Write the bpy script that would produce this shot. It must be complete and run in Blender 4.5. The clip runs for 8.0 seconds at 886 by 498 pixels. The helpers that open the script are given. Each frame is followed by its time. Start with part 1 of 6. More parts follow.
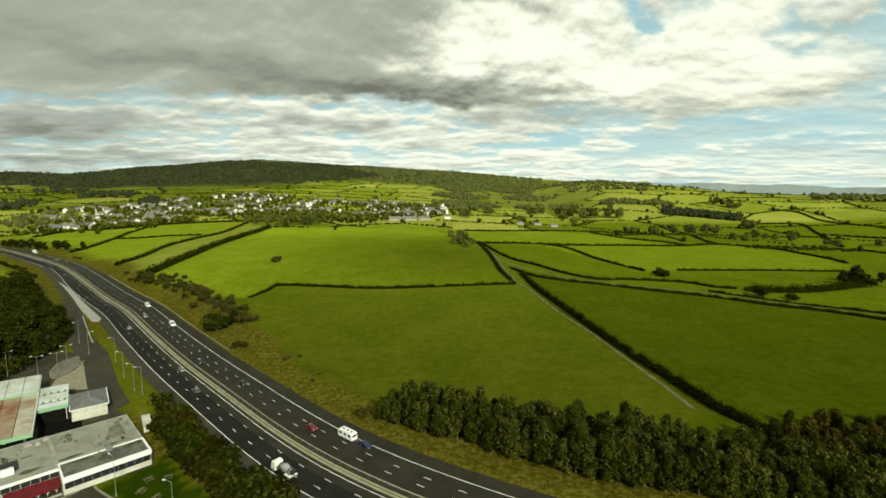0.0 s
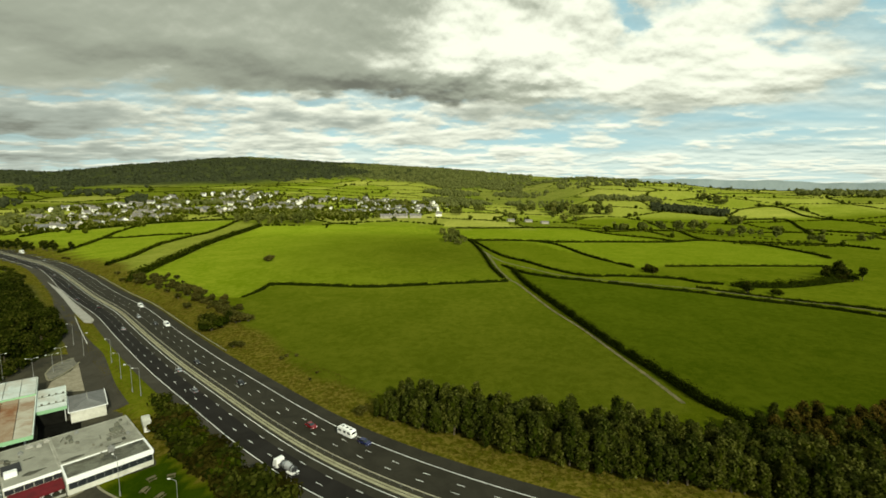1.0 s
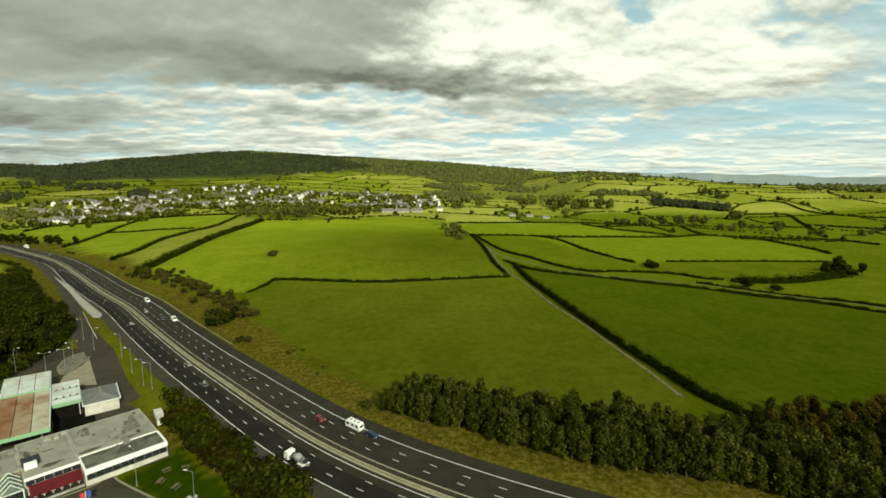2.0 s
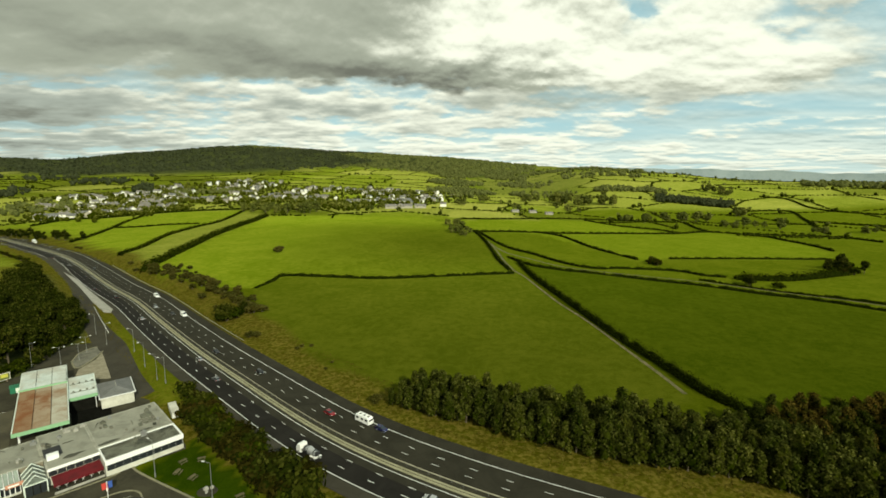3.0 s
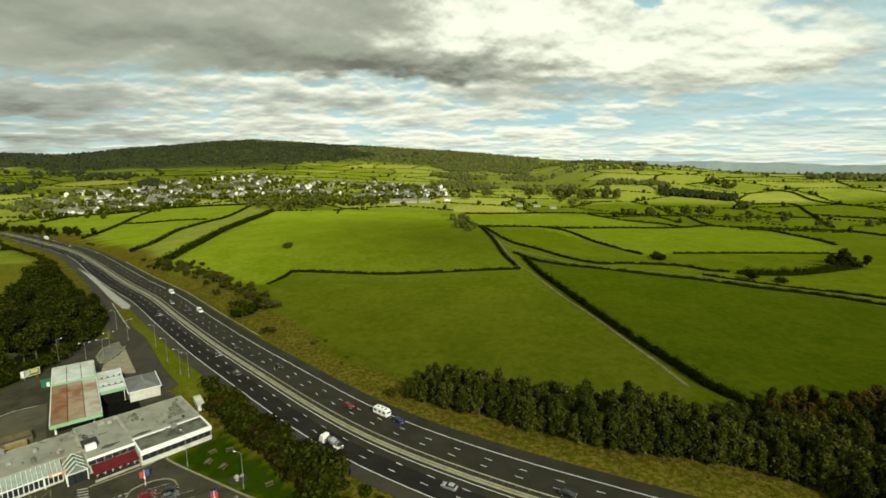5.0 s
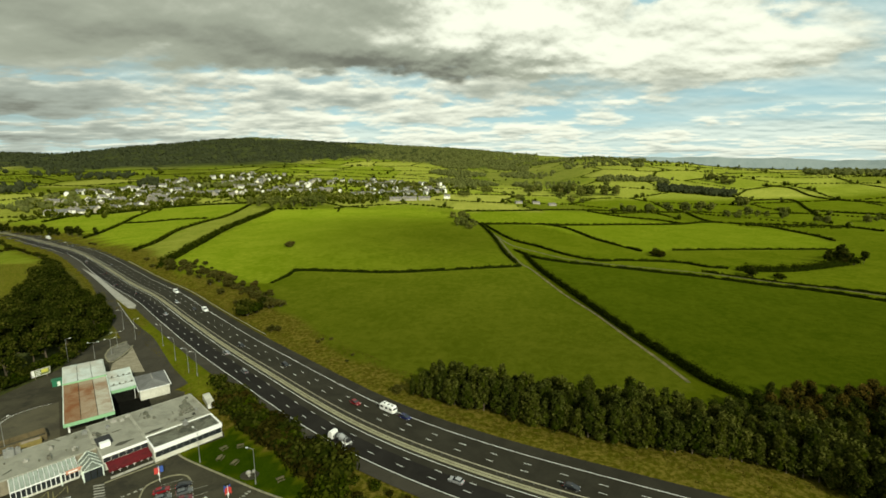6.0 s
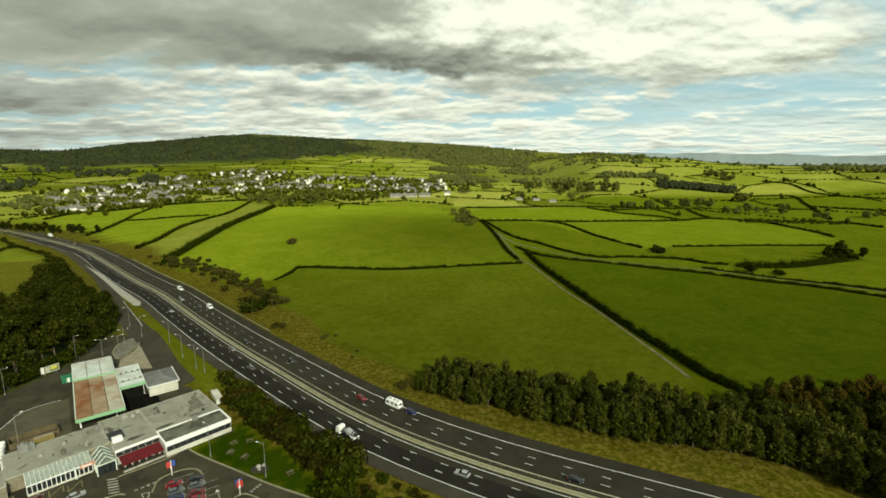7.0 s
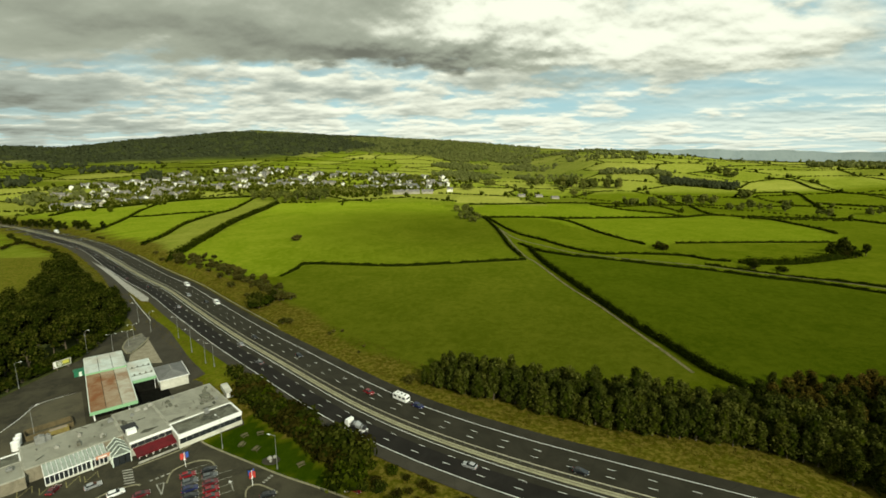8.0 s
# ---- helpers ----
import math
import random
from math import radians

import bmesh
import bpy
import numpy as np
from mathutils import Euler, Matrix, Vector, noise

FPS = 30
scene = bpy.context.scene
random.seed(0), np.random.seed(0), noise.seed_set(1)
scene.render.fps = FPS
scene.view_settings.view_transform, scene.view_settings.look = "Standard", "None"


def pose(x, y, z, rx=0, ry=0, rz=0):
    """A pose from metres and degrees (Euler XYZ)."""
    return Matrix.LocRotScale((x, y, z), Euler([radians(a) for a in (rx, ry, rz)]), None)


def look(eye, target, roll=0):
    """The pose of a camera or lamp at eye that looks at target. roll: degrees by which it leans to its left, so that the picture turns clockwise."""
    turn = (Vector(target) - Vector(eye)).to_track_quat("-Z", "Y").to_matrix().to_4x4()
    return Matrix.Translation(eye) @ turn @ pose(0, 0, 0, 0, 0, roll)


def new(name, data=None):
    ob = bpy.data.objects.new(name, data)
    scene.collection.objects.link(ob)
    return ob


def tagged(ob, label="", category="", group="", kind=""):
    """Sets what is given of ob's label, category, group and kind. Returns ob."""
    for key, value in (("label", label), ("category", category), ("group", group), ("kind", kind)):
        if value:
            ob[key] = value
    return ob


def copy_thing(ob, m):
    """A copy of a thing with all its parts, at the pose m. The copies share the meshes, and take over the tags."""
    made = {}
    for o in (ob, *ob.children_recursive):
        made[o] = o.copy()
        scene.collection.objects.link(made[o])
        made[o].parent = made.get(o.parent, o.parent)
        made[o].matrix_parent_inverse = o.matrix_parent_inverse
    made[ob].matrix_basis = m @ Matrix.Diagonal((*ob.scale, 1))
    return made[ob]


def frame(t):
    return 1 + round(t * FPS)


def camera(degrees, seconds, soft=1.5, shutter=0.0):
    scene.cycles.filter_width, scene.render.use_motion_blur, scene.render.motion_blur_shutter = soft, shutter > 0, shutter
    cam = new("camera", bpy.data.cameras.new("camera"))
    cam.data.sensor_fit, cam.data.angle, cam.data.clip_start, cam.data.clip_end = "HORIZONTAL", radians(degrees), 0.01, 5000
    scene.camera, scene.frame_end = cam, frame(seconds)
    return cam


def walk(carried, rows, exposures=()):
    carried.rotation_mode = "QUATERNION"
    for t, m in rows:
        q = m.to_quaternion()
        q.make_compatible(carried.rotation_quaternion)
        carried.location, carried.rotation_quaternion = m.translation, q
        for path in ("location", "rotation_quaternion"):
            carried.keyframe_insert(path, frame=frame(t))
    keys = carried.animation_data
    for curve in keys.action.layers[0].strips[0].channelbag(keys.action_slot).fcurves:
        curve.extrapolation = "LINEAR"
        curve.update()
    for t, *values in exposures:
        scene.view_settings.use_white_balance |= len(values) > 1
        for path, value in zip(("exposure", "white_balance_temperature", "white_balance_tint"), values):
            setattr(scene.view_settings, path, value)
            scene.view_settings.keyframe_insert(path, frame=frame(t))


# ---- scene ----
cam = camera(87.5, 8.0, soft=1.7)
PATH = [
    (0, (-5.883, 1.37, 63.306), (-5.879, 3.355, 63.066), 0.5),
    (0.5, (-6.658, 0.158, 63.886), (-6.627, 2.142, 63.64), 0.4),
    (1, (-7.408, -1.059, 64.645), (-7.363, 0.924, 64.391), 0.3),
    (1.5, (-8.076, -2.238, 65.339), (-8.031, -0.257, 65.072), 0.3),
    (3, (-10.421, -5.925, 67.405), (-10.388, -3.948, 67.104), 0.5),
    (3.5, (-11.195, -7.167, 68.062), (-11.165, -5.191, 67.753), 0.5),
    (4, (-12.097, -8.381, 68.808), (-12.07, -6.407, 68.491), 0.5),
    (4.5, (-12.938, -9.528, 69.44), (-12.914, -7.554, 69.116), 0.4),
    (6, (-15.319, -13.035, 71.242), (-15.293, -11.064, 70.899), 0.0),
    (6.5, (-16.096, -13.947, 71.639), (-16.067, -11.978, 71.289), -0.1),
    (7, (-16.872, -14.881, 71.97), (-16.844, -12.914, 71.612), -0.1),
    (7.5, (-17.639, -15.803, 72.12), (-17.615, -13.837, 71.755), -0.1),
    (8, (-18.353, -16.649, 72.263), (-18.333, -14.684, 71.89), -0.1),
]
walk(cam, [(t, look(eye, target, roll)) for t, eye, target, roll in PATH], exposures=((0.0, 0.0, 6950, -5), (8.0, -0.05, 6950, -5)))

# ---------- world, sun, exposure ----------
SUN_AZ, SUN_EL = radians(152), radians(30)      # from +y towards +x
world = bpy.data.worlds.new("sky_world")
scene.world = world
world.use_nodes = True
WT = world.node_tree
WT.nodes.clear()


class Nodes:
    """Short hand for building a node tree."""

    def __init__(self, tree):
        self.t = tree

    def add(self, kind):
        return self.t.nodes.new(kind)

    def put(self, socket, value):
        if isinstance(value, bpy.types.NodeSocket):
            self.t.links.new(value, socket)
        else:
            socket.default_value = value

    def math(self, op, a, b=0.0, c=0.0, clamp=False):
        n = self.add("ShaderNodeMath")
        n.operation, n.use_clamp = op, clamp
        for i, v in enumerate((a, b, c)):
            self.put(n.inputs[i], v)
        return n.outputs[0]

    def vec(self, op, a, b=(0, 0, 0)):
        n = self.add("ShaderNodeVectorMath")
        n.operation = op
        self.put(n.inputs[0], a)
        self.put(n.inputs[1], b)
        return n.outputs["Value" if op in ("LENGTH", "DOT_PRODUCT", "DISTANCE") else "Vector"]

    def xyz(self, x, y, z):
        n = self.add("ShaderNodeCombineXYZ")
        for i, v in enumerate((x, y, z)):
            self.put(n.inputs[i], v)
        return n.outputs[0]

    def noise(self, vector, scale, detail=4.0, rough=0.55, lac=2.0, dist=0.0):
        n = self.add("ShaderNodeTexNoise")
        self.put(n.inputs["Vector"], vector)
        for k, v in (("Scale", scale), ("Detail", detail), ("Roughness", rough), ("Lacunarity", lac), ("Distortion", dist)):
            self.put(n.inputs[k], v)
        return n.outputs["Fac"]

    def smooth(self, v, lo, hi, a=0.0, b=1.0):
        n = self.add("ShaderNodeMapRange")
        n.interpolation_type = "SMOOTHSTEP"
        for i, x in enumerate((v, lo, hi, a, b)):
            self.put(n.inputs[i], x)
        return n.outputs[0]

    def mix(self, f, a, b, mode="MIX"):
        n = self.add("ShaderNodeMix")
        n.data_type, n.blend_type = "RGBA", mode
        for i, v in ((0, f), (6, a), (7, b)):
            self.put(n.inputs[i], v if not isinstance(v, tuple) else (*v, 1.0)[:4])
        return n.outputs[2]


def build_sky():
    k = Nodes(WT)
    sky = k.add("ShaderNodeTexSky")
    sky.sky_type, sky.sun_disc = "NISHITA", False
    sky.sun_elevation, sky.sun_rotation = SUN_EL, SUN_AZ
    sky.air_density, sky.dust_density, sky.ozone_density = 1.0, 0.6, 1.5
    d = k.add("ShaderNodeTexCoord").outputs["Generated"]
    s = k.add("ShaderNodeSeparateXYZ")
    k.put(s.inputs[0], d)
    x, y, z = s.outputs
    az0 = k.math("MULTIPLY", k.math("ARCTAN2", x, y), 57.2958)
    el0 = k.math("MULTIPLY", k.math("ARCSINE", z), 57.2958)
    # cloud space: finer and flatter towards the horizon
    level = k.math("MULTIPLY", k.math("ARCTANGENT", k.math("DIVIDE", z, k.math("MAXIMUM", k.math("ABSOLUTE", y), 0.4))), 57.2958)
    u = k.math("MULTIPLY", az0, 0.12)
    v = k.math("MULTIPLY", k.math("LOGARITHM", k.math("ADD", k.math("MAXIMUM", level, -2.0), 4.5), 2.71828), 3.9)

    def layer(stretch, shift, height, scale, detail=6, rough=0.55, dist=0.0):
        return k.noise(k.xyz(k.math("MULTIPLY", u, stretch), k.math("ADD", v, shift), height), scale, detail, rough, dist=dist)

    warp_a, warp_b = layer(0.9, 0.0, 2.0, 1.0, 5, 0.52), layer(0.9, 0.0, 9.0, 1.0, 5, 0.52)
    az = k.math("MULTIPLY_ADD", k.math("SUBTRACT", warp_a, 0.5), 22.0, az0)
    el = k.math("MULTIPLY_ADD", k.math("SUBTRACT", warp_b, 0.5), 8.0, el0)

    def blob(a, e, sa, se):
        g = k.math("DIVIDE", k.math("SUBTRACT", az, a), sa)
        h = k.math("DIVIDE", k.math("SUBTRACT", el, e), se)
        return k.math("EXPONENT", k.math("MULTIPLY", k.math("ADD", k.math("MULTIPLY", g, g), k.math("MULTIPLY", h, h)), -1.0))

    def total(start, *parts):
        out = start
        for w, b in parts:
            out = k.math("MULTIPLY_ADD", b, w, out)
        return out

    # upper deck: heavy and grey to the west, towering and lit in the middle, torn to the east
    billow = layer(0.85, 0.0, 4.0, 1.5, 6, 0.5)
    above = layer(0.85, 0.14, 4.0, 1.5, 6, 0.5)
    deck = total(0.0, (1.25, k.math("MULTIPLY", k.smooth(el, 9.6, 12.2), k.smooth(az, 27.0, 16.0))), (1.0, blob(29.5, 17.0, 5.5, 3.0)), (1.05, blob(27, 12.0, 9, 3.0)), (0.95, blob(37, 10.6, 9, 2.2)),
                 (0.55, blob(40.5, 14.4, 4.0, 1.6)), (0.75, blob(-40, 9.8, 15, 1.9)), (-0.9, blob(24.6, 19.5, 1.8, 1.6)), (-0.55, blob(34.5, 13.8, 3.0, 1.0)), (0.6, blob(14, 9.0, 9, 1.2)))
    deck = k.smooth(k.math("MULTIPLY_ADD", k.math("SUBTRACT", billow, 0.5), 1.0, deck), 0.06, 0.92)
    top = total(0.57, (0.46, blob(9, 17.0, 12, 4.4)), (0.24, blob(18, 13, 7, 3.0)), (0.10, blob(0, 15.0, 6, 2.0)), (0.36, blob(29.5, 17.5, 6, 3.2)), (0.22, blob(29, 12, 9, 3)), (0.22, blob(39, 12, 9, 4)), (-0.18, blob(-6, 18.6, 8, 3.4)), (-0.10, blob(-38, 17, 15, 6)),
                (-0.22, blob(-22, 12.6, 15, 1.8)), (-0.38, blob(-6, 11.8, 11, 1.6)), (-0.34, blob(6, 10.4, 9, 1.3)), (-0.04, blob(-38, 12.5, 10, 2.4)), (0.04, blob(-28, 16.5, 10, 2.4)), (-0.06, blob(-42, 14, 9, 4)))
    crisp = k.smooth(az0, -16.0, 4.0, 0.35, 1.0)
    top = k.math("MULTIPLY_ADD", k.math("MULTIPLY", k.math("SUBTRACT", billow, 0.5), crisp), 0.36, top)
    top = k.math("MULTIPLY_ADD", k.math("MULTIPLY", k.math("SUBTRACT", billow, above), crisp), 0.9, top)
    knob, knob_up = layer(1.0, 0.0, 15.0, 3.6, 5, 0.5), layer(1.0, 0.07, 15.0, 3.6, 5, 0.5)
    top = k.math("MULTIPLY_ADD", k.math("MULTIPLY", k.math("SUBTRACT", knob, knob_up), crisp), 0.5, top)
    # broken streets of smaller cloud under it
    street, street_up = layer(0.55, 0.0, 0.0, 1.35, 5, 0.5), layer(0.55, 0.18, 0.0, 1.35, 5, 0.5)
    puff, puff_up = layer(0.8, 0.0, 6.0, 3.6, 5, 0.52), layer(0.8, 0.10, 6.0, 3.6, 5, 0.52)
    cover = total(0.0, (0.14, blob(-30, 6, 28, 6)), (0.06, blob(5, 6, 18, 5)), (-0.16, blob(36, 5.6, 13, 1.8)), (0.13, blob(24, 1.6, 30, 1.5)))
    near_rim = k.smooth(el0, 1.0, 6.0, 1.15, 0.5)
    body = k.math("ADD", k.math("MULTIPLY_ADD", k.math("SUBTRACT", puff, 0.5), near_rim, street), cover)
    rows = k.smooth(body, 0.42, 0.62)
    veil = k.math("MULTIPLY", k.smooth(layer(0.4, 0.0, 12.0, 0.9, 4, 0.5), 0.36, 0.66), 0.55)
    rows = k.math("MAXIMUM", rows, veil)
    low = total(0.76, (-0.20, blob(-42, 7, 16, 4)), (-0.22, blob(-44, 2.5, 13, 3.5)), (0.10, blob(-10, 4, 26, 3)), (0.16, blob(28, 2.4, 22, 2.4)))
    low = k.math("MULTIPLY_ADD", k.math("SUBTRACT", street, street_up), 1.15, low)
    low = k.math("MULTIPLY_ADD", k.math("SUBTRACT", puff, puff_up), k.math("MULTIPLY", near_rim, 1.5), low)
    low = k.math("MULTIPLY_ADD", k.smooth(body, 0.58, 0.88), -0.30, low)

    def shade(b, cool):
        c = k.mix(k.smooth(b, 0.05, 0.5), (2.1, 2.1, 1.9), (4.7, 4.85, 4.3) if not cool else (5.0, 5.3, 5.1))
        return k.mix(k.smooth(b, 0.45, 1.02), c, (12.6, 12.4, 11.6))

    blue = k.mix(0.75, sky.outputs[0], (4.4, 7.8, 9.9))
    blue = k.mix(k.smooth(el0, 0.0, 10.0, 0.65, 0.1), blue, (8.2, 9.6, 10.0))
    col = k.mix(rows, blue, k.mix(k.smooth(el0, 0.0, 5.0, 0.40, 0.0), shade(low, True), (8.0, 8.8, 8.9)))
    col = k.mix(deck, col, shade(top, False))
    bg = k.add("ShaderNodeBackground")
    k.put(bg.inputs[0], col)
    bg.inputs[1].default_value = 0.085
    k.put(k.add("ShaderNodeOutputWorld").inputs[0], bg.outputs[0])


build_sky()
sun = new("sun", bpy.data.lights.new("sun", "SUN"))
sun.data.energy, sun.data.angle, sun.data.color = 4.6, radians(0.6), (1.0, 0.93, 0.80)
sun.matrix_world = look((0, 0, 500), (-math.sin(SUN_AZ) * math.cos(SUN_EL), -math.cos(SUN_AZ) * math.cos(SUN_EL), 500 - math.sin(SUN_EL)))


# ---------- materials ----------
def material(name, rough=0.8, metal=0.0, spec=0.3):
    m = bpy.data.materials.new(name)
    m.use_nodes = True
    k = Nodes(m.node_tree)
    b = m.node_tree.nodes["Principled BSDF"]
    b.inputs["Roughness"].default_value, b.inputs["Metallic"].default_value = rough, metal
    b.inputs["Specular IOR Level"].default_value = spec
    return m, k, b


def place(k):
    return k.add("ShaderNodeNewGeometry").outputs["Position"]


def bumped(k, b, height, strength, dist):
    n = k.add("ShaderNodeBump")
    k.put(n.inputs["Height"], height)
    n.inputs["Strength"].default_value, n.inputs["Distance"].default_value = strength, dist
    k.put(b.inputs["Normal"], n.outputs[0])


def surface(name, light, dark, scale=1.0, rough=0.8, metal=0.0, bump=0.3, stain=None, spec=0.3, vary=0.0):
    """A weathered surface: grain, patches, and stains where given."""
    m, k, b = material(name, rough, metal, spec)
    p = place(k)
    grain = k.noise(p, 9.0 * scale, 5, 0.6)
    patch = k.noise(p, 0.55 * scale, 4, 0.6, dist=0.5)
    f = k.math("ADD", k.math("MULTIPLY", grain, 0.45), k.math("MULTIPLY", patch, 0.55))
    col = k.mix(k.smooth(f, 0.36, 0.62), dark, light)
    if stain:
        col = k.mix(k.smooth(k.noise(p, 0.3 * scale, 6, 0.7, dist=0.25), 0.47, 0.64, 0.0, 0.9), col, stain)
    if vary:
        r = k.add("ShaderNodeObjectInfo").outputs["Random"]
        h = k.add("ShaderNodeHueSaturation")
        k.put(h.inputs["Value"], k.math("MULTIPLY_ADD", r, vary, 1.0 - vary / 2))
        k.put(h.inputs["Color"], col)
        col = h.outputs[0]
    k.put(b.inputs["Base Color"], col)
    if bump:
        bumped(k, b, f, bump, 0.03 / scale)
    return m


def paint(name, colour, rough=0.3, metal=0.0, coat=0.0):
    m, k, b = material(name, rough, metal, 0.5)
    f = k.noise(place(k), 6.0, 4, 0.6)
    k.put(b.inputs["Base Color"], k.mix(k.smooth(f, 0.35, 0.75, 0.0, 0.35), colour, tuple(c * 0.75 + 0.02 for c in colour)))
    b.inputs["Coat Weight"].default_value = coat
    return m


def leaf_material(name, a, b_, c, amount=0.3):
    """Leaves: colour by leaf and by tree, some light through them."""
    m = bpy.data.materials.new(name)
    m.use_nodes = True
    m.node_tree.nodes.clear()
    k = Nodes(m.node_tree)
    isl = k.add("ShaderNodeNewGeometry").outputs["Random Per Island"]
    obj = k.add("ShaderNodeObjectInfo").outputs["Random"]
    big = k.noise(place(k), 0.35, 3, 0.6)
    col = k.mix(k.math("POWER", isl, 1.7), a, b_)
    col = k.mix(k.smooth(big, 0.42, 0.68), col, c)
    h = k.add("ShaderNodeHueSaturation")
    k.put(h.inputs["Value"], k.math("MULTIPLY_ADD", obj, 0.6, 0.72))
    k.put(h.inputs["Hue"], k.math("MULTIPLY_ADD", obj, -0.025, 0.512))
    k.put(h.inputs["Color"], col)
    dif, tra, mx = k.add("ShaderNodeBsdfDiffuse"), k.add("ShaderNodeBsdfTranslucent"), k.add("ShaderNodeMixShader")
    for n in (dif, tra):
        k.put(n.inputs["Color"], h.outputs[0])
    mx.inputs[0].default_value = amount
    k.put(mx.inputs[1], dif.outputs[0])
    k.put(mx.inputs[2], tra.outputs[0])
    k.put(k.add("ShaderNodeOutputMaterial").inputs[0], mx.outputs[0])
    return m


def ground_material():
    """Grass of several kinds, told apart by the sheet's 'land' layer: rough verge, lushness with painted sun and cloud
    shade, ripeness, woodland.
    """
    m, k, b = material("grassland", 0.95, 0.0, 0.0)
    p = place(k)
    lay = k.add("ShaderNodeAttribute")
    lay.attribute_name = "land"
    s = k.add("ShaderNodeSeparateColor")
    k.put(s.inputs[0], lay.outputs["Color"])
    rough, lush_lit, ripe = s.outputs
    wood = lay.outputs["Alpha"]
    n1, n2, n3 = k.noise(p, 0.035, 5, 0.6, dist=0.6), k.noise(p, 0.28, 5, 0.62, dist=0.4), k.noise(p, 2.2, 4, 0.65)
    mixn = k.math("ADD", k.math("ADD", k.math("MULTIPLY", n1, 0.24), k.math("MULTIPLY", n2, 0.36)), k.math("MULTIPLY", n3, 0.42))
    f = k.smooth(mixn, 0.41, 0.62)
    # the darker tone carries cloud shade, the brighter one far sunlight
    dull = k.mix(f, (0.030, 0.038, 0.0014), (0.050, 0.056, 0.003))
    fresh_sunlit = k.mix(f, (0.142, 0.204, 0.008), (0.254, 0.300, 0.022))
    hay = k.mix(f, (0.26, 0.27, 0.045), (0.40, 0.385, 0.095))
    weeds = k.mix(k.smooth(k.noise(p, 0.7, 6, 0.68, dist=0.3), 0.4, 0.62), (0.047, 0.044, 0.0035), (0.146, 0.114, 0.023))
    weeds = k.mix(k.smooth(n3, 0.4, 0.65, 0.0, 0.6), weeds, (0.062, 0.064, 0.005))
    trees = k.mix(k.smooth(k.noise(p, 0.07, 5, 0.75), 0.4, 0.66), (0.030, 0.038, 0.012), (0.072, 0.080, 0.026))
    col = k.mix(lush_lit, dull, fresh_sunlit)
    mown = k.mix(f, (0.015, 0.030, 0.0012), (0.026, 0.044, 0.002))
    col = k.mix(k.math("MULTIPLY", rough, -1.0, clamp=True), col, mown)
    rough = k.math("MAXIMUM", rough, 0.0)
    col = k.mix(ripe, col, hay)
    col = k.mix(k.math("MULTIPLY", rough, k.smooth(n2, 0.25, 0.55, 0.55, 1.0)), col, weeds)
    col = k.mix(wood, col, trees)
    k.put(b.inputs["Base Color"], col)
    bumped(k, b, k.math("ADD", k.math("MULTIPLY", n3, 0.4), k.noise(p, 0.9, 5, 0.7)), 0.15, 0.2)
    return m


def asphalt_material(name, a, b_):
    m, k, b = material(name, 0.9, 0.0, 0.08)
    p = place(k)
    f = k.math("ADD", k.math("MULTIPLY", k.noise(p, 0.12, 4, 0.6, dist=0.8), 0.6), k.math("MULTIPLY", k.noise(p, 5.0, 5, 0.7), 0.4))
    col = k.mix(k.smooth(f, 0.38, 0.62), a, b_)
    crack = k.add("ShaderNodeTexVoronoi")
    crack.feature = "DISTANCE_TO_EDGE"
    k.put(crack.inputs["Vector"], p)
    crack.inputs["Scale"].default_value = 0.10
    col = k.mix(k.smooth(crack.outputs[0], 0.0, 0.012, 0.35, 0.0), col, tuple(c * 0.5 for c in a))
    k.put(b.inputs["Base Color"], col)
    bumped(k, b, k.noise(p, 25.0, 3, 0.6), 0.2, 0.01)
    return m


GRASS = ground_material()
ASPHALT_DARK = asphalt_material("dark_asphalt", (0.0125, 0.0115, 0.0095), (0.020, 0.0185, 0.0155))
ASPHALT = asphalt_material("worn_asphalt", (0.0235, 0.0218, 0.0150), (0.0345, 0.0320, 0.0225))
ASPHALT_OLD = asphalt_material("old_asphalt", (0.036, 0.033, 0.024), (0.054, 0.049, 0.036))
YARD_ASPHALT = surface("oily_yard_asphalt", (0.058, 0.053, 0.034), (0.036, 0.033, 0.022), 0.35, 0.95, stain=(0.027, 0.025, 0.018), spec=0.08)
FORECOURT = surface("bleached_forecourt", (0.092, 0.083, 0.054), (0.066, 0.060, 0.040), 0.35, 0.95, stain=(0.050, 0.046, 0.033), spec=0.08)
PAVING = surface("worn_paving", (0.17, 0.16, 0.125), (0.095, 0.09, 0.068), 0.8, 0.9, stain=(0.06, 0.056, 0.042))
CONCRETE = surface("concrete", (0.34, 0.33, 0.29), (0.22, 0.21, 0.18), 1.0, 0.9)
GRAVEL = surface("trodden_gravel", (0.27, 0.24, 0.17), (0.17, 0.15, 0.10), 1.0, 0.95)
TRACK = surface("stony_track", (0.155, 0.132, 0.066), (0.050, 0.050, 0.012), 0.6, 0.95)
# soil, darkened so that barrier shadow is in its colour
SOIL = surface("soil_with_shadow", (0.036, 0.032, 0.018), (0.018, 0.017, 0.011), 0.8, 0.95)
MEDIAN_GRASS = surface("bleached_grass", (0.31, 0.295, 0.19), (0.22, 0.205, 0.125), 0.7, 0.95)
LINE = surface("road_paint", (0.72, 0.72, 0.68), (0.50, 0.50, 0.47), 0.8, 0.7, bump=0.0)
YELLOW_LINE = surface("yellow_road_paint", (0.27, 0.235, 0.085), (0.14, 0.125, 0.06), 0.8, 0.7, bump=0.0)
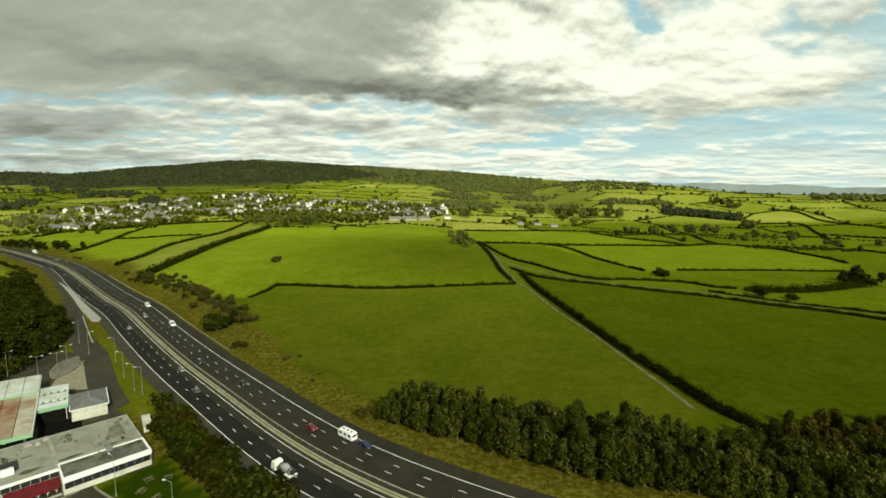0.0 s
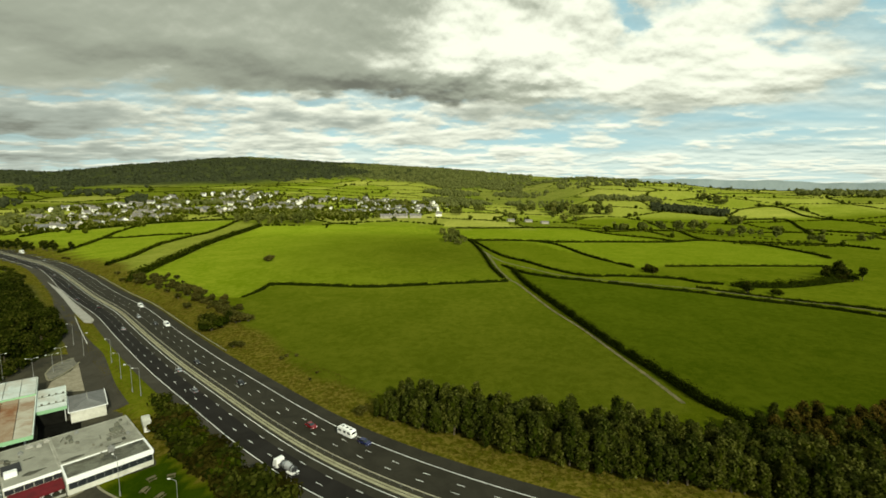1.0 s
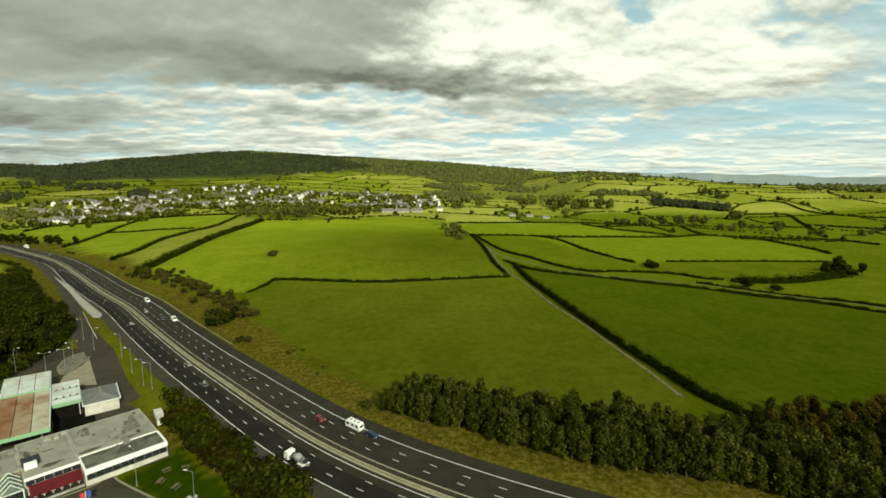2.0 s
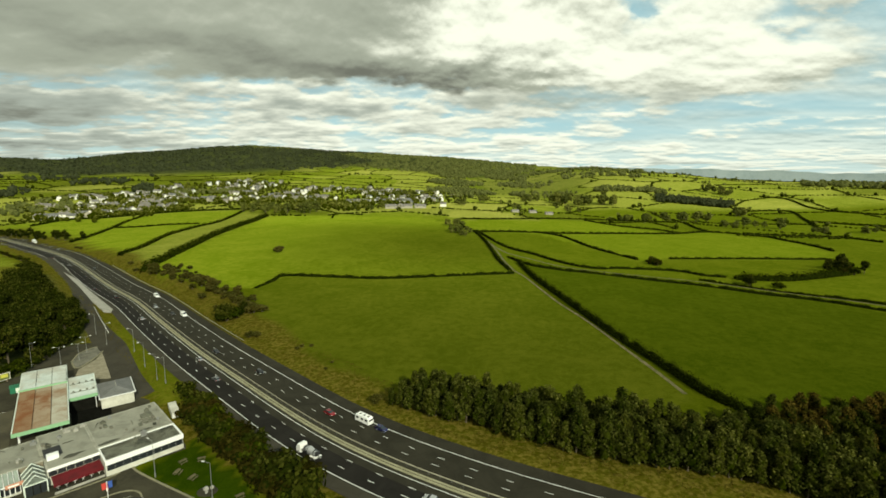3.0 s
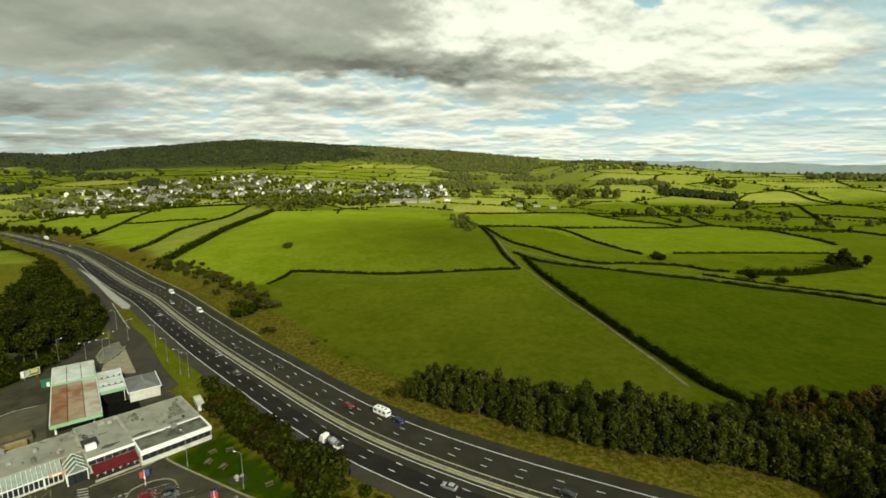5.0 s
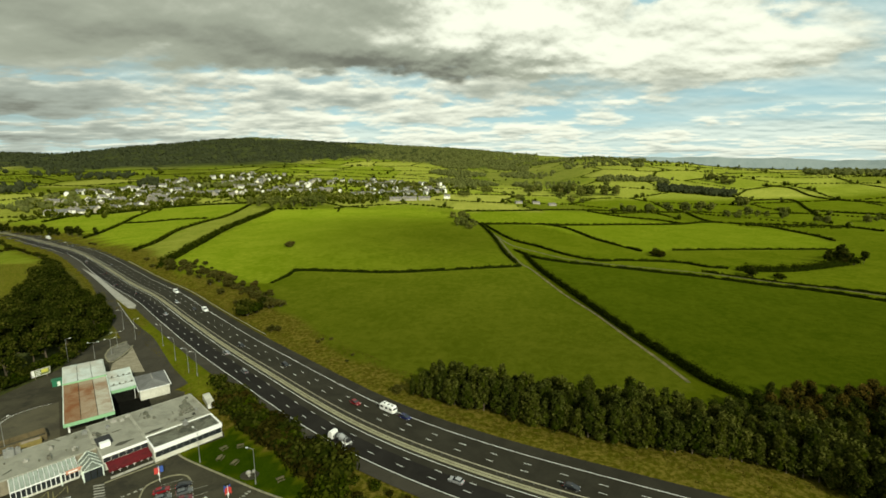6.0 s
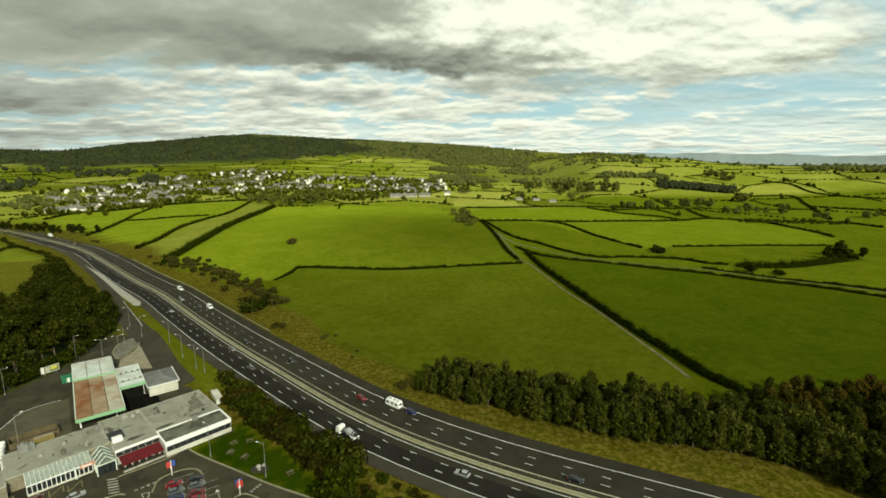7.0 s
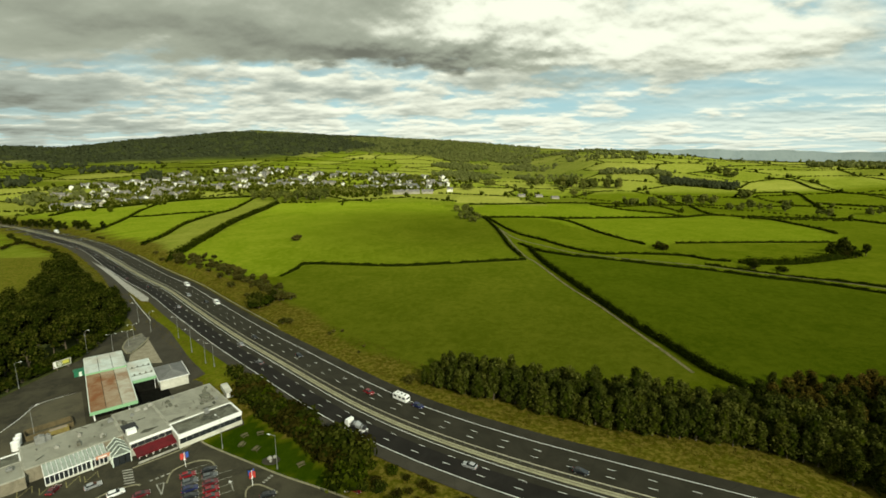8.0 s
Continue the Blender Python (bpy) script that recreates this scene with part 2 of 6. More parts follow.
STEEL = surface("galvanised_steel", (0.30, 0.30, 0.28), (0.20, 0.20, 0.19), 2.0, 0.6, 0.5, bump=0.0)
RAIL = surface("pale_weathered_rail", (0.44, 0.42, 0.32), (0.30, 0.285, 0.21), 2.0, 0.7, 0.1, bump=0.0)
KERB = surface("kerb_stone", (0.24, 0.22, 0.14), (0.15, 0.14, 0.09), 1.5, 0.9)
WHITE_WALL = surface("white_render", (0.58, 0.57, 0.50), (0.40, 0.39, 0.33), 0.6, 0.85, bump=0.1)
# brownish wall, with the shade on the annexe front put into its tone
SHADED_BROWN = surface("shaded_brown_wall", (0.24, 0.21, 0.15), (0.13, 0.115, 0.08), 0.8, 0.9)
FELT = surface("grey_roof_felt", (0.265, 0.26, 0.21), (0.215, 0.21, 0.168), 0.5, 0.9, stain=(0.17, 0.165, 0.13))
GRIME = surface("black_roof_grime", (0.075, 0.072, 0.052), (0.035, 0.034, 0.025), 1.2, 0.9)
FELT_EDGE = surface("weathered_roof_edge", (0.36, 0.35, 0.29), (0.22, 0.215, 0.17), 0.8, 0.9)
FELT_DARK = surface("dark_roof_felt", (0.15, 0.15, 0.115), (0.09, 0.09, 0.065), 0.6, 0.9, stain=(0.03, 0.03, 0.022))
SHEET = surface("pale_roof_sheet", (0.58, 0.62, 0.58), (0.42, 0.47, 0.44), 0.4, 0.6, stain=(0.40, 0.38, 0.32))
RUST = surface("rusted_roof_sheet", (0.33, 0.265, 0.185), (0.23, 0.14, 0.075), 0.45, 0.8, stain=(0.19, 0.072, 0.022))
RUST_HEAVY = surface("deep_rust_sheet", (0.27, 0.175, 0.10), (0.20, 0.10, 0.045), 0.45, 0.85, stain=(0.185, 0.062, 0.016))
RUST_PALE = surface("streaked_roof_sheet", (0.44, 0.42, 0.34), (0.33, 0.29, 0.22), 0.45, 0.7, stain=(0.24, 0.15, 0.085))
SLATE = surface("slate_roof", (0.15, 0.15, 0.145), (0.095, 0.095, 0.09), 0.8, 0.7)
GREEN_TRIM = paint("pale_green_fascia", (0.21, 0.38, 0.21), 0.6)
MINT = paint("mint_frame", (0.66, 0.72, 0.64), 0.6)
RED_CLOTH = surface("red_awning", (0.115, 0.005, 0.009), (0.065, 0.003, 0.005), 1.0, 0.8)
DARK = paint("dark_interior", (0.015, 0.015, 0.016), 0.7)
GREEN_PAINT = paint("dark_green_paint", (0.015, 0.14, 0.07), 0.5)
TIMBER = surface("weathered_timber", (0.30, 0.25, 0.18), (0.18, 0.14, 0.10), 2.0, 0.9)
OLD_TIMBER = surface("mossy_timber", (0.13, 0.11, 0.06), (0.07, 0.062, 0.03), 2.0, 0.95)
OCHRE = surface("ochre_panels", (0.12, 0.092, 0.045), (0.06, 0.048, 0.024), 1.0, 0.8)
BARK = surface("bark", (0.12, 0.095, 0.06), (0.06, 0.048, 0.03), 3.0, 0.95)
RUBBER = paint("rubber", (0.012, 0.012, 0.012), 0.85)
ALLOY = paint("wheel_alloy", (0.45, 0.45, 0.46), 0.35, 0.8)
LAMP_GLASS = paint("lamp_glass", (0.75, 0.75, 0.72), 0.2)
TAIL_RED = paint("tail_lamp_red", (0.40, 0.01, 0.01), 0.3)
BLUE_FLAG = paint("blue_cloth", (0.03, 0.08, 0.32), 0.8)
RED_FLAG = paint("red_cloth", (0.45, 0.04, 0.03), 0.8)
YELLOW_PAINT = paint("yellow_paint", (0.50, 0.48, 0.07), 0.5)
OLD_YELLOW = surface("scraped_yellow_paint", (0.24, 0.19, 0.055), (0.13, 0.10, 0.04), 2.0, 0.7)
OLIVE_POSTER = paint("olive_poster", (0.10, 0.12, 0.03), 0.5)
ORANGE = paint("orange_sign", (0.52, 0.24, 0.15), 0.5)
WHITE_PAINT = paint("white_paint", (0.80, 0.80, 0.78), 0.4)


def glass_material():
    m, k, b = material("dark_glass", 0.06, 0.0, 0.6)
    k.put(b.inputs["Base Color"], k.mix(k.noise(place(k), 0.8, 2), (0.010, 0.012, 0.014), (0.030, 0.034, 0.036)))
    return m


GLASS = glass_material()
LEAF_BELT = leaf_material("alder_leaves", (0.031, 0.038, 0.005), (0.108, 0.112, 0.026), (0.028, 0.034, 0.004))
LEAF_WOOD = leaf_material("oak_leaves", (0.015, 0.020, 0.002), (0.076, 0.080, 0.014), (0.022, 0.028, 0.003))
LEAF_HEDGE = leaf_material("hawthorn_leaves", (0.020, 0.030, 0.001), (0.060, 0.070, 0.008), (0.018, 0.026, 0.001))
LEAF_SCRUB = leaf_material("scrub_leaves", (0.018, 0.017, 0.002), (0.052, 0.044, 0.008), (0.027, 0.022, 0.004))
LEAF_BROWN = leaf_material("turning_leaves", (0.056, 0.040, 0.006), (0.120, 0.088, 0.018), (0.044, 0.042, 0.007))
# paler than the near leaves: far sunlight put into the colour
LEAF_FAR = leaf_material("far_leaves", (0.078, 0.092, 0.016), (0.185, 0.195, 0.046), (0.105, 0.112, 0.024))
# greyed leaf colour stands in for haze over the hill woods
LEAF_HILL = leaf_material("hazed_hill_leaves", (0.088, 0.104, 0.028), (0.160, 0.172, 0.052), (0.135, 0.140, 0.044))
LEAF_OLIVE = leaf_material("blackthorn_leaves", (0.044, 0.046, 0.008), (0.115, 0.106, 0.028), (0.066, 0.060, 0.012))
# dark leaves painted for cloud-shaded hill woods, also used for conifer plantations
LEAF_SHADED_CONIFER = leaf_material("shaded_and_conifer_leaves", (0.038, 0.046, 0.021), (0.062, 0.070, 0.033), (0.050, 0.058, 0.025))
# near-black fill: the shade deep inside crowns and hedges, put into colour
CORE = surface("shaded_inner_foliage", (0.013, 0.018, 0.002), (0.006, 0.009, 0.001), 1.0, 1.0, spec=0.0)

# ---------- landform ----------
# rolling ground: centre, height and reach of each rise or hollow
KNOTS = (
    (-25, 104, 0, 45), (30, 66, 0.4, 45), (90, 25, 1, 60), (-85, 170, -0.3, 40), (-185, 250, 0.0, 50), (-60, 60, -1.5, 50),
    (-330, 390, -0.5, 80), (-480, 500, -0.5, 120), (-105, 225, 3, 40), (57, 165, 1.5, 60), (44, 290, 6, 60), (-130, 339, 12, 70),
    (42, 370, 10, 60), (169, 364, 2, 80), (250, 285, 3, 90), (95, 130, 0, 50), (-40, 210, 4, 55), (-150, 520, 14, 120),
)
KNOTS_FAR = (
    (20, 600, 9, 130), (350, 480, -2, 150), (-330, 540, 6, 110), (610, 800, -14, 200), (400, 850, 2, 180), (-560, 680, 4, 160),
    (-160, 800, 12, 160), (-50, 850, 14, 140), (300, 1100, 8, 220), (-700, 950, 20, 200), (-300, 1000, 24, 180), (0, 1150, 26, 200),
    (1150, 1400, -2, 300), (830, 1450, 32, 220), (1100, 1750, 40, 300), (-500, 1250, 56, 220), (-850, 1350, 60, 250), (300, 1600, 40, 300),
    (-1500, 1500, 30, 500), (0, -200, 0, 200), (700, 100, 5, 300), (-700, 0, -4, 300), (1500, 600, -5, 400), (-170, 150, -2.0, 40), (-110, 95, -1.6, 60),
)
# the ridge behind: bearing in degrees and how steeply it stands over the eye
RIDGE_AZ = (-80, -44, -41, -39, -36, -33, -29, -25, -21.5, -18, -13, -8, -4, 1, 5, 11, 18, 21, 27, 32, 37, 60, 100)
RIDGE_EL = (1.2, 1.3, 1.35, 1.25, 1.6, 2.1, 2.5, 3.0, 3.26, 3.2, 2.93, 2.83, 2.58, 2.38, 2.08, 1.62, 1.4, 1.15, 0.85, 0.3, 0.1, 0.0, 0.0)


def smoothstep(a, b, x):
    t = np.clip((x - a) / (b - a), 0, 1)
    return t * t * (3 - 2 * t)


# the motorway's middle line, from the near end to the far bend
ROAD = ((190, 8), (129.5, 25.8), (74.4, 48.3), (21.6, 73.1), (-1.3, 84.3), (-29, 101.2), (-50, 118.7), (-75, 142.5), (-100, 166.3), (-139.5, 207),
        (-173, 242.5), (-208, 274), (-313, 375), (-390, 433), (-458, 480), (-516, 516), (-640, 572), (-800, 620))


def spline(points, step):
    """A smooth line through points, every step metres."""
    p = [np.array(a, float) for a in points]
    p = [2 * p[0] - p[1], *p, 2 * p[-1] - p[-2]]
    out = []
    for a, b, c, d in zip(p, p[1:], p[2:], p[3:]):
        n = max(2, int(np.linalg.norm(c - b) / step))
        for i in range(n):
            t = i / n
            out.append(0.5 * (2 * b + (c - a) * t + (2 * a - 5 * b + 4 * c - d) * t * t + (3 * b - a - 3 * c + d) * t ** 3))
    out.append(p[-2])
    out = np.array(out)
    # even the steps
    s = np.concatenate([[0], np.cumsum(np.linalg.norm(np.diff(out, axis=0), axis=1))])
    u = np.arange(0, s[-1], step)
    return np.stack([np.interp(u, s, out[:, i]) for i in range(out.shape[1])], 1)


MID = spline(ROAD, 3.0)
for _ in range(30):      # ease the bends
    MID[1:-1] = 0.25 * MID[:-2] + 0.5 * MID[1:-1] + 0.25 * MID[2:]


def rolling(x, y):
    x, y = np.asarray(x, float), np.asarray(y, float)
    if x.size < 2000:
        kk = np.array(KNOTS + KNOTS_FAR, float)
        g = np.exp(-((x[..., None] - kk[:, 0]) ** 2 + (y[..., None] - kk[:, 1]) ** 2) / (2 * kk[:, 3] ** 2)) + 1e-12
        w, s = g.sum(-1), (g * kk[:, 2]).sum(-1)
    else:
        w, s = np.full(x.shape, 1e-12), np.zeros(x.shape)
        for a, b, z, r in KNOTS + KNOTS_FAR:
            g = np.exp(-((x - a) ** 2 + (y - b) ** 2) / (2 * r * r)) + 1e-12
            w, s = w + g, s + g * z
    z = s / w
    az = np.degrees(np.arctan2(x + 10, y))
    r = np.hypot(x + 10, y)
    rr = 3300 - 1300 * smoothstep(6, 22, az)
    top = 64 + rr * np.tan(np.radians(np.interp(az, RIDGE_AZ, RIDGE_EL)))
    f = smoothstep(0.40, 1.0, r / rr)
    z = z * (1 - f) + top * f
    return np.where(r > rr, np.minimum(z, top) - (r - rr) * 0.035, z)


MID_TAN = np.gradient(MID, axis=0)
MID_TAN /= np.linalg.norm(MID_TAN, axis=1)[:, None]
ROAD_Z = 0.25 * np.sin(np.arange(len(MID)) * 0.012)


def road_near(x, y):
    """Distance to the motorway's middle line (plus: the field side) and the road's height there."""
    x, y = np.atleast_1d(np.asarray(x, float)), np.atleast_1d(np.asarray(y, float))
    best, sign, zr = np.full(x.shape, 1e9), np.ones(x.shape), np.zeros(x.shape)
    for lo in range(0, len(x), 4000):
        part_ = slice(lo, lo + 4000)
        dx, dy = x[part_, None] - MID[None, :, 0], y[part_, None] - MID[None, :, 1]
        q = dx * dx + dy * dy
        i = q.argmin(1)
        j = np.arange(len(i))
        best[part_] = np.sqrt(q[j, i])
        sign[part_] = np.where(dx[j, i] * MID_TAN[i, 1] - dy[j, i] * MID_TAN[i, 0] > 0, 1.0, -1.0)
        zr[part_] = ROAD_Z[i]
    return best, sign, zr


YARD_Z = -1.6
YARD = ((-176, 150), (-160, 172), (-150, 176), (-118, 146), (-98, 126), (-70, 104), (-66, 90), (-38, 74), (-20, 58), (-20, 30), (-180, 30), (-190, 100))


def inside(poly, x, y):
    x, y = np.asarray(x, float), np.asarray(y, float)
    p = np.array(poly, float)
    q = np.roll(p, -1, 0)
    c = np.zeros(x.shape, bool)
    if not x.shape:
        m = (p[:, 1] > y) != (q[:, 1] > y)
        p, q = p[m], q[m]
        return bool(((x < (q[:, 0] - p[:, 0]) * (y - p[:, 1]) / (q[:, 1] - p[:, 1]) + p[:, 0]).sum()) % 2)
    for (x0, y0), (x1, y1) in zip(p, q):
        if y0 != y1:
            c ^= ((y0 > y) != (y1 > y)) & (x < (x1 - x0) * (y - y0) / (y1 - y0) + x0)
    return c


def edge_distance(poly, x, y):
    x, y = np.asarray(x, float), np.asarray(y, float)
    p = np.array(poly, float)
    q = np.roll(p, -1, 0) - p
    if x.size < 2000:
        dx, dy = x[..., None] - p[:, 0], y[..., None] - p[:, 1]
        t = np.clip((dx * q[:, 0] + dy * q[:, 1]) / (q ** 2).sum(1), 0, 1)
        return np.hypot(dx - t * q[:, 0], dy - t * q[:, 1]).min(-1)
    best = np.full(x.shape, 1e9)
    for (x0, y0), (u, v) in zip(p, q):
        t = np.clip(((x - x0) * u + (y - y0) * v) / (u * u + v * v), 0, 1)
        best = np.minimum(best, np.hypot(x - x0 - t * u, y - y0 - t * v))
    return best


def ground(x, y, bare=True):
    """Height of the ground; bare: with the beds of road and yard cut in."""
    shape = np.shape(x)
    x, y = np.atleast_1d(np.asarray(x, float)), np.atleast_1d(np.asarray(y, float))
    z = rolling(x, y)
    out = np.where(inside(YARD, x, y), 0.0, edge_distance(YARD, x, y))
    z = YARD_Z + (z - YARD_Z) * smoothstep(0, 22, out)
    near = (np.abs(x) < 900) & (y < 720) & (y > -60)
    if near.any():
        d, sign, zr = road_near(x[near], y[near])
        zn = z[near]
        z[near] = zr + (zn - zr) * smoothstep(17.5, 27, d)
    return z.reshape(shape) if shape else float(z[0])
# ---------- end of landform ----------


# ---------- building blocks ----------
def mesh_object(name, verts, faces, mats, parent=None, label="", index=None, smooth=False):
    me = bpy.data.meshes.new(name)
    me.from_pydata([tuple(map(float, v)) for v in verts], [], [tuple(map(int, f)) for f in faces])
    for m in mats if isinstance(mats, (list, tuple)) else [mats]:
        me.materials.append(m)
    if index is not None:
        me.polygons.foreach_set("material_index", np.asarray(index, dtype=np.int32))
    if smooth:
        me.polygons.foreach_set("use_smooth", np.ones(len(faces), dtype=bool))
    me.update()
    ob = new(name, me)
    if parent:
        ob.parent = parent
    if label:
        ob["label"] = label
    return ob


def part(name, bm, mat, parent, label=""):
    """One bmesh as one mesh object under a thing or a part."""
    me = bpy.data.meshes.new(name)
    bmesh.ops.recalc_face_normals(bm, faces=bm.faces)
    bm.to_mesh(me)
    bm.free()
    me.materials.append(mat)
    ob = new(name, me)
    if parent:
        ob.parent = parent
    if label:
        ob["label"] = label
    return ob


def box(bm, x0, y0, z0, x1, y1, z1, bevel=0.0):
    r = bmesh.ops.create_cube(bm, size=1.0, matrix=Matrix.LocRotScale(((x0 + x1) / 2, (y0 + y1) / 2, (z0 + z1) / 2), None, (abs(x1 - x0), abs(y1 - y0), abs(z1 - z0))))
    if bevel:
        edges = list({e for v in r["verts"] for e in v.link_edges})
        bmesh.ops.bevel(bm, geom=edges, offset=bevel, segments=1, affect="EDGES")
    return bm


def boxed(*a, bevel=0.0):
    return box(bmesh.new(), *a, bevel=bevel)


def tube(bm, p, q, r0, r1=None, sides=8):
    p, q = Vector(p), Vector(q)
    m = Matrix.Translation((p + q) / 2) @ (q - p).to_track_quat("Z", "Y").to_matrix().to_4x4()
    bmesh.ops.create_cone(bm, cap_ends=True, segments=sides, radius1=r0, radius2=r0 if r1 is None else r1, depth=(q - p).length, matrix=m)
    return bm


def prism(points, x0, x1):
    """A side profile (y, z) drawn out along x."""
    bm = bmesh.new()
    a = [bm.verts.new((x0, y, z)) for y, z in points]
    b = [bm.verts.new((x1, y, z)) for y, z in points]
    bm.faces.new(a)
    bm.faces.new(b[::-1])
    for i in range(len(a)):
        j = (i + 1) % len(a)
        bm.faces.new((a[i], b[i], b[j], a[j]))
    return bm


def empty(name, m=None):
    ob = new(name)
    ob.empty_display_size = 0.5
    if m is not None:
        ob.matrix_world = m
    return ob


def at(x, y, turn=0.0, scale=1.0, dz=0.0, tall=None):
    """A pose on the ground."""
    return pose(x, y, ground(x, y) + dz, 0, 0, turn) @ Matrix.Diagonal((scale, scale, tall or scale, 1))


# ---------- ground ----------
def axis(lo, hi, fine0, fine1, step, grow=1.085, cap=70):
    a = list(np.arange(fine0, fine1 + step, step))
    d = step
    while a[-1] < hi:
        d = min(d * grow, cap)
        a.append(a[-1] + d)
    d = step
    while a[0] > lo:
        d = min(d * grow, cap)
        a.insert(0, a[0] - d)
    return np.array(a)


HEDGES = {      # bends, width, height
    "cross": (((-113.5, 254), (-108, 268), (-104, 279), (-74.7, 276.5), (-42.5, 274), (-3.5, 282), (42, 292)), 2.0, 1.9),
    "track": (((51, 326), (52.5, 280), (61.0, 220), (67.6, 175), (72.3, 149), (75.0, 131), (80.5, 118)), 3.0, 3.0),
    "track_west": (((20, 560), (33, 500), (37, 436), (37.3, 386), (37, 336), (40, 300)), 2.2, 2.4),
    "lane_north": (((36, 514), (51.4, 404), (69, 367), (84, 334), (102.5, 316), (125.6, 321), (162, 318.5), (174.6, 304), (187.6, 299.6)), 1.8, 1.9),
    "lane_south": (((46, 350), (56, 322), (76.4, 306), (97.7, 298.5), (126.6, 285), (156, 271.5), (179, 253), (201, 238.5), (219.4, 218.5), (250, 185)), 2.0, 1.9),
    "lane_upper": (((163, 289), (196.4, 258.5), (217, 243.5), (232, 230), (260, 200)), 1.8, 1.7),
    "slant": (((103, 527), (129, 500), (137, 429), (147.7, 387), (155, 363.5)), 2.2, 2.2),
    "level": (((186, 374), (242.5, 379.4), (336, 385)), 1.8, 1.8),
    "long": (((32, 503), (68, 514.6), (102, 522), (143, 527.7), (213.5, 554), (296.5, 578.6), (359, 610), (403.5, 574), (402, 524), (395.3, 475), (384, 441)), 2.4, 2.4),
    "long_upper": (((222.7, 713.6), (252.6, 653), (294.7, 621), (304, 586)), 2.2, 2.2),
    "long_spur": (((394, 740), (367.4, 652), (360.7, 610)), 2.6, 2.4),
    "east": (((397, 597.8), (450.5, 587.7), (512.3, 573), (516.5, 526)), 2.6, 2.6),
    "behind": (((23.6, 646.6), (91, 666), (229, 733), (403, 750)), 2.6, 2.2),
    "strip": (((-209, 305), (-209, 328), (-220, 386), (-236, 466), (-245, 562), (-253, 665)), 5.0, 4.0),
    "meadow": (((-266, 367), (-272.5, 410), (-291.7, 482), (-295.6, 550), (-293.6, 606), (-318, 753)), 3.0, 2.6),
    "village_field": (((-367, 448), (-375, 485), (-398, 551), (-428, 630), (-446, 714)), 2.6, 2.4),
    "village_cross": (((-401.6, 556), (-371.6, 563), (-347, 581), (-310, 586)), 2.0, 2.0),
    "village_edge": (((-513, 575), (-517, 635), (-480, 660), (-453, 696), (-403, 730), (-322.6, 753)), 3.0, 2.8),
    "crest": (((-152.5, 628), (-157.9, 693), (-117.5, 680)), 2.0, 1.8),
    "copse_edge": (((282.5, 313.5), (225.3, 292.4), (190, 294)), 5.0, 4.0),
    "far_slope": (((600, 905), (685, 898), (640, 800), (614.7, 754), (530.7, 616)), 3.5, 3.0),
    "far_level": (((630, 773), (697, 713), (800, 640)), 3.5, 3.0),
    "far_upper": (((747, 1071), (781, 1028), (752, 912), (804, 825), (900, 760)), 3.5, 3.0),
}
NEAR_FIELD = ((-113.5, 254), (-104, 279), (-42.5, 272), (43, 291), (68, 146), (70, 125), (30, 112), (-20, 132), (-60, 160), (-95, 205))
HUMP_FIELD = ((-104, 279), (-42.5, 272), (43, 291), (40, 440), (30, 515), (-20, 650), (-117, 680), (-180, 662), (-253, 666), (-221, 386), (-207, 310), (-175, 285), (-140, 258), (-113.5, 254))
EAST_FIELD = ((46, 350), (98, 299), (156, 272), (201, 239), (260, 180), (330, 90), (140, 60), (80, 118), (70, 146), (52, 280))
STRIP_FIELD = ((-209, 305), (-220, 386), (-236, 466), (-245, 562), (-253, 665), (-318, 753), (-295, 606), (-296, 550), (-291, 482), (-272, 410), (-266, 367))
LEFT_FIELD = ((-266, 367), (-291, 482), (-296, 606), (-318, 753), (-403, 730), (-480, 660), (-517, 635), (-513, 575), (-430, 500))
WEDGE_FIELD = ((36, 514), (102, 522), (129, 500), (155, 363), (162, 318), (102, 316), (69, 367))
LONG_FIELD = ((102, 522), (213, 554), (359, 610), (402, 524), (384, 441), (336, 385), (186, 374), (155, 363), (137, 429))
BACK_FIELD = ((32, 503), (213, 554), (296, 578), (225, 713), (91, 666), (24, 646))
HAY_FIELD = ((8, 690), (24, 655), (110, 680), (120, 770), (15, 790))
WEST_FIELD = ((-277, 303), (-224, 208), (-222, 150), (-330, 130), (-430, 330), (-400, 398), (-347, 362), (-300, 324))
NAMED_FIELDS = (    # outline, lushness with painted sun and cloud shade, ripeness
    (NEAR_FIELD, 0.15, 0.03), (HUMP_FIELD, 0.60, 0.02), (EAST_FIELD, 0.20, 0.0), (STRIP_FIELD, 0.45, 0.36), (LEFT_FIELD, 0.80, 0.04),
    (WEDGE_FIELD, 0.36, 0.0), (WEST_FIELD, 0.42, 0.14), (LONG_FIELD, 0.62, 0.0), (BACK_FIELD, 0.72, 0.0), (HAY_FIELD, 0.8, 0.75),
)
rng = np.random.default_rng(7)
# centres of the far fields
cx, cy = np.meshgrid(np.arange(-2600, 2700, 165.0), np.arange(-400, 2700, 150.0))
CELLS = np.stack([cx.ravel(), cy.ravel()], 1) + rng.uniform(-62, 62, (cx.size, 2))
CELL_LUSH, CELL_RIPE = rng.uniform(0.35, 1.0, len(CELLS)), np.where(rng.random(len(CELLS)) < 0.42, rng.uniform(0.2, 0.8, len(CELLS)), 0.08)


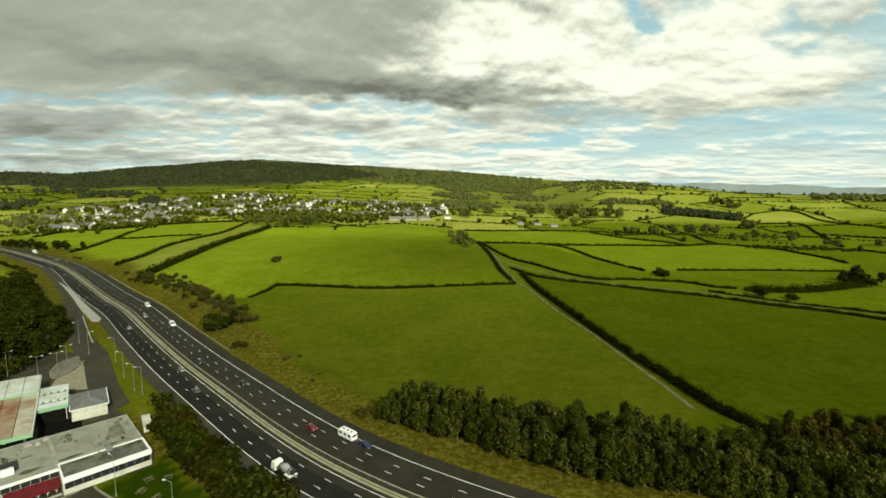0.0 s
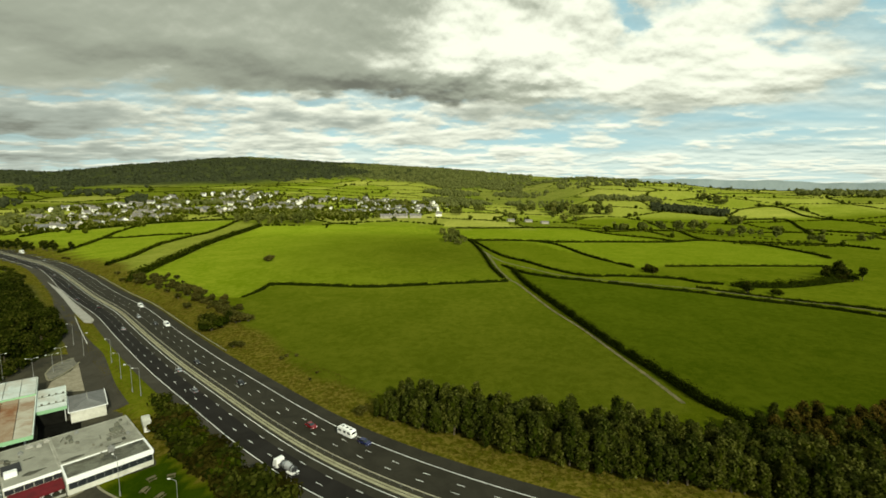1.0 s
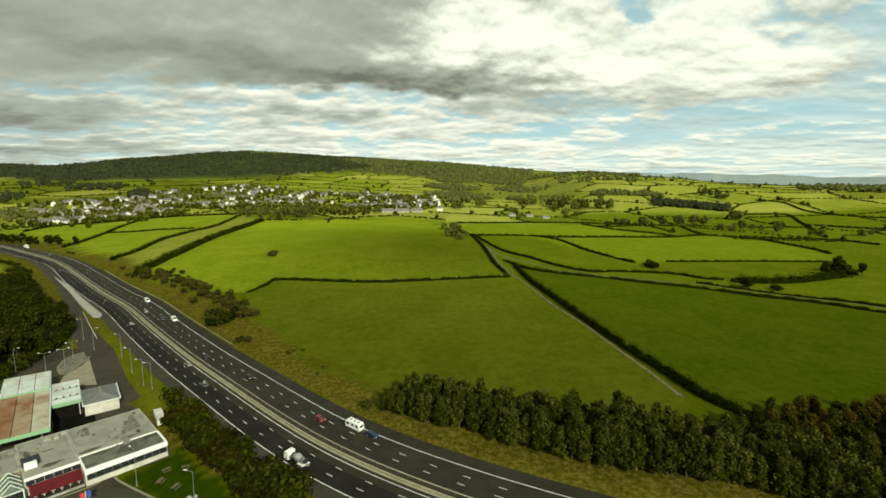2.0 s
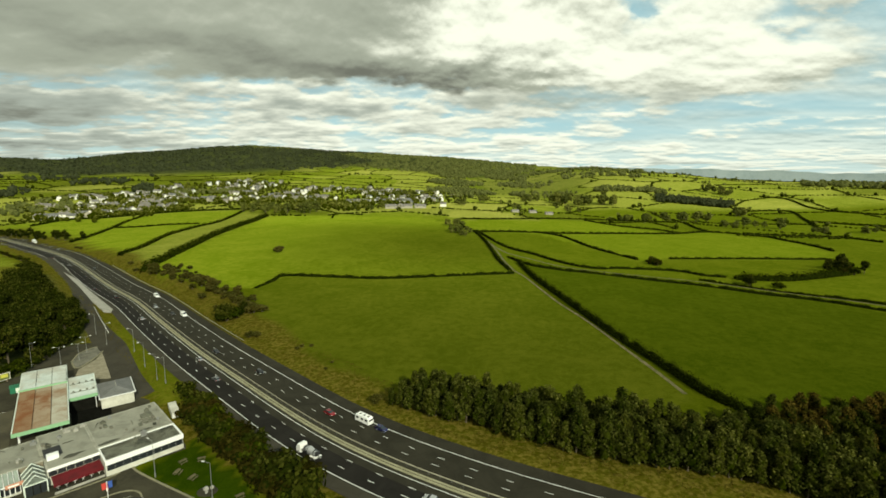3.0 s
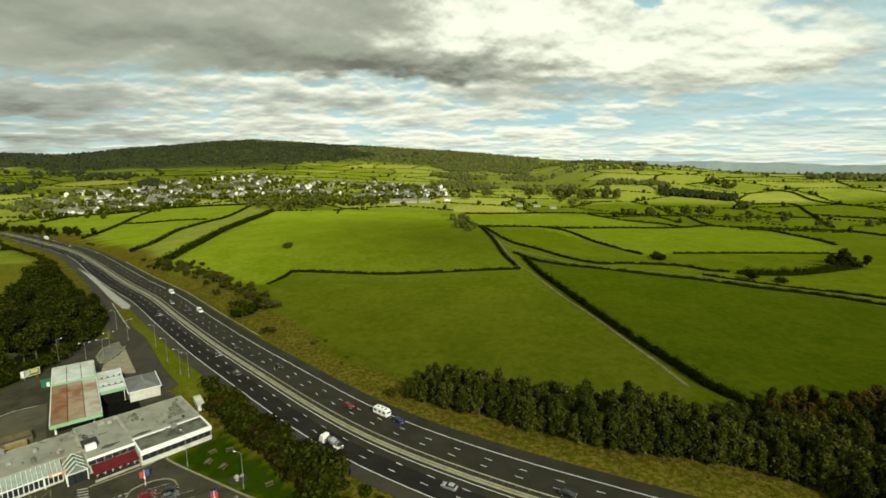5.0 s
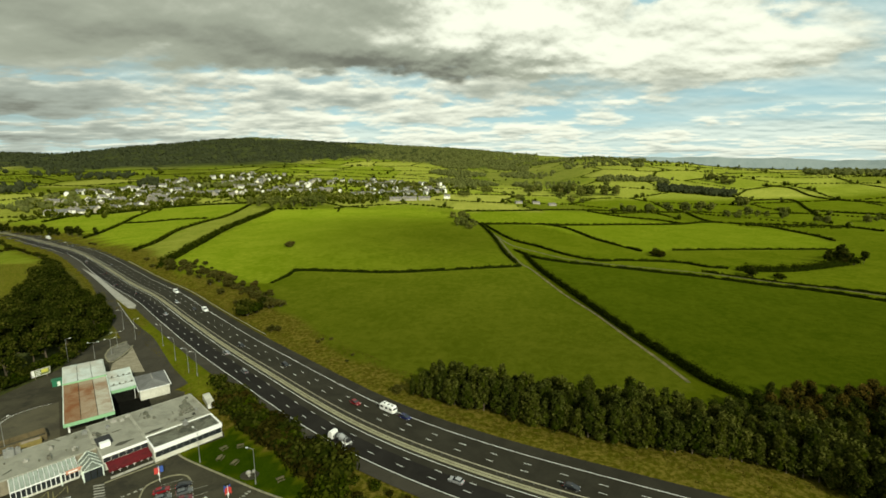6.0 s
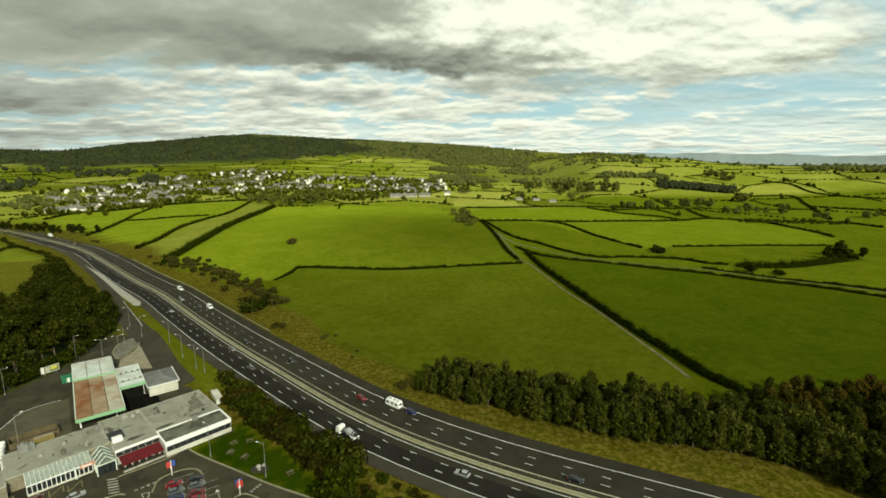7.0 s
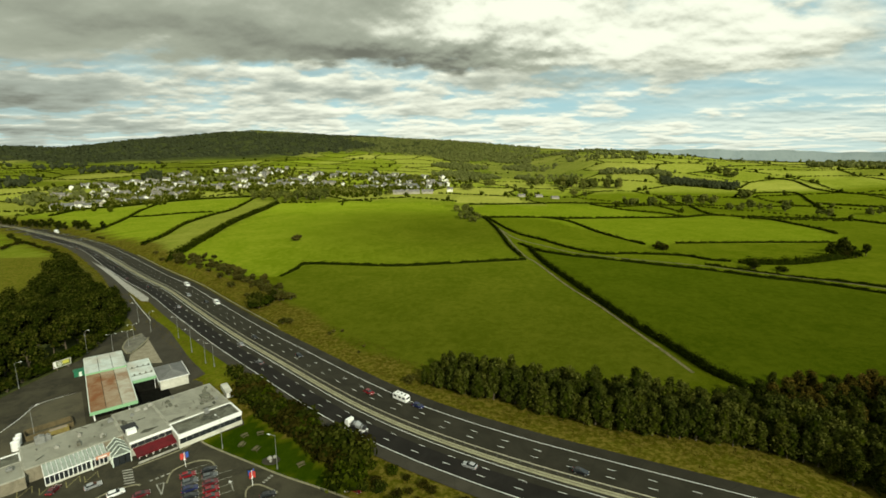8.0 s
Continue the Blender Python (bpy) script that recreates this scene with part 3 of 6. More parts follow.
def cell_of(x, y):
    x = np.asarray(x, float) + 22 * np.sin(np.asarray(y, float) / 60.0)
    y = np.asarray(y, float) + 18 * np.sin(x / 75.0)
    best, who = np.full(x.shape, 1e12), np.zeros(x.shape, int)
    for i, (a, b) in enumerate(CELLS):
        d = (x - a) ** 2 + ((y - b) * 1.2) ** 2
        m = d < best
        best, who = np.where(m, d, best), np.where(m, i, who)
    return who


def woodland(x, y):
    """How much of the far slope is wooded."""
    r, az = np.hypot(x + 10, y), np.degrees(np.arctan2(x + 10, y))
    wob = 160 * np.sin(x / 210.0) + 110 * np.sin(y / 170.0 + x / 330.0)
    hill = smoothstep(1850, 2050, r + wob) * smoothstep(13, 1, az + wob * 0.012)
    right = smoothstep(1500, 1650, r + wob * 1.3) * smoothstep(1, 6, az) * 0.4 * smoothstep(24, 14, az)
    return np.clip(hill + right, 0, 1)


def build_ground():
    xs = axis(-4700, 4700, -190, 120, 2.6)
    ys = axis(-900, 4700, 45, 300, 2.6)
    gx, gy = np.meshgrid(xs, ys)
    nx, ny = len(xs), len(ys)
    x, y = gx.ravel(), gy.ravel()
    z = ground(x, y)
    # beds of road and yard lie under their surfaces
    d, sign, _ = road_near(x, y)
    near = (np.abs(x) < 900) & (y < 720)
    d = np.where(near, d, 999)
    z = z - 0.35 * smoothstep(17.5, 14.5, d)
    z = z - 0.25 * smoothstep(0, 1.5, np.where(inside(TARMAC, x, y), edge_distance(TARMAC, x, y), 0))
    who = cell_of(x, y)
    lush_lit, ripe = CELL_LUSH[who], CELL_RIPE[who]
    far = smoothstep(500, 750, np.hypot(x, y))
    ripe = np.where((x > 150) & (y > 850), np.maximum(ripe, 0.22 + 0.25 * (lush_lit > 0.6)), ripe)
    # cloud shade near and sun far off, put in as grass tone
    lush_lit, ripe = 0.12 + 0.20 * smoothstep(230, 330, np.hypot(x, y)) * (1 - far) + (lush_lit - 0.12) * far, ripe * far
    # sunlit parkland and slope painted as brighter grass
    sunny = (x > -150) & (x < 900) & (y > 820)
    lush_lit = np.where(sunny, np.maximum(lush_lit, 0.75), lush_lit)
    slope = (x > -450) & (x < 100) & (y > 1080)
    lush_lit, ripe = np.where(slope, np.maximum(lush_lit, 0.7), lush_lit), np.where(slope, np.maximum(ripe, 0.12 + 0.35 * (lush_lit > 0.72)), ripe)
    # shade on the western fields painted as darker grass
    lush_lit = np.where((x < -560) & (y > 850), lush_lit * 0.62, lush_lit)
    lowland = (x > 235) & (y > 290) & (y < 900)
    lush_lit, ripe = np.where(lowland, 0.32 + 0.25 * (lush_lit - 0.35), lush_lit), np.where(lowland, 0.0, ripe)
    rough = np.zeros(x.shape)
    for poly, a, b in NAMED_FIELDS:
        m = inside(poly, x, y)
        # lighter towards the far side of each field: fading cloud shade painted in
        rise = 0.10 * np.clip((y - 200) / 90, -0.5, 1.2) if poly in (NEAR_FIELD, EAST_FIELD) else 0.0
        if poly is HUMP_FIELD:      # cloud shadow painted mid-field, sun on the crest and the western side
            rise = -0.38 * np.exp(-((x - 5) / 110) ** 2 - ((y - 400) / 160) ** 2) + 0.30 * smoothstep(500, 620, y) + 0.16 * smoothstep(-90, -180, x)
        lush_lit, ripe = np.where(m, a + rise, lush_lit), np.where(m, b, ripe)
    # verges of the motorway, wider on the field side
    width = np.where(sign > 0, 31 + 5 * np.sin(x / 23.0) + 2.5 * np.sin(x / 7.0), 30)
    rough = np.maximum(rough, smoothstep(width + 2, width - 2, d))
    lawn = inside(LAWN, x, y)
    rough = np.where(lawn, -1.0, rough)
    rough = np.where(inside(EAST_FIELD, x, y), np.where(rough > 0.05, rough, -0.42), rough)
    lush_lit, ripe = np.where(lawn, 0.14, lush_lit), np.where(lawn, 0.0, ripe)
    slip = (sign < 0) & (d < 24) & (y > 128) & (y < 215)
    rough, lush_lit = np.where(slip, 0.35, rough), np.where(slip, 0.30, lush_lit)
    yonder = (sign < 0) & (x < -150) & (y < 330)
    rough = np.where(yonder, np.maximum(rough, 0.75), rough)
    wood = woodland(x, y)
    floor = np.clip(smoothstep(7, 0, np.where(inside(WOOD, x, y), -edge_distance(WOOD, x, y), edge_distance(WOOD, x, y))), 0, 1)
    z = z + wood * rng.uniform(0, 9, x.shape)
    i = np.arange((nx - 1) * (ny - 1))
    a = (i // (nx - 1)) * nx + i % (nx - 1)
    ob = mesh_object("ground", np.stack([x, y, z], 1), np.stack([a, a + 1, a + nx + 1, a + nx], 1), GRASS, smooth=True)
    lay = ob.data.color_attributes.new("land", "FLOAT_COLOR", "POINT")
    lay.data.foreach_set("color", np.stack([rough, lush_lit, ripe, np.maximum(wood, floor)], 1).ravel())
    tagged(ob, "rolling green pasture divided into fields with rough verges", "ground", kind="structure")


TARMAC = ((-157.5, 128), (-154.5, 149), (-160, 172), (-163, 186), (-152, 186), (-122, 154), (-104, 134), (-92, 131), (-83, 121), (-74, 104.5), (-77, 101.5), (-83.6, 98),
          (-81, 95.4), (-73, 91), (-65.8, 87.3), (-55.7, 82.1), (-40.8, 75.4), (-24, 66), (-22, 32), (-178, 32), (-166, 80), (-158, 104))
LAWN = ((-80, 95), (-66, 87.3), (-41, 75.4), (-40, 78), (-50, 88.5), (-59.5, 96.5), (-69, 104.5), (-73.8, 108), (-73.5, 105.5), (-77, 101.5))
WOOD = ((-173, 204), (-163, 184), (-158, 166), (-157, 150), (-159, 130), (-160.5, 104), (-170, 80), (-222, 72), (-232, 120), (-224, 190), (-224, 208), (-236, 230), (-260, 266), (-277, 301), (-262, 287), (-205, 228))
build_ground()


def ribbon(name, line, offs, mat, lift, label="", category="", parent=None, zline=None, kind="structure", thick=0.0):
    """A strip that follows a line between two offsets (plus: to the field side)."""
    line = np.asarray(line, float)
    tan = np.gradient(line, axis=0)
    tan /= np.linalg.norm(tan, axis=1)[:, None]
    nor = np.stack([tan[:, 1], -tan[:, 0]], 1)
    offs = np.asarray(offs, float)
    n, k = len(line), len(offs)
    pts = line[:, None, :] + nor[:, None, :] * offs[None, :, None]
    z = (ground(pts[..., 0].ravel(), pts[..., 1].ravel()).reshape(n, k) if zline is None else np.repeat(np.asarray(zline)[:, None], k, 1)) + lift
    v = np.concatenate([pts, z[..., None]], 2).reshape(-1, 3)
    f = [(i * k + j, i * k + j + 1, (i + 1) * k + j + 1, (i + 1) * k + j) for i in range(n - 1) for j in range(k - 1)]
    if thick:
        m = len(v)
        v = np.concatenate([v, v - (0, 0, thick)])
        f += [(i * k, (i + 1) * k, m + (i + 1) * k, m + i * k) for i in range(n - 1)]
        f += [(i * k + k - 1, m + i * k + k - 1, m + (i + 1) * k + k - 1, (i + 1) * k + k - 1) for i in range(n - 1)]
    ob = mesh_object(name, v, f, mat, parent, label)
    if not parent:
        tagged(ob, label, category, kind=kind)
    return ob


# ---------- motorway ----------
ROADZ = ROAD_Z
ribbon("motorway_far_carriageway", MID, (1.6, 6, 9.5, 15.2), ASPHALT, 0.0, "worn grey asphalt motorway carriageway with hard shoulder", "road", zline=ROADZ)
ribbon("motorway_near_carriageway", MID, (-11.3, -8, -5.1), ASPHALT_DARK, 0.0, "dark new asphalt motorway lanes with white markings", "road", zline=ROADZ)
ribbon("motorway_inner_lane", MID, (-5.1, -2.3), ASPHALT, 0.0, "worn grey asphalt overtaking lane beside the central reservation", "road", zline=ROADZ)
ribbon("near_hard_shoulder", MID, (-14.9, -11.3), ASPHALT_OLD, 0.004, "pale old asphalt hard shoulder beside the motorway", "road", zline=ROADZ)
# the strip's dark tone includes the barrier's shadow
ribbon("central_reservation", MID, (-2.3, -1.0, 0.5, 1.6), SOIL, 0.02, "soil strip painted dark as barrier shadow between the motorway carriageways", "central reservation", zline=ROADZ)
for lo, hi in ((-0.66, -0.12), (-1.60, -0.94)):
    ribbon("median_grass_strip", MID, (lo, hi), MEDIAN_GRASS, 0.10, "dry cream-coloured grass strip along the motorway's middle", "grass strip", zline=ROADZ, thick=0.1)
for off, w in ((10.95, 0.22), (-10.95, 0.22), (-2.65, 0.2)):
    ribbon("edge_line", MID, (off - w / 2, off + w / 2), LINE, 0.010, "solid white painted motorway edge line", "road marking", zline=ROADZ)


def dashes(name, offs, every=9.0, length=2.2, width=0.17):
    fine = spline(ROAD, 0.5)
    for _ in range(900):
        fine[1:-1] = 0.25 * fine[:-2] + 0.5 * fine[1:-1] + 0.25 * fine[2:]
    tan = np.gradient(fine, axis=0)
    tan /= np.linalg.norm(tan, axis=1)[:, None]
    nor = np.stack([tan[:, 1], -tan[:, 0]], 1)
    v, f = [], []
    per, ln = int(every / 0.5), max(1, int(length / 0.5))
    for off in offs:
        for i in range(5, len(fine) - ln - 1, per):
            for j in (i, i + ln):
                dz = np.interp(j / len(fine), np.linspace(0, 1, len(ROADZ)), ROADZ) + 0.012
                for w in (-width / 2, width / 2):
                    p = fine[j] + nor[j] * (off + w)
                    v.append((p[0], p[1], dz))
            b = len(v) - 4
            f.append((b, b + 1, b + 3, b + 2))
    tagged(mesh_object(name, v, f, LINE), "broken white painted lane lines on the motorway", "road marking", kind="stuff")


dashes("lane_line", (4.65, 7.6, -5.1, -8.05))


def crash_barrier(off, first=0, last=10000):
    """Steel rail with its posts."""
    thing = empty("crash_barrier")
    tagged(thing, "galvanised steel crash barrier along the motorway", "crash barrier", group="motorway barriers")
    tan = np.gradient(MID, axis=0)
    tan /= np.linalg.norm(tan, axis=1)[:, None]
    nor = np.stack([tan[:, 1], -tan[:, 0]], 1)
    line, nor = (MID + nor * off)[first:last], nor[first:last]
    height = ROADZ[first:last]
    prof = ((-0.04, 0.42), (0.04, 0.46), (-0.02, 0.57), (0.04, 0.68), (-0.04, 0.73), (-0.09, 0.57))
    n, k = len(line), len(prof)
    v = [(line[i][0] + nor[i][0] * a, line[i][1] + nor[i][1] * a, height[i] + b) for i in range(n) for a, b in prof]
    f = [(i * k + j, i * k + (j + 1) % k, (i + 1) * k + (j + 1) % k, (i + 1) * k + j) for i in range(n - 1) for j in range(k)]
    mesh_object("rail", v, f, RAIL, thing)
    post = None
    for i in range(12, min(n, 200)):
        if post is None:
            post = part("post", boxed(-0.05, -0.05, 0, 0.05, 0.05, 0.70), STEEL, thing)
        else:
            o = new("post", post.data)
            o.parent = thing
            post = o
        post.location = (line[i][0] - nor[i][0] * 0.12, line[i][1] - nor[i][1] * 0.12, height[i])


crash_barrier(0.95)
crash_barrier(15.9, 112, 190)

# slip road, gore and the yard
SLIP = spline(((-330, 374), (-296, 342), (-264, 309), (-240, 284.5), (-216, 258), (-193, 231.3), (-175.5, 211), (-160.5, 194), (-150, 182.5), (-140, 172)), 3.0)
ribbon("slip_road", SLIP, (-3.6, 0, 3.6), ASPHALT_OLD, 0.05, "grey asphalt slip road leaving the motorway", "road")
ACCESS = spline(((-163, 196.5), (-150, 184), (-139.5, 174), (-126, 158), (-115, 145), (-102.5, 132)), 2.0)
ribbon("access_road", ACCESS, (-4.0, -2, 0, 2, 4.0), ASPHALT_OLD, 0.06, "grey asphalt access road into the services", "road")
ribbon("edge_line", SLIP[:-6], (-3.3, -3.1), LINE, 0.07, "solid white painted slip road edge line", "road marking")


def flat(name, poly, z, mat, label, category, kind="structure", thick=0.0):
    bm = bmesh.new()
    top = bm.faces.new([bm.verts.new((*p, z)) for p in poly])
    bmesh.ops.triangulate(bm, faces=[top])
    if thick:
        geo = bmesh.ops.extrude_face_region(bm, geom=list(bm.faces))
        bmesh.ops.translate(bm, verts=[v for v in geo["geom"] if isinstance(v, bmesh.types.BMVert)], vec=(0, 0, -thick))
    return tagged(part(name, bm, mat, None), label, category, kind=kind)


flat("gore", ((-271.7, 317.1), (-244.1, 293.2), (-214.1, 263.3), (-174.0, 224.4), (-171.4, 219.4), (-174.7, 219.0), (-194.6, 238.5), (-221.5, 266.8), (-245.2, 290.8)), 0.34, CONCRETE, "pale concrete wedge where the slip road leaves", "road", thick=0.5)
flat("yard", TARMAC, YARD_Z + 0.02, YARD_ASPHALT, "grey asphalt yard and car park of the services", "car park")
flat("fuel_forecourt", ((-139.8, 97), (-140.9, 107.4), (-142.2, 116.8), (-135.2, 124.6), (-120, 106), (-112, 97), (-124, 86)), YARD_Z + 0.026, FORECOURT, "worn olive-grey asphalt forecourt of the filling station", "yard")
flat("gravel_yard", ((-143, 174.7), (-132, 162.8), (-121.5, 151), (-119, 147), (-126, 146), (-134.8, 147.6), (-138.4, 153.9), (-139, 163.4)), YARD_Z + 0.03, GRAVEL, "trodden sandy gravel apron beside the kiosk", "yard")
ISLAND = ((-146, 160.7), (-149.6, 169.4), (-148.1, 176.2), (-143.4, 174.5), (-140, 163.4), (-139.6, 154.9))
flat("traffic_island", ISLAND, YARD_Z + 0.16, PAVING, "raised worn grey paved traffic island", "traffic island", thick=0.25)


def kerb(name, pts, mat=KERB, w=0.28, h=0.14, z=None):
    line = spline(pts, 1.2)
    ribbon(name, line, (-w / 2, w / 2), mat, h, "pale stone kerb edging the car park", "kerb", thick=h + 0.1, zline=np.full(len(line), YARD_Z if z is None else z) + 0.0)


kerb("kerb", ((-84, 98.5), (-81, 95.6), (-73, 91.2), (-65.8, 87.5), (-55.7, 82.3), (-40.8, 75.6), (-24, 66.5)), w=0.45)
kerb("kerb", (*ISLAND, ISLAND[0]), w=0.5, h=0.2)


# ---------- leaves, trees, hedges ----------
def leaf_quads(points, outward, size, seed):
    """Bent leaf sprays at points: two triangles each, facing roughly outward."""
    r = np.random.default_rng(seed)
    n = len(points)
    nrm = outward + r.normal(0, 0.55, (n, 3))
    nrm /= np.linalg.norm(nrm, axis=1)[:, None] + 1e-9
    ref = r.normal(0, 1, (n, 3))
    a = np.cross(nrm, ref)
    a /= np.linalg.norm(a, axis=1)[:, None] + 1e-9
    b = np.cross(nrm, a)
    s = (size * r.uniform(0.55, 1.25, n))[:, None]
    v = np.stack([points - a * s * 0.55, points - b * s * 0.4 - nrm * s * 0.12, points + a * s * 0.55, points + b * s * 0.4 + nrm * s * 0.10], 1)
    i = np.arange(n) * 4
    f = np.stack([i, i + 1, i + 2, i, i + 2, i + 3], 1).reshape(-1, 3)
    return v.reshape(-1, 3), f


ICO_BM = bmesh.new()
bmesh.ops.create_icosphere(ICO_BM, subdivisions=1, radius=1.0)
ICO_V = np.array([v.co[:] for v in ICO_BM.verts])
ICO_F = np.array([[v.index for v in f.verts] for f in ICO_BM.faces])
ICO_BM.free()


def crown_mesh(parts, leaves, leaf, mat, seed, spread=(0.72, 1.14), heart_mat=None):
    """A crown from lobes (x, y, z, rx, rz): a dark heart in each, sprays of leaves on it."""
    r = np.random.default_rng(seed)
    vs, fs, idx, base = [], [], [], 0
    area = np.array([p[3] * p[4] for p in parts])
    for k, (x, y, z, rx, rz) in enumerate(parts):
        c = np.array((x, y, z))
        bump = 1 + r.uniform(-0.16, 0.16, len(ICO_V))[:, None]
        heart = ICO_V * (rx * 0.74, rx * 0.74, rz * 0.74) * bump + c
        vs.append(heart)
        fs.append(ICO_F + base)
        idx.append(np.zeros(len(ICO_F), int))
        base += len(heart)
        n = max(6, int(leaves * area[k] / area.sum()))
        d = r.normal(0, 1, (n, 3))
        d[:, 2] = np.where(d[:, 2] < -0.5, -d[:, 2], d[:, 2])
        d /= np.linalg.norm(d, axis=1)[:, None]
        rad = r.uniform(*spread, n)[:, None]
        p = d * rad * (rx, rx, rz) + c
        v, f = leaf_quads(p, d + (0, 0, 0.25), leaf, seed * 31 + k)
        vs.append(v)
        fs.append(f + base)
        idx.append(np.ones(len(f), int))
        base += len(v)
    return np.concatenate(vs), np.concatenate(fs), [heart_mat or CORE, mat], np.concatenate(idx)


def tree(name, height, width, leaves, leaf, mat, seed, shape="round", label="", category="tree", heart_mat=None):
    """Trunk with limbs, and a lobed crown."""
    r = np.random.default_rng(seed)
    thing = empty(name)
    tagged(thing, label, category)
    bm = bmesh.new()
    trunk = height * (0.30 if shape == "round" else 0.2)
    tr = 0.022 * height
    tube(bm, (0, 0, -0.4), (0.05 * width * r.normal(), 0.05 * width * r.normal(), trunk + height * 0.2), tr, tr * 0.55, 7)
    lobes = []
    n = 10 if shape == "round" else 12
    for i in range(n):
        if shape == "round":
            a, h = 2.4 * i + r.uniform(-0.4, 0.4), r.uniform(0.24, 0.80)
            out = width * 0.5 * r.uniform(0.40, 0.62) * math.sin(math.pi * min(0.95, (h + 0.02)))
            rx, rz = width * r.uniform(0.19, 0.27), height * r.uniform(0.13, 0.19)
        else:
            a, h = 2.4 * i, 0.16 + 0.66 * i / (n - 1)
            out = width * 0.5 * r.uniform(0.3, 0.6) * (1.15 - h * 0.8)
            rx, rz = width * r.uniform(0.18, 0.27) * (1.15 - 0.42 * h), height * r.uniform(0.14, 0.21)
        lobes.append((out * math.cos(a), out * math.sin(a), h * height, rx, rz))
        tube(bm, (0, 0, max(trunk * 0.7, h * height * 0.6)), (out * 0.8 * math.cos(a), out * 0.8 * math.sin(a), h * height), tr * 0.35, tr * 0.12, 5)
    lobes.append((r.normal() * 0.05 * width, r.normal() * 0.05 * width, height * (0.84 if shape == "round" else 0.86), width * (0.22 if shape == "round" else 0.20), height * 0.13))
    part("trunk", bm, BARK, thing)
    v, f, mats, idx = crown_mesh(lobes, leaves, leaf, mat, seed + 100, (0.72, 1.14) if shape == "round" else (0.66, 1.28), heart_mat)
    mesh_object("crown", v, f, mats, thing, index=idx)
    return thing


def bush(name, height, width, leaves, leaf, mat, seed, label, category="bush"):
    r = np.random.default_rng(seed)
    thing = empty(name)
    tagged(thing, label, category)
    bm = bmesh.new()
    lobes = []
    for i in range(6):
        a, q = 1.05 * i + r.uniform(-0.3, 0.3), r.uniform(0.15, 0.55) * width * 0.55
        h = height * r.uniform(0.34, 0.62)
        lobes.append((q * math.cos(a), q * math.sin(a), h, width * r.uniform(0.22, 0.32), height * r.uniform(0.26, 0.38)))
        tube(bm, (0, 0, -0.3), (q * math.cos(a), q * math.sin(a), h), 0.03 * height, 0.012 * height, 5)
    part("stem", bm, BARK, thing)
    v, f, mats, idx = crown_mesh(lobes, leaves, leaf, mat, seed + 200, heart_mat=LEAF_SCRUB if mat is LEAF_OLIVE else None)
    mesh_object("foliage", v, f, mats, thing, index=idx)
    return thing


class Stand:
    """Several patterns of one plant; each call plants one, the first use of a pattern takes the pattern itself."""

    def __init__(self, kinds):
        self.kinds, self.used = kinds, [False] * len(kinds)

    def plant(self, i, m, group="", label=""):
        i %= len(self.kinds)
        if not self.used[i]:
            self.used[i] = True
            ob = self.kinds[i]
            ob.matrix_world = m
        else:
            s = self.kinds[i].scale
            ob = copy_thing(self.kinds[i], m @ Matrix.Diagonal((1 / s[0], 1 / s[1], 1 / s[2], 1)))
        if group:
            ob["group"] = group
        if label:
            ob["label"] = label
        return ob


def hedge(bends, width, height, seed, label):
    line = spline(bends, 1.5)
    r = np.random.default_rng(seed)
    far = np.hypot(*(line.mean(0)))
    dense = int((26 if far < 330 else (13 if far < 520 else 6)) * max(1.0, width * height / 4.5))
    leaf = 0.45 if far < 330 else (0.75 if far < 520 else 1.2)
    z = ground(line[:, 0], line[:, 1])
    tan = np.gradient(line, axis=0)
    tan /= np.linalg.norm(tan, axis=1)[:, None]
    nor = np.stack([tan[:, 1], -tan[:, 0]], 1)
    n = len(line)
    grow = 1 + 0.22 * np.sin(np.arange(n) * 0.9 + seed) * r.uniform(0.4, 1, n) + r.uniform(-0.15, 0.15, n)
    gaps = np.convolve(r.random(n), np.ones(5) / 5, "same") < 0.30
    grow = np.where(gaps, grow * 0.55, grow)
    prof = ((-0.5, -0.15), (-0.42, 0.45), (-0.2, 0.82), (0.2, 0.82), (0.42, 0.45), (0.5, -0.15))
    k = len(prof)
    v = [(line[i][0] + nor[i][0] * a * width * 0.85, line[i][1] + nor[i][1] * a * width * 0.85, z[i] + b * height * grow[i]) for i in range(n) for a, b in prof]
    f = [t for i in range(n - 1) for j in range(k - 1) for t in ((i * k + j, i * k + j + 1, (i + 1) * k + j + 1), (i * k + j, (i + 1) * k + j + 1, (i + 1) * k + j))]
    m = n * dense
    i = r.integers(0, n, m)
    ang = r.uniform(0.0, math.pi, m)
    wob = r.uniform(0.78, 1.32, m)
    o = np.cos(ang) * width * 0.5 * wob
    h = np.clip(np.sin(ang) * wob, 0.05, None) * height * grow[i]
    jit = r.uniform(-0.8, 0.8, m)
    p = np.stack([line[i, 0] + nor[i, 0] * o + tan[i, 0] * jit, line[i, 1] + nor[i, 1] * o + tan[i, 1] * jit, z[i] + h], 1)
    out = np.stack([nor[i, 0] * np.cos(ang), nor[i, 1] * np.cos(ang), np.sin(ang)], 1)
    lv, lf = leaf_quads(p, out, leaf, seed + 5)
    thing = empty("hedge")
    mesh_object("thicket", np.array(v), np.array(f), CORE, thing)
    mesh_object("foliage", lv, lf, LEAF_HEDGE, thing)
    return tagged(thing, label, "hedge", group="field hedges")


for j, (key, (bends, w, h)) in enumerate(HEDGES.items()):
    hedge(bends, w, h, 11 + j, "tall overgrown hawthorn hedge between fields" if h > 2.7 else "low dark hawthorn hedge between green fields")

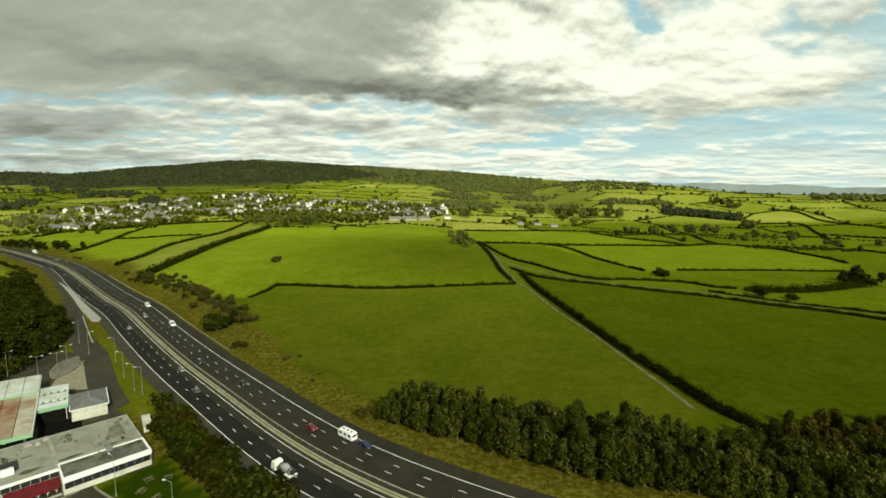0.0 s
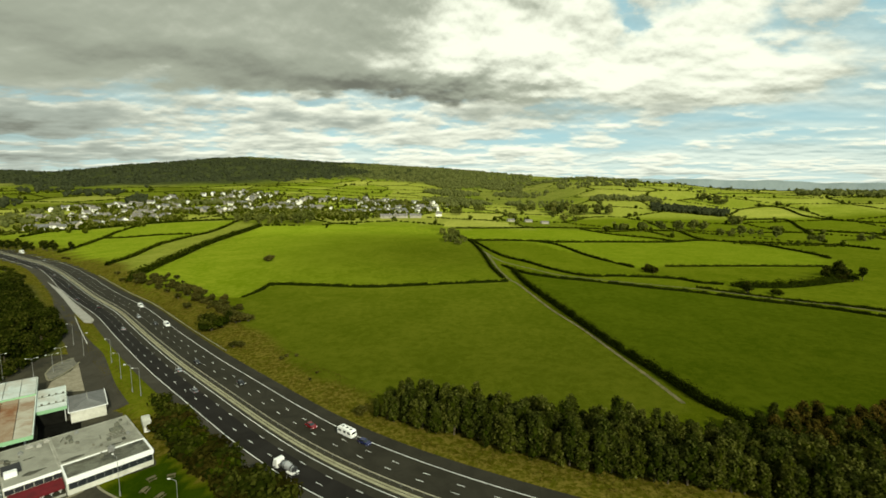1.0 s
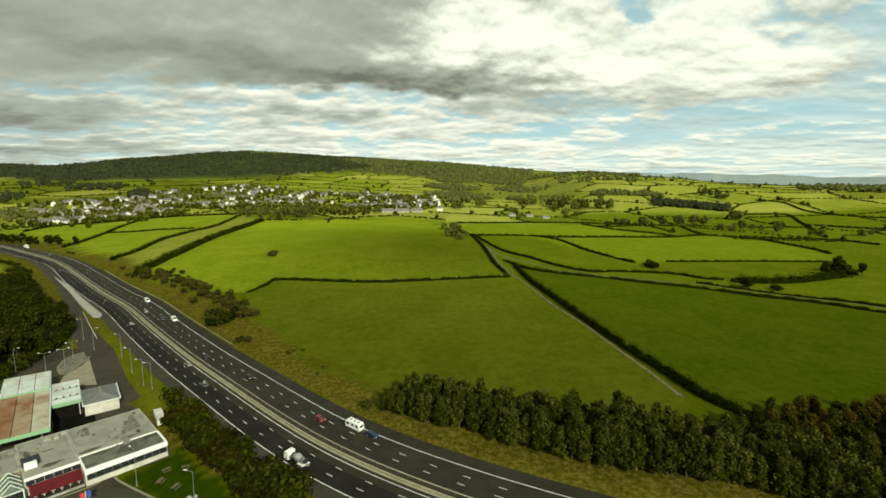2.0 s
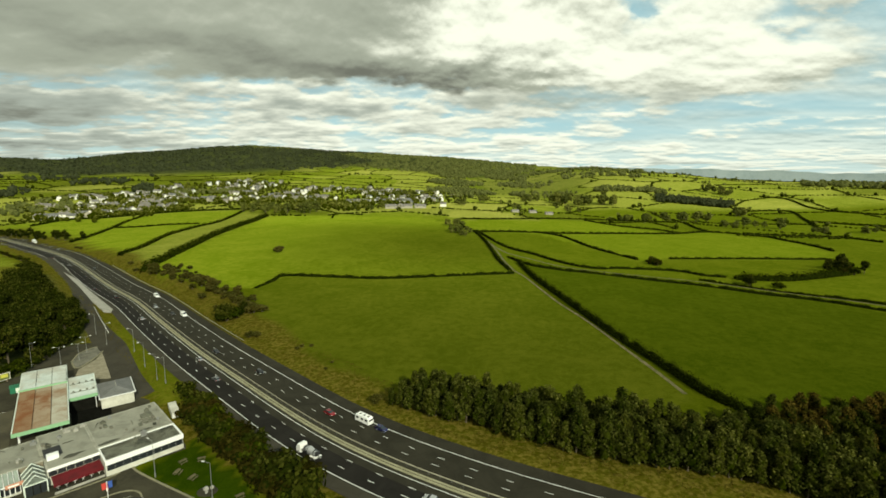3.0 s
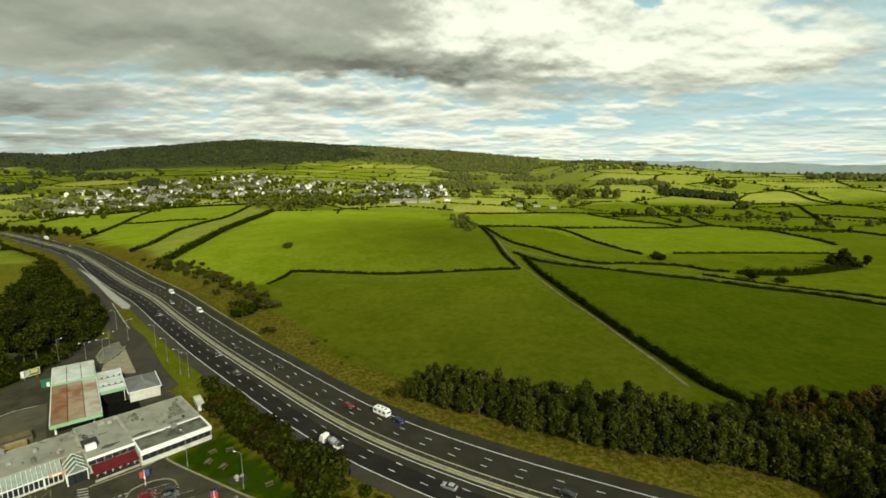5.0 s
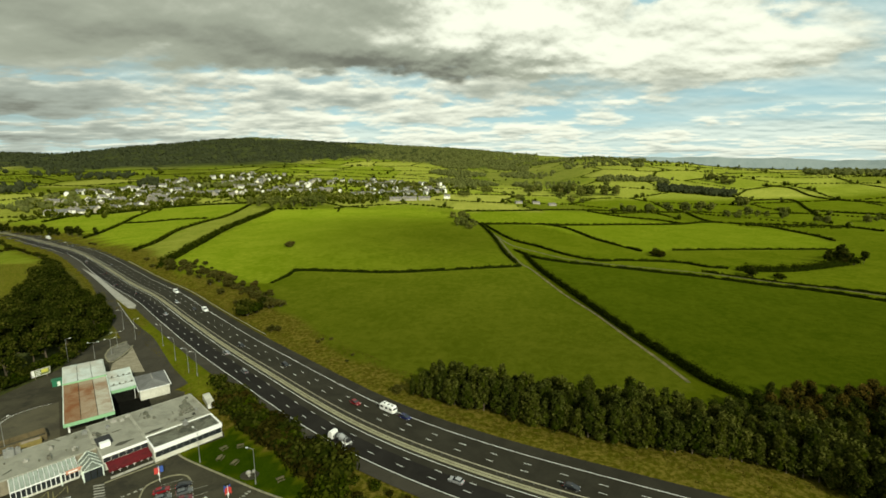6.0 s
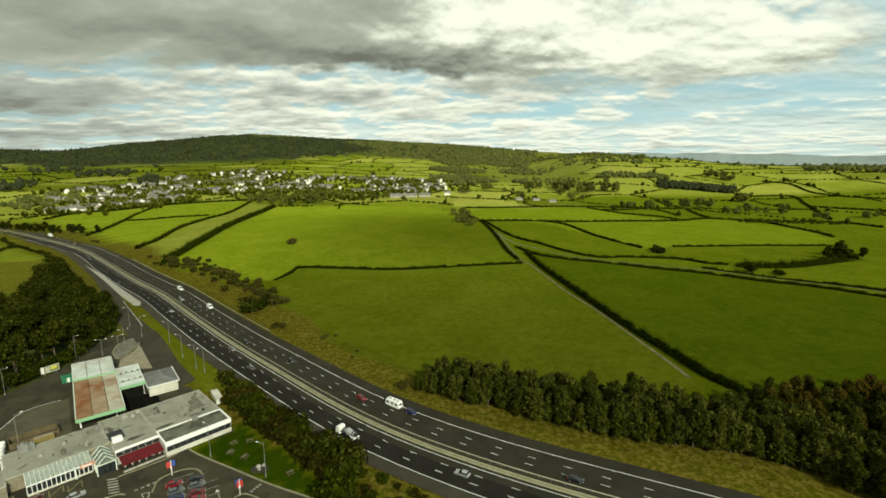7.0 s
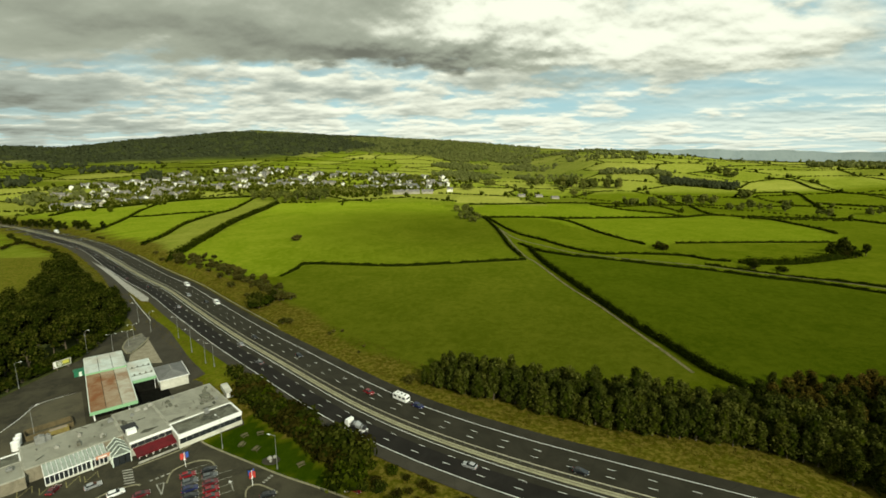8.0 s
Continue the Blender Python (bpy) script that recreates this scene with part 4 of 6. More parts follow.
# farm track and lane
ribbon("farm_track", spline(((16, 566), (32.4, 513), (39.7, 436), (41.3, 386), (41.1, 336), (43.5, 298), (46.7, 286), (53.5, 234), (60.5, 201), (65.0, 167), (67.6, 145), (68.8, 128)), 3.0),
       (-0.7, 0, 0.7), TRACK, 0.06, "stony farm track with pale wheel ruts", "track")
ribbon("farm_lane", spline(((41, 420), (44, 392), (50, 366), (64.3, 343), (80.2, 320), (101, 308), (132.4, 296.5), (163.8, 283), (196.4, 256.5), (217, 241.5), (229, 229), (258, 198)), 3.0),
       (-0.85, 0, 0.85), TRACK, 0.06, "grassy stone lane between two hedges", "track")

# ---------- trees ----------
BROWN = Stand([tree("turning_tree", 8.5 + i, 6.0, 1100, 0.6, LEAF_BROWN, 55 + i, "tall", "leafy tree turning brown at the wood's edge") for i in range(2)])
BELT = Stand([tree("alder", 8.2 + 1.0 * (i % 3), 4.8 + 0.5 * (i % 2), 950, 0.54, LEAF_BELT, 40 + i, "tall",
                   "slender leafy alder in a roadside tree belt", heart_mat=LEAF_HEDGE) for i in range(7)])
OAKS = Stand([tree("broadleaf_tree", 14.5 + 1.2 * (i % 3), 10.0 + i % 2, 920, 0.83, LEAF_WOOD, 60 + i, "round", "dark green broadleaf tree in a dense wood") for i in range(6)])
SCRUB = Stand([bush("scrub_bush", 3.2 + 0.5 * (i % 3), 5.0, 280, 0.66, (LEAF_SCRUB, LEAF_HEDGE, LEAF_WOOD)[i % 3], 80 + i, "tangled olive-brown scrub bush beside the road") for i in range(6)])
VERGE = Stand([bush("verge_bush", 3.0 + 0.5 * (i % 3), 4.8, 360, 0.5, LEAF_OLIVE, 180 + i, "loose olive-green blackthorn bush on the verge") for i in range(4)])
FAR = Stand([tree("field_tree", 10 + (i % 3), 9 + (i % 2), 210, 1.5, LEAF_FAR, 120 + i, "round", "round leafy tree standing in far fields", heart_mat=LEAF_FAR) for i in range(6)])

# the belt along the motorway
FRONT = spline(((-24, 126), (-10.8, 117.5), (2.5, 112), (16.9, 103.5), (37.3, 95), (55.7, 89.5), (66, 85), (75, 77), (82, 70), (100, 58)), 1.0)
r = np.random.default_rng(3)
k = 0
for row in range(5):
    for i in range(2 + row, len(FRONT) - 2, 3):
        x, y = FRONT[i] + r.uniform(-0.9, 0.9, 2)
        x, y = x + row * 1.3, y + row * 3.1
        if inside(NEAR_FIELD, x, y - 1.0) and row > 3:
            continue
        small = 0.62 + 0.38 * min(1, (i - 2) / 12)
        BELT.plant(int(r.integers(0, 7)), at(x, y, r.uniform(0, 360), r.uniform(0.92, 1.22) * small), "roadside tree belt")
# mixed trees where the belt widens
spots = []
for _ in range(3000):
    x, y = r.uniform(72, 150), r.uniform(30, 119)
    if y < 152 - 1.08 * x or y > 115 + 0.02 * x - max(0.0, 82 - x) * 0.9 or min((math.hypot(x - a, y - b) for a, b in spots), default=9) < 3.1 or len(spots) > 230:
        continue
    spots.append((x, y))
    kind = BROWN if r.random() < (0.75 if y > 98 else 0.15) else BELT if r.random() < 0.55 else OAKS
    kind.plant(int(r.integers(0, 7)), at(x, y, r.uniform(0, 360), r.uniform(0.70, 0.95) if kind is not OAKS else r.uniform(0.46, 0.60)), "roadside tree belt")

# the wood beside the slip road
n = 0
for _ in range(6000):
    x, y = r.uniform(-325, -155), r.uniform(80, 325)
    if n >= 215 or not inside(WOOD, x, y):
        continue
    e = edge_distance(WOOD, x, y)
    if e < 1.2 or math.hypot(x + 155, y - 143) < 5:
        continue
    OAKS.plant(int(r.integers(0, 6)), at(x, y, r.uniform(0, 360), r.uniform(0.78, 1.08) * (0.68 if e < 3.5 else 1.0)), "wood by the slip road")
    n += 1

# undergrowth along the wood's edge
for i in range(len(WOOD)):
    a, b = np.array(WOOD[i], float), np.array(WOOD[(i + 1) % len(WOOD)], float)
    if max(a[0], b[0]) < -206:
        continue
    m = int(np.linalg.norm(b - a) / 3.5)
    for j in range(m):
        x, y = a + (b - a) * (j + r.random()) / m + (r.uniform(-2.5, 0.2), r.uniform(-0.8, 0.8))
        if not inside(TARMAC, x, y) and math.hypot(x + 154, y - 143) > 4.5:
            SCRUB.plant((2, 5, 1)[int(r.integers(0, 3))], at(x, y, r.uniform(0, 360), r.uniform(0.8, 1.5)), "wood by the slip road", "dark leafy undergrowth bush at the wood's edge")
# scrub between services and motorway: a dense strip beside the lawn, thin further on
n, stood = 0, []
for _ in range(9000):
    x, y = r.uniform(-87, -6), r.uniform(52, 160)
    if n >= 235 or math.hypot(x + 86.6, y - 122) < 6.5 or inside(LAWN, x, y) or inside(TARMAC, x, y):
        continue
    d, s, _z = road_near(x, y)
    if s[0] > 0 or d[0] < 17.4 or d[0] > 40 or math.hypot(x + 79, y - 102) < 10 or edge_distance(LAWN, x, y) < 0.8 or edge_distance(TARMAC, x, y) < 2.0:
        continue
    dense = x < -37
    if not dense and r.random() < 0.88 or min((math.hypot(x - a, y - b) for a, b in stood), default=9) < 2.0:
        continue
    stood.append((x, y))
    SCRUB.plant((0, 3, 0, 1, 3, 2)[int(r.integers(0, 6))], at(x, y, r.uniform(0, 360), r.uniform(1.2, 1.9) if dense else r.uniform(0.4, 0.8)), "scrub beside the services")
    n += 1
# bushes on the field side of the motorway
for x, y, s, n, sp in ((-107, 206, 1.9, 5, 4), (-97, 214, 1.35, 6, 5),
                       (-87, 184, 0.8, 2, 2), (-45, 134, 0.5, 3, 2), (-62, 166, 0.4, 3, 4), (-205, 302, 0.9, 6, 8), (-240, 325, 0.8, 5, 9), (-50, 152, 0.35, 3, 5), (-120, 220, 0.6, 4, 6),
                       (-30, 128, 0.7, 4, 4), (-340, 420, 0.9, 6, 9), (-133, 350, 1.4, 3, 2), (160, 345, 1.3, 7, 6), (284, 318, 1.9, 7, 8), (300, 335, 1.9, 6, 8), (188, 278, 1.6, 2, 2), (205, 268, 1.0, 3, 5)):
    for _ in range(n):
        a, b = x + r.normal(0, sp * 0.55), y + r.normal(0, sp * 0.55)
        d, sgn, _z = road_near(a, b)
        if d[0] < 19:
            continue
        (VERGE if x < -20 and s < 1.8 else SCRUB).plant(int(r.integers(0, 6)), at(a, b, r.uniform(0, 360), s * r.uniform(0.75, 1.15)), "bushes on the verge")
for x, y, s in ((284, 318, 0.8), (293, 330, 0.88), (276, 322, 0.66), (300, 318, 0.62), (188, 277, 0.46), (-108, 206, 0.50), (-102, 211, 0.42), (-112, 209, 0.40)):
    OAKS.plant(int(r.integers(0, 6)), at(x, y, r.uniform(0, 360), s), "field copse", "dark round tree among bushes at a field's edge")
for x, y in spline(((-214, 311), (-190, 297), (-168, 281), (-148, 268), (-133, 251), (-118, 235), (-106, 218)), 3.2):
    for _ in range(3):
        a, b = x + r.normal(0, 4.0), y + r.normal(0, 4.0)
        if road_near(a, b)[0][0] > 20:
            VERGE.plant(int(r.integers(0, 4)), at(a, b, r.uniform(0, 360), r.uniform(0.45, 1.1)), "bushes on the verge")
# trees along the motorway's far bend
for i in range(64):
    t = i / 64
    x, y = -372 - 330 * t + r.normal(0, 3), 458 + 140 * t + r.normal(0, 3)
    OAKS.plant(i, at(x, y, r.uniform(0, 360), r.uniform(0.52, 0.70)), "trees along the far motorway", "dark round tree beside the far motorway bend")
# ragged bushes along the field's edge beyond the wood
for x, y in spline(((-430, 425), (-388, 392), (-347, 364), (-314, 337), (-290, 318)), 5.5):
    SCRUB.plant(int(r.integers(0, 6)), at(x + r.normal(0, 1.5), y + r.normal(0, 1.5), r.uniform(0, 360), r.uniform(0.6, 1.15)), "bushes beside the far slip road")
for x, y in spline(((-386, 390), (-384, 374), (-376, 358)), 6.0):
    SCRUB.plant(int(r.integers(0, 6)), at(x, y, r.uniform(0, 360), r.uniform(0.6, 1.0)), "bushes beside the far slip road")
# clumps and single trees in the parkland: place, count, spread, size
CLUMPS = ((13, 486, 7, 9, 0.7), (16, 506, 6, 9, 0.75), (22, 470, 4, 6, 0.6), (14, 560, 9, 10, 0.8), (280, 1056, 16, 26, 1.25), (318, 1000, 12, 20, 1.3), (345, 980, 3, 6, 1.2), (364, 969, 4, 6, 1.3), (189, 1057, 5, 10, 1.2), (225, 1100, 4, 9, 1.0),
          (99, 1010, 5, 12, 1.0), (38, 916, 6, 9, 0.9), (366, 750, 3, 8, 1.05), (408, 758, 3, 8, 0.95), (439, 763, 4, 9, 1.0), (548, 843, 7, 12, 1.1), (481, 698, 4, 9, 0.85), (513, 681, 4, 7, 0.9), (681, 1117, 12, 22, 1.1),
          (302, 732, 5, 18, 0.8), (137, 834, 3, 10, 0.8), (441, 691, 4, 12, 0.8), (-252, 707, 7, 15, 0.9), (-208, 707, 8, 16, 1.0), (-300, 750, 12, 30, 0.8), (-60, 1115, 9, 30, 1.0),
          (530, 630, 5, 14, 0.9), (600, 640, 6, 20, 1.0), (230, 880, 4, 40, 0.9), (-120, 770, 6, 30, 0.7))
for x, y, n, sp, s in CLUMPS:
    for i in range(n):
        a, b = x + r.normal(0, sp * 0.6), y + r.normal(0, sp * 0.6)
        FAR.plant(int(r.integers(0, 6)), at(a, b, r.uniform(0, 360), (1.55 if y > 640 else 1.0) * s * r.uniform(0.7, 1.15)), "parkland trees")


def far_foliage(name, spots, size, per, leaf, seed, label, mats, wide=0.42):
    """Woods and hedgerows too far off to count: clumps of leaves on lumpy hearts, in one mesh."""
    rr = np.random.default_rng(seed)
    vs, fs, idx, base = [], [], [], 0
    bm = bmesh.new()
    bmesh.ops.create_icosphere(bm, subdivisions=1, radius=1.0)
    iv, jf = np.array([v.co[:] for v in bm.verts]), np.array([[v.index for v in f.verts] for f in bm.faces])
    bm.free()
    for x, y, z, s in spots:
        h = size * s
        c = np.array((x, y, z + h * 0.42))
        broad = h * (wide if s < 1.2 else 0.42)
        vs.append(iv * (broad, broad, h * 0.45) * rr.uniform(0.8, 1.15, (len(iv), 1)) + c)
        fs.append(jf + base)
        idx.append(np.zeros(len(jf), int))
        base += len(iv)
        d = rr.normal(0, 1, (per, 3))
        d[:, 2] = np.abs(d[:, 2])
        d /= np.linalg.norm(d, axis=1)[:, None]
        v, f = leaf_quads(c + d * h * rr.uniform(0.4, 0.58, (per, 1)), d, leaf * s, int(rr.integers(1 << 30)))
        vs.append(v)
        fs.append(f + base)
        idx.append(np.ones(len(f), int))
        base += len(v)
    ob = mesh_object(name, np.concatenate(vs), np.concatenate(fs), mats, index=np.concatenate(idx))
    return tagged(ob, label, "woodland", kind="stuff")


def build_far():
    rr = np.random.default_rng(17)
    # hedgerows along the borders of the far fields
    step = 4.0
    gx, gy = np.meshgrid(np.arange(-1500, 1500, step), np.arange(560, 2150, step))
    who = cell_of(gx.ravel(), gy.ravel()).reshape(gx.shape)
    edge = np.zeros(who.shape, bool)
    edge[:, :-1] |= who[:, :-1] != who[:, 1:]
    edge[:-1] |= who[:-1] != who[1:]
    x, y = gx[edge], gy[edge]
    keep = (np.abs(np.degrees(np.arctan2(x + 10, y))) < 52) & (rr.random(len(x)) < 0.85)
    named = np.zeros(len(x), bool)
    for poly, *_ in NAMED_FIELDS:
        named |= inside(poly, x, y)
    keep &= ~named & ~((y < 640) & (x > -130) & (x < 330)) & (woodland(x, y) < 0.5)
    dist, _, _ = road_near(x, y)
    keep &= dist > 35
    x, y = x[keep] + rr.normal(0, 1.2, keep.sum()), y[keep] + rr.normal(0, 1.2, keep.sum())
    z = ground(x, y)
    spots = [(a, b, c, s) for a, b, c, s in zip(x, y, z, np.where(rr.random(len(x)) < 0.030, rr.uniform(2.2, 3.6, len(x)), rr.uniform(0.7, 1.05, len(x))))]
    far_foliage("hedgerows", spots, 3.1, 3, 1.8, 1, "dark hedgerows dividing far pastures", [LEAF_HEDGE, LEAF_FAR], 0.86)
    # woods on the hill and in the park
    spots, shaded_conifer = [], []
    for az0, az1, r0, r1, n, s0 in ((-46.5, 12, 1950, 3280, 8500, 1.75), (-1, 11, 1120, 2300, 2600, 1.0), (7, 17, 1180, 1650, 210, 0.9), (15, 24, 1500, 1950, 130, 1.0), (10, 24, 1900, 1990, 160, 1.0),
                                    (25.6, 33.0, 1122, 1190, 260, 0.9), (19, 27, 1230, 1300, 130, 0.8), (38.5, 46, 1600, 1760, 200, 1.0), (-47, -31, 1150, 1900, 900, 1.0), (-46, -38, 820, 1100, 150, 0.8), (-30, -22, 1080, 1150, 70, 0.8), (24, 36, 1500, 1900, 120, 0.7)):
        a = np.radians(rr.uniform(az0, az1, n))
        q = np.sqrt(rr.uniform(r0 * r0, r1 * r1, n))
        xx, yy = -10 + q * np.sin(a), q * np.cos(a)
        if r0 > 1900 and n > 1000:
            ok = woodland(xx, yy) > rr.uniform(0.05, 0.95, n)
            xx, yy = xx[ok], yy[ok]
        if az0 in (-1, 7, -47, -46, 24):      # broken up into groves
            ok = np.sin(xx / 37.0) + np.sin(yy / 51.0 + xx / 90.0) > (0.1 if az0 == -1 else 0.55)
            xx, yy = xx[ok], yy[ok]
        for p, q_, w in zip(xx, yy, ground(xx, yy)):
            deg = math.degrees(math.atan2(p + 10, q_))
            # cloud shade on the hill is put into darker leaves; the sunlit crest stays pale
            dark = r0 > 1900 and n > 1000 and deg < -9.5 + 2.0 * math.sin(q_ / 90.0) and not (-24 < deg < -16 and math.hypot(p, q_) > 2950 + 90 * math.sin(p / 70.0))
            (shaded_conifer if dark or r1 in (1190, 1900) and az0 != 24 else spots).append((p, q_, w - (9 if s0 > 1.5 else 0), s0 * rr.uniform(0.75, 1.25)))
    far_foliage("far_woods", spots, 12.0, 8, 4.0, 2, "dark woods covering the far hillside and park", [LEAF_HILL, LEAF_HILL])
    far_foliage("spruce_plantation", shaded_conifer, 12.0, 8, 4.0, 3, "far hill woods painted dark as cloud shade, and conifer plantations", [LEAF_SHADED_CONIFER, LEAF_SHADED_CONIFER])
    # fells on the skyline
    azs = np.radians(np.linspace(-60, 75, 220))
    vs, n = [], len(azs)
    for i, a in enumerate(azs):
        deg = math.degrees(a)
        el = 0.72 + 0.62 * math.exp(-((deg - 22) / 9) ** 2) + 0.35 * math.exp(-((deg - 34) / 8) ** 2) + 0.06 * math.sin(deg * 0.9) + 0.035 * math.sin(deg * 2.3)
        vs += [(4650 * math.sin(a), 4650 * math.cos(a), -120), (4800 * math.sin(a), 4800 * math.cos(a), 63 + 4800 * math.tan(math.radians(el)))]
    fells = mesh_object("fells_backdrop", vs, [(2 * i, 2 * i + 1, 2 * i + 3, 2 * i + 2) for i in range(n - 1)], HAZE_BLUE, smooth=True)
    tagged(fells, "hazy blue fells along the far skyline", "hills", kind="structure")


# distance haze is painted into this pale blue-grey
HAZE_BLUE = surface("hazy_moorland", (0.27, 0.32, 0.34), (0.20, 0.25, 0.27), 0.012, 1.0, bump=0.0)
build_far()


def verge_tufts():
    """Rank dry grass on the verges: upright sprays, in one mesh."""
    rr = np.random.default_rng(29)
    n = 26000
    i = rr.integers(20, 150, n)
    side = np.where(rr.random(n) < 0.82, 1.0, -1.0)
    nor = np.stack([MID_TAN[i, 1], -MID_TAN[i, 0]], 1)
    off = np.where(side > 0, 17.0 + 15.5 * rr.random(n) ** 1.1, -17.0 - 6 * rr.random(n))
    p = MID[i] + nor * off[:, None] + MID_TAN[i] * rr.uniform(-1.5, 1.5, n)[:, None]
    clump = np.sin(p[:, 0] * 0.45) + np.sin(p[:, 1] * 0.55 + p[:, 0] * 0.2) + rr.normal(0, 0.7, n)
    keep = (clump > -0.2) & ~inside(TARMAC, p[:, 0], p[:, 1]) & ~inside(LAWN, p[:, 0], p[:, 1])
    p = p[keep]
    z = ground(p[:, 0], p[:, 1])
    v, f = leaf_quads(np.stack([p[:, 0], p[:, 1], z + 0.16], 1), np.tile((0.0, 0.0, 0.5), (len(p), 1)), 0.34, 30)
    tagged(mesh_object("verge_grass", v, f, LEAF_STRAW), "rank dry yellowish grass on the motorway verges", "grass", kind="stuff")


LEAF_STRAW = leaf_material("dry_grass", (0.058, 0.050, 0.005), (0.100, 0.082, 0.014), (0.070, 0.058, 0.008))
verge_tufts()


# ---------- the services ----------
SV = pose(-76, 104, YARD_Z + 0.02, 0, 0, 45.6)      # x along the front towards the motorway, y to the back


def service_building():
    thing = empty("service_building", SV)
    tagged(thing, "long low white services building with grey flat roofs", "building")

    def block(x0, x1, y0, y1, h, felt, label="", wall_mat=None):
        wall = bmesh.new()
        box(wall, x0, y0, -0.4, x1, y1, h - 0.25)
        part("wall", wall, wall_mat or WHITE_WALL, thing)
        part("roof", boxed(x0 + 0.3, y0 + 0.3, h - 0.35, x1 - 0.3, y1 - 0.3, h - 0.12), felt, thing, label)
        rim = bmesh.new()
        for a, b, c, d in ((x0 - 0.08, x1 + 0.08, y0 - 0.08, y0 + 0.3), (x0 - 0.08, x1 + 0.08, y1 - 0.3, y1 + 0.08), (x0 - 0.08, x0 + 0.3, y0 + 0.3, y1 - 0.3), (x1 - 0.3, x1 + 0.08, y0 + 0.3, y1 - 0.3)):
            box(rim, a, c, h - 0.3, b, d, h + (0.06 if felt is FELT_DARK else -0.06))
        part("parapet", rim, WHITE_PAINT if felt is FELT_DARK else FELT_EDGE, thing)

    block(-14.8, 1.6, 0.0, 7.5, 3.7, FELT_DARK, "dark stained flat roof felt")
    block(-14.8, 1.6, 7.6, 24.2, 3.9, FELT)
    block(-24.5, -14.9, 5.0, 24.4, 3.9, FELT)
    block(-44.0, -24.6, 11.0, 23.5, 3.7, FELT, wall_mat=SHADED_BROWN)
    block(-57.0, -44.1, 9.0, 17.0, 3.2, FELT, wall_mat=SHADED_BROWN)
    block(-52.0, -44.1, 17.1, 23.0, 2.6, FELT_DARK)
    # ribbon window of the front wing: bands, piers and panes
    part("fascia", boxed(-14.8, -0.22, 2.65, 1.6, -0.09, 3.72), WHITE_PAINT, thing)
    part("lower_panel", boxed(-14.8, -0.22, -0.2, 1.6, -0.003, 1.15), WHITE_WALL, thing)
    x = -14.5
    while x < 0.6:
        part("window_pane", boxed(x, -0.06, 1.15, x + 1.54, -0.003, 2.65), GLASS, thing)
        part("mullion", boxed(x + 1.54, -0.09, 1.15, x + 1.60, -0.003, 2.65), STEEL, thing)
        x += 1.60
    for y0 in (0.6, 2.2):
        part("window_pane", boxed(1.602, y0, 1.3, 1.64, y0 + 1.3, 2.5), GLASS, thing)
    part("fascia", boxed(1.61, -0.1, 2.75, 1.75, 7.5, 3.74), WHITE_PAINT, thing)
    # set-back middle part with the awning
    part("fascia", boxed(-24.5, 4.75, 3.45, -14.9, 4.9, 4.1), WHITE_PAINT, thing)
    for i in range(6):
        part("window_pane", boxed(-24.3 + i * 1.58, 4.93, 2.2, -22.8 + i * 1.58, 4.997, 3.42), GLASS, thing)
    awning = part("awning", prism(((1.0, 1.75), (1.0, 1.87), (4.7, 2.27), (4.7, 2.15)), -24.0, -15.0), RED_CLOTH, thing, "deep red sloping canvas awning")
    part("valance", boxed(-24.0, 0.92, 1.4, -15.0, 0.99, 1.86), RED_CLOTH, awning)
    for i in range(5):
        part("post", tube(bmesh.new(), (-23.6 + i * 2.05, 1.2, 0), (-23.6 + i * 2.05, 1.2, 1.78), 0.05), DARK, awning)
    part("terrace_wall", boxed(-24.0, 0.2, 0, -15.0, 0.42, 0.55, bevel=0.03), CONCRETE, thing)
    for i in range(6):
        part("terrace_table", tube(tube(bmesh.new(), (-23.2 + i * 1.5, 2.4, 0), (-23.2 + i * 1.5, 2.4, 0.72), 0.06), (-23.2 + i * 1.5, 2.4, 0.72), (-23.2 + i * 1.5, 2.4, 0.78), 0.55, sides=10), WHITE_PAINT, thing)
    # gabled glass porch
    porch = empty("porch")
    porch.parent = thing
    porch["label"] = "mint-framed gabled glass entrance porch"
    for yy in (3.2, 5.2, 7.2, 9.2):
        f = bmesh.new()
        for xx in (-28.6, -24.8):
            box(f, xx - 0.1, yy - 0.1, 0, xx + 0.1, yy + 0.1, 2.7)
        tube(f, (-28.7, yy, 2.65), (-26.7, yy, 4.6), 0.10, sides=4)
        tube(f, (-24.7, yy, 2.65), (-26.7, yy, 4.6), 0.10, sides=4)
        box(f, -28.6, yy - 0.08, 2.55, -24.8, yy + 0.08, 2.75)
        part("frame", f, MINT, porch)
    for side in (-1, 1):
        for i in range(3):
            y0, y1 = 3.3 + 2 * i, 5.1 + 2 * i
            bm = bmesh.new()
            q = [bm.verts.new(c) for c in ((-26.7, y0, 4.55), (-26.7, y1, 4.55), (-26.7 + side * 1.95, y1, 2.68), (-26.7 + side * 1.95, y0, 2.68))]
            bm.faces.new(q)
            bmesh.ops.solidify(bm, geom=list(bm.faces), thickness=0.03)
            part("roof_pane", bm, PALE_GLASS, porch)
    for i in range(3):
        part("front_pane", boxed(-28.4 + i * 1.25, 3.18, 0.1, -27.3 + i * 1.25, 3.22, 2.5), GLASS, porch)
    gable = bmesh.new()
    gable.faces.new([gable.verts.new(c) for c in ((-28.3, 3.2, 2.76), (-25.1, 3.2, 2.76), (-26.7, 3.2, 4.35))])
    bmesh.ops.solidify(gable, geom=list(gable.faces), thickness=0.03)
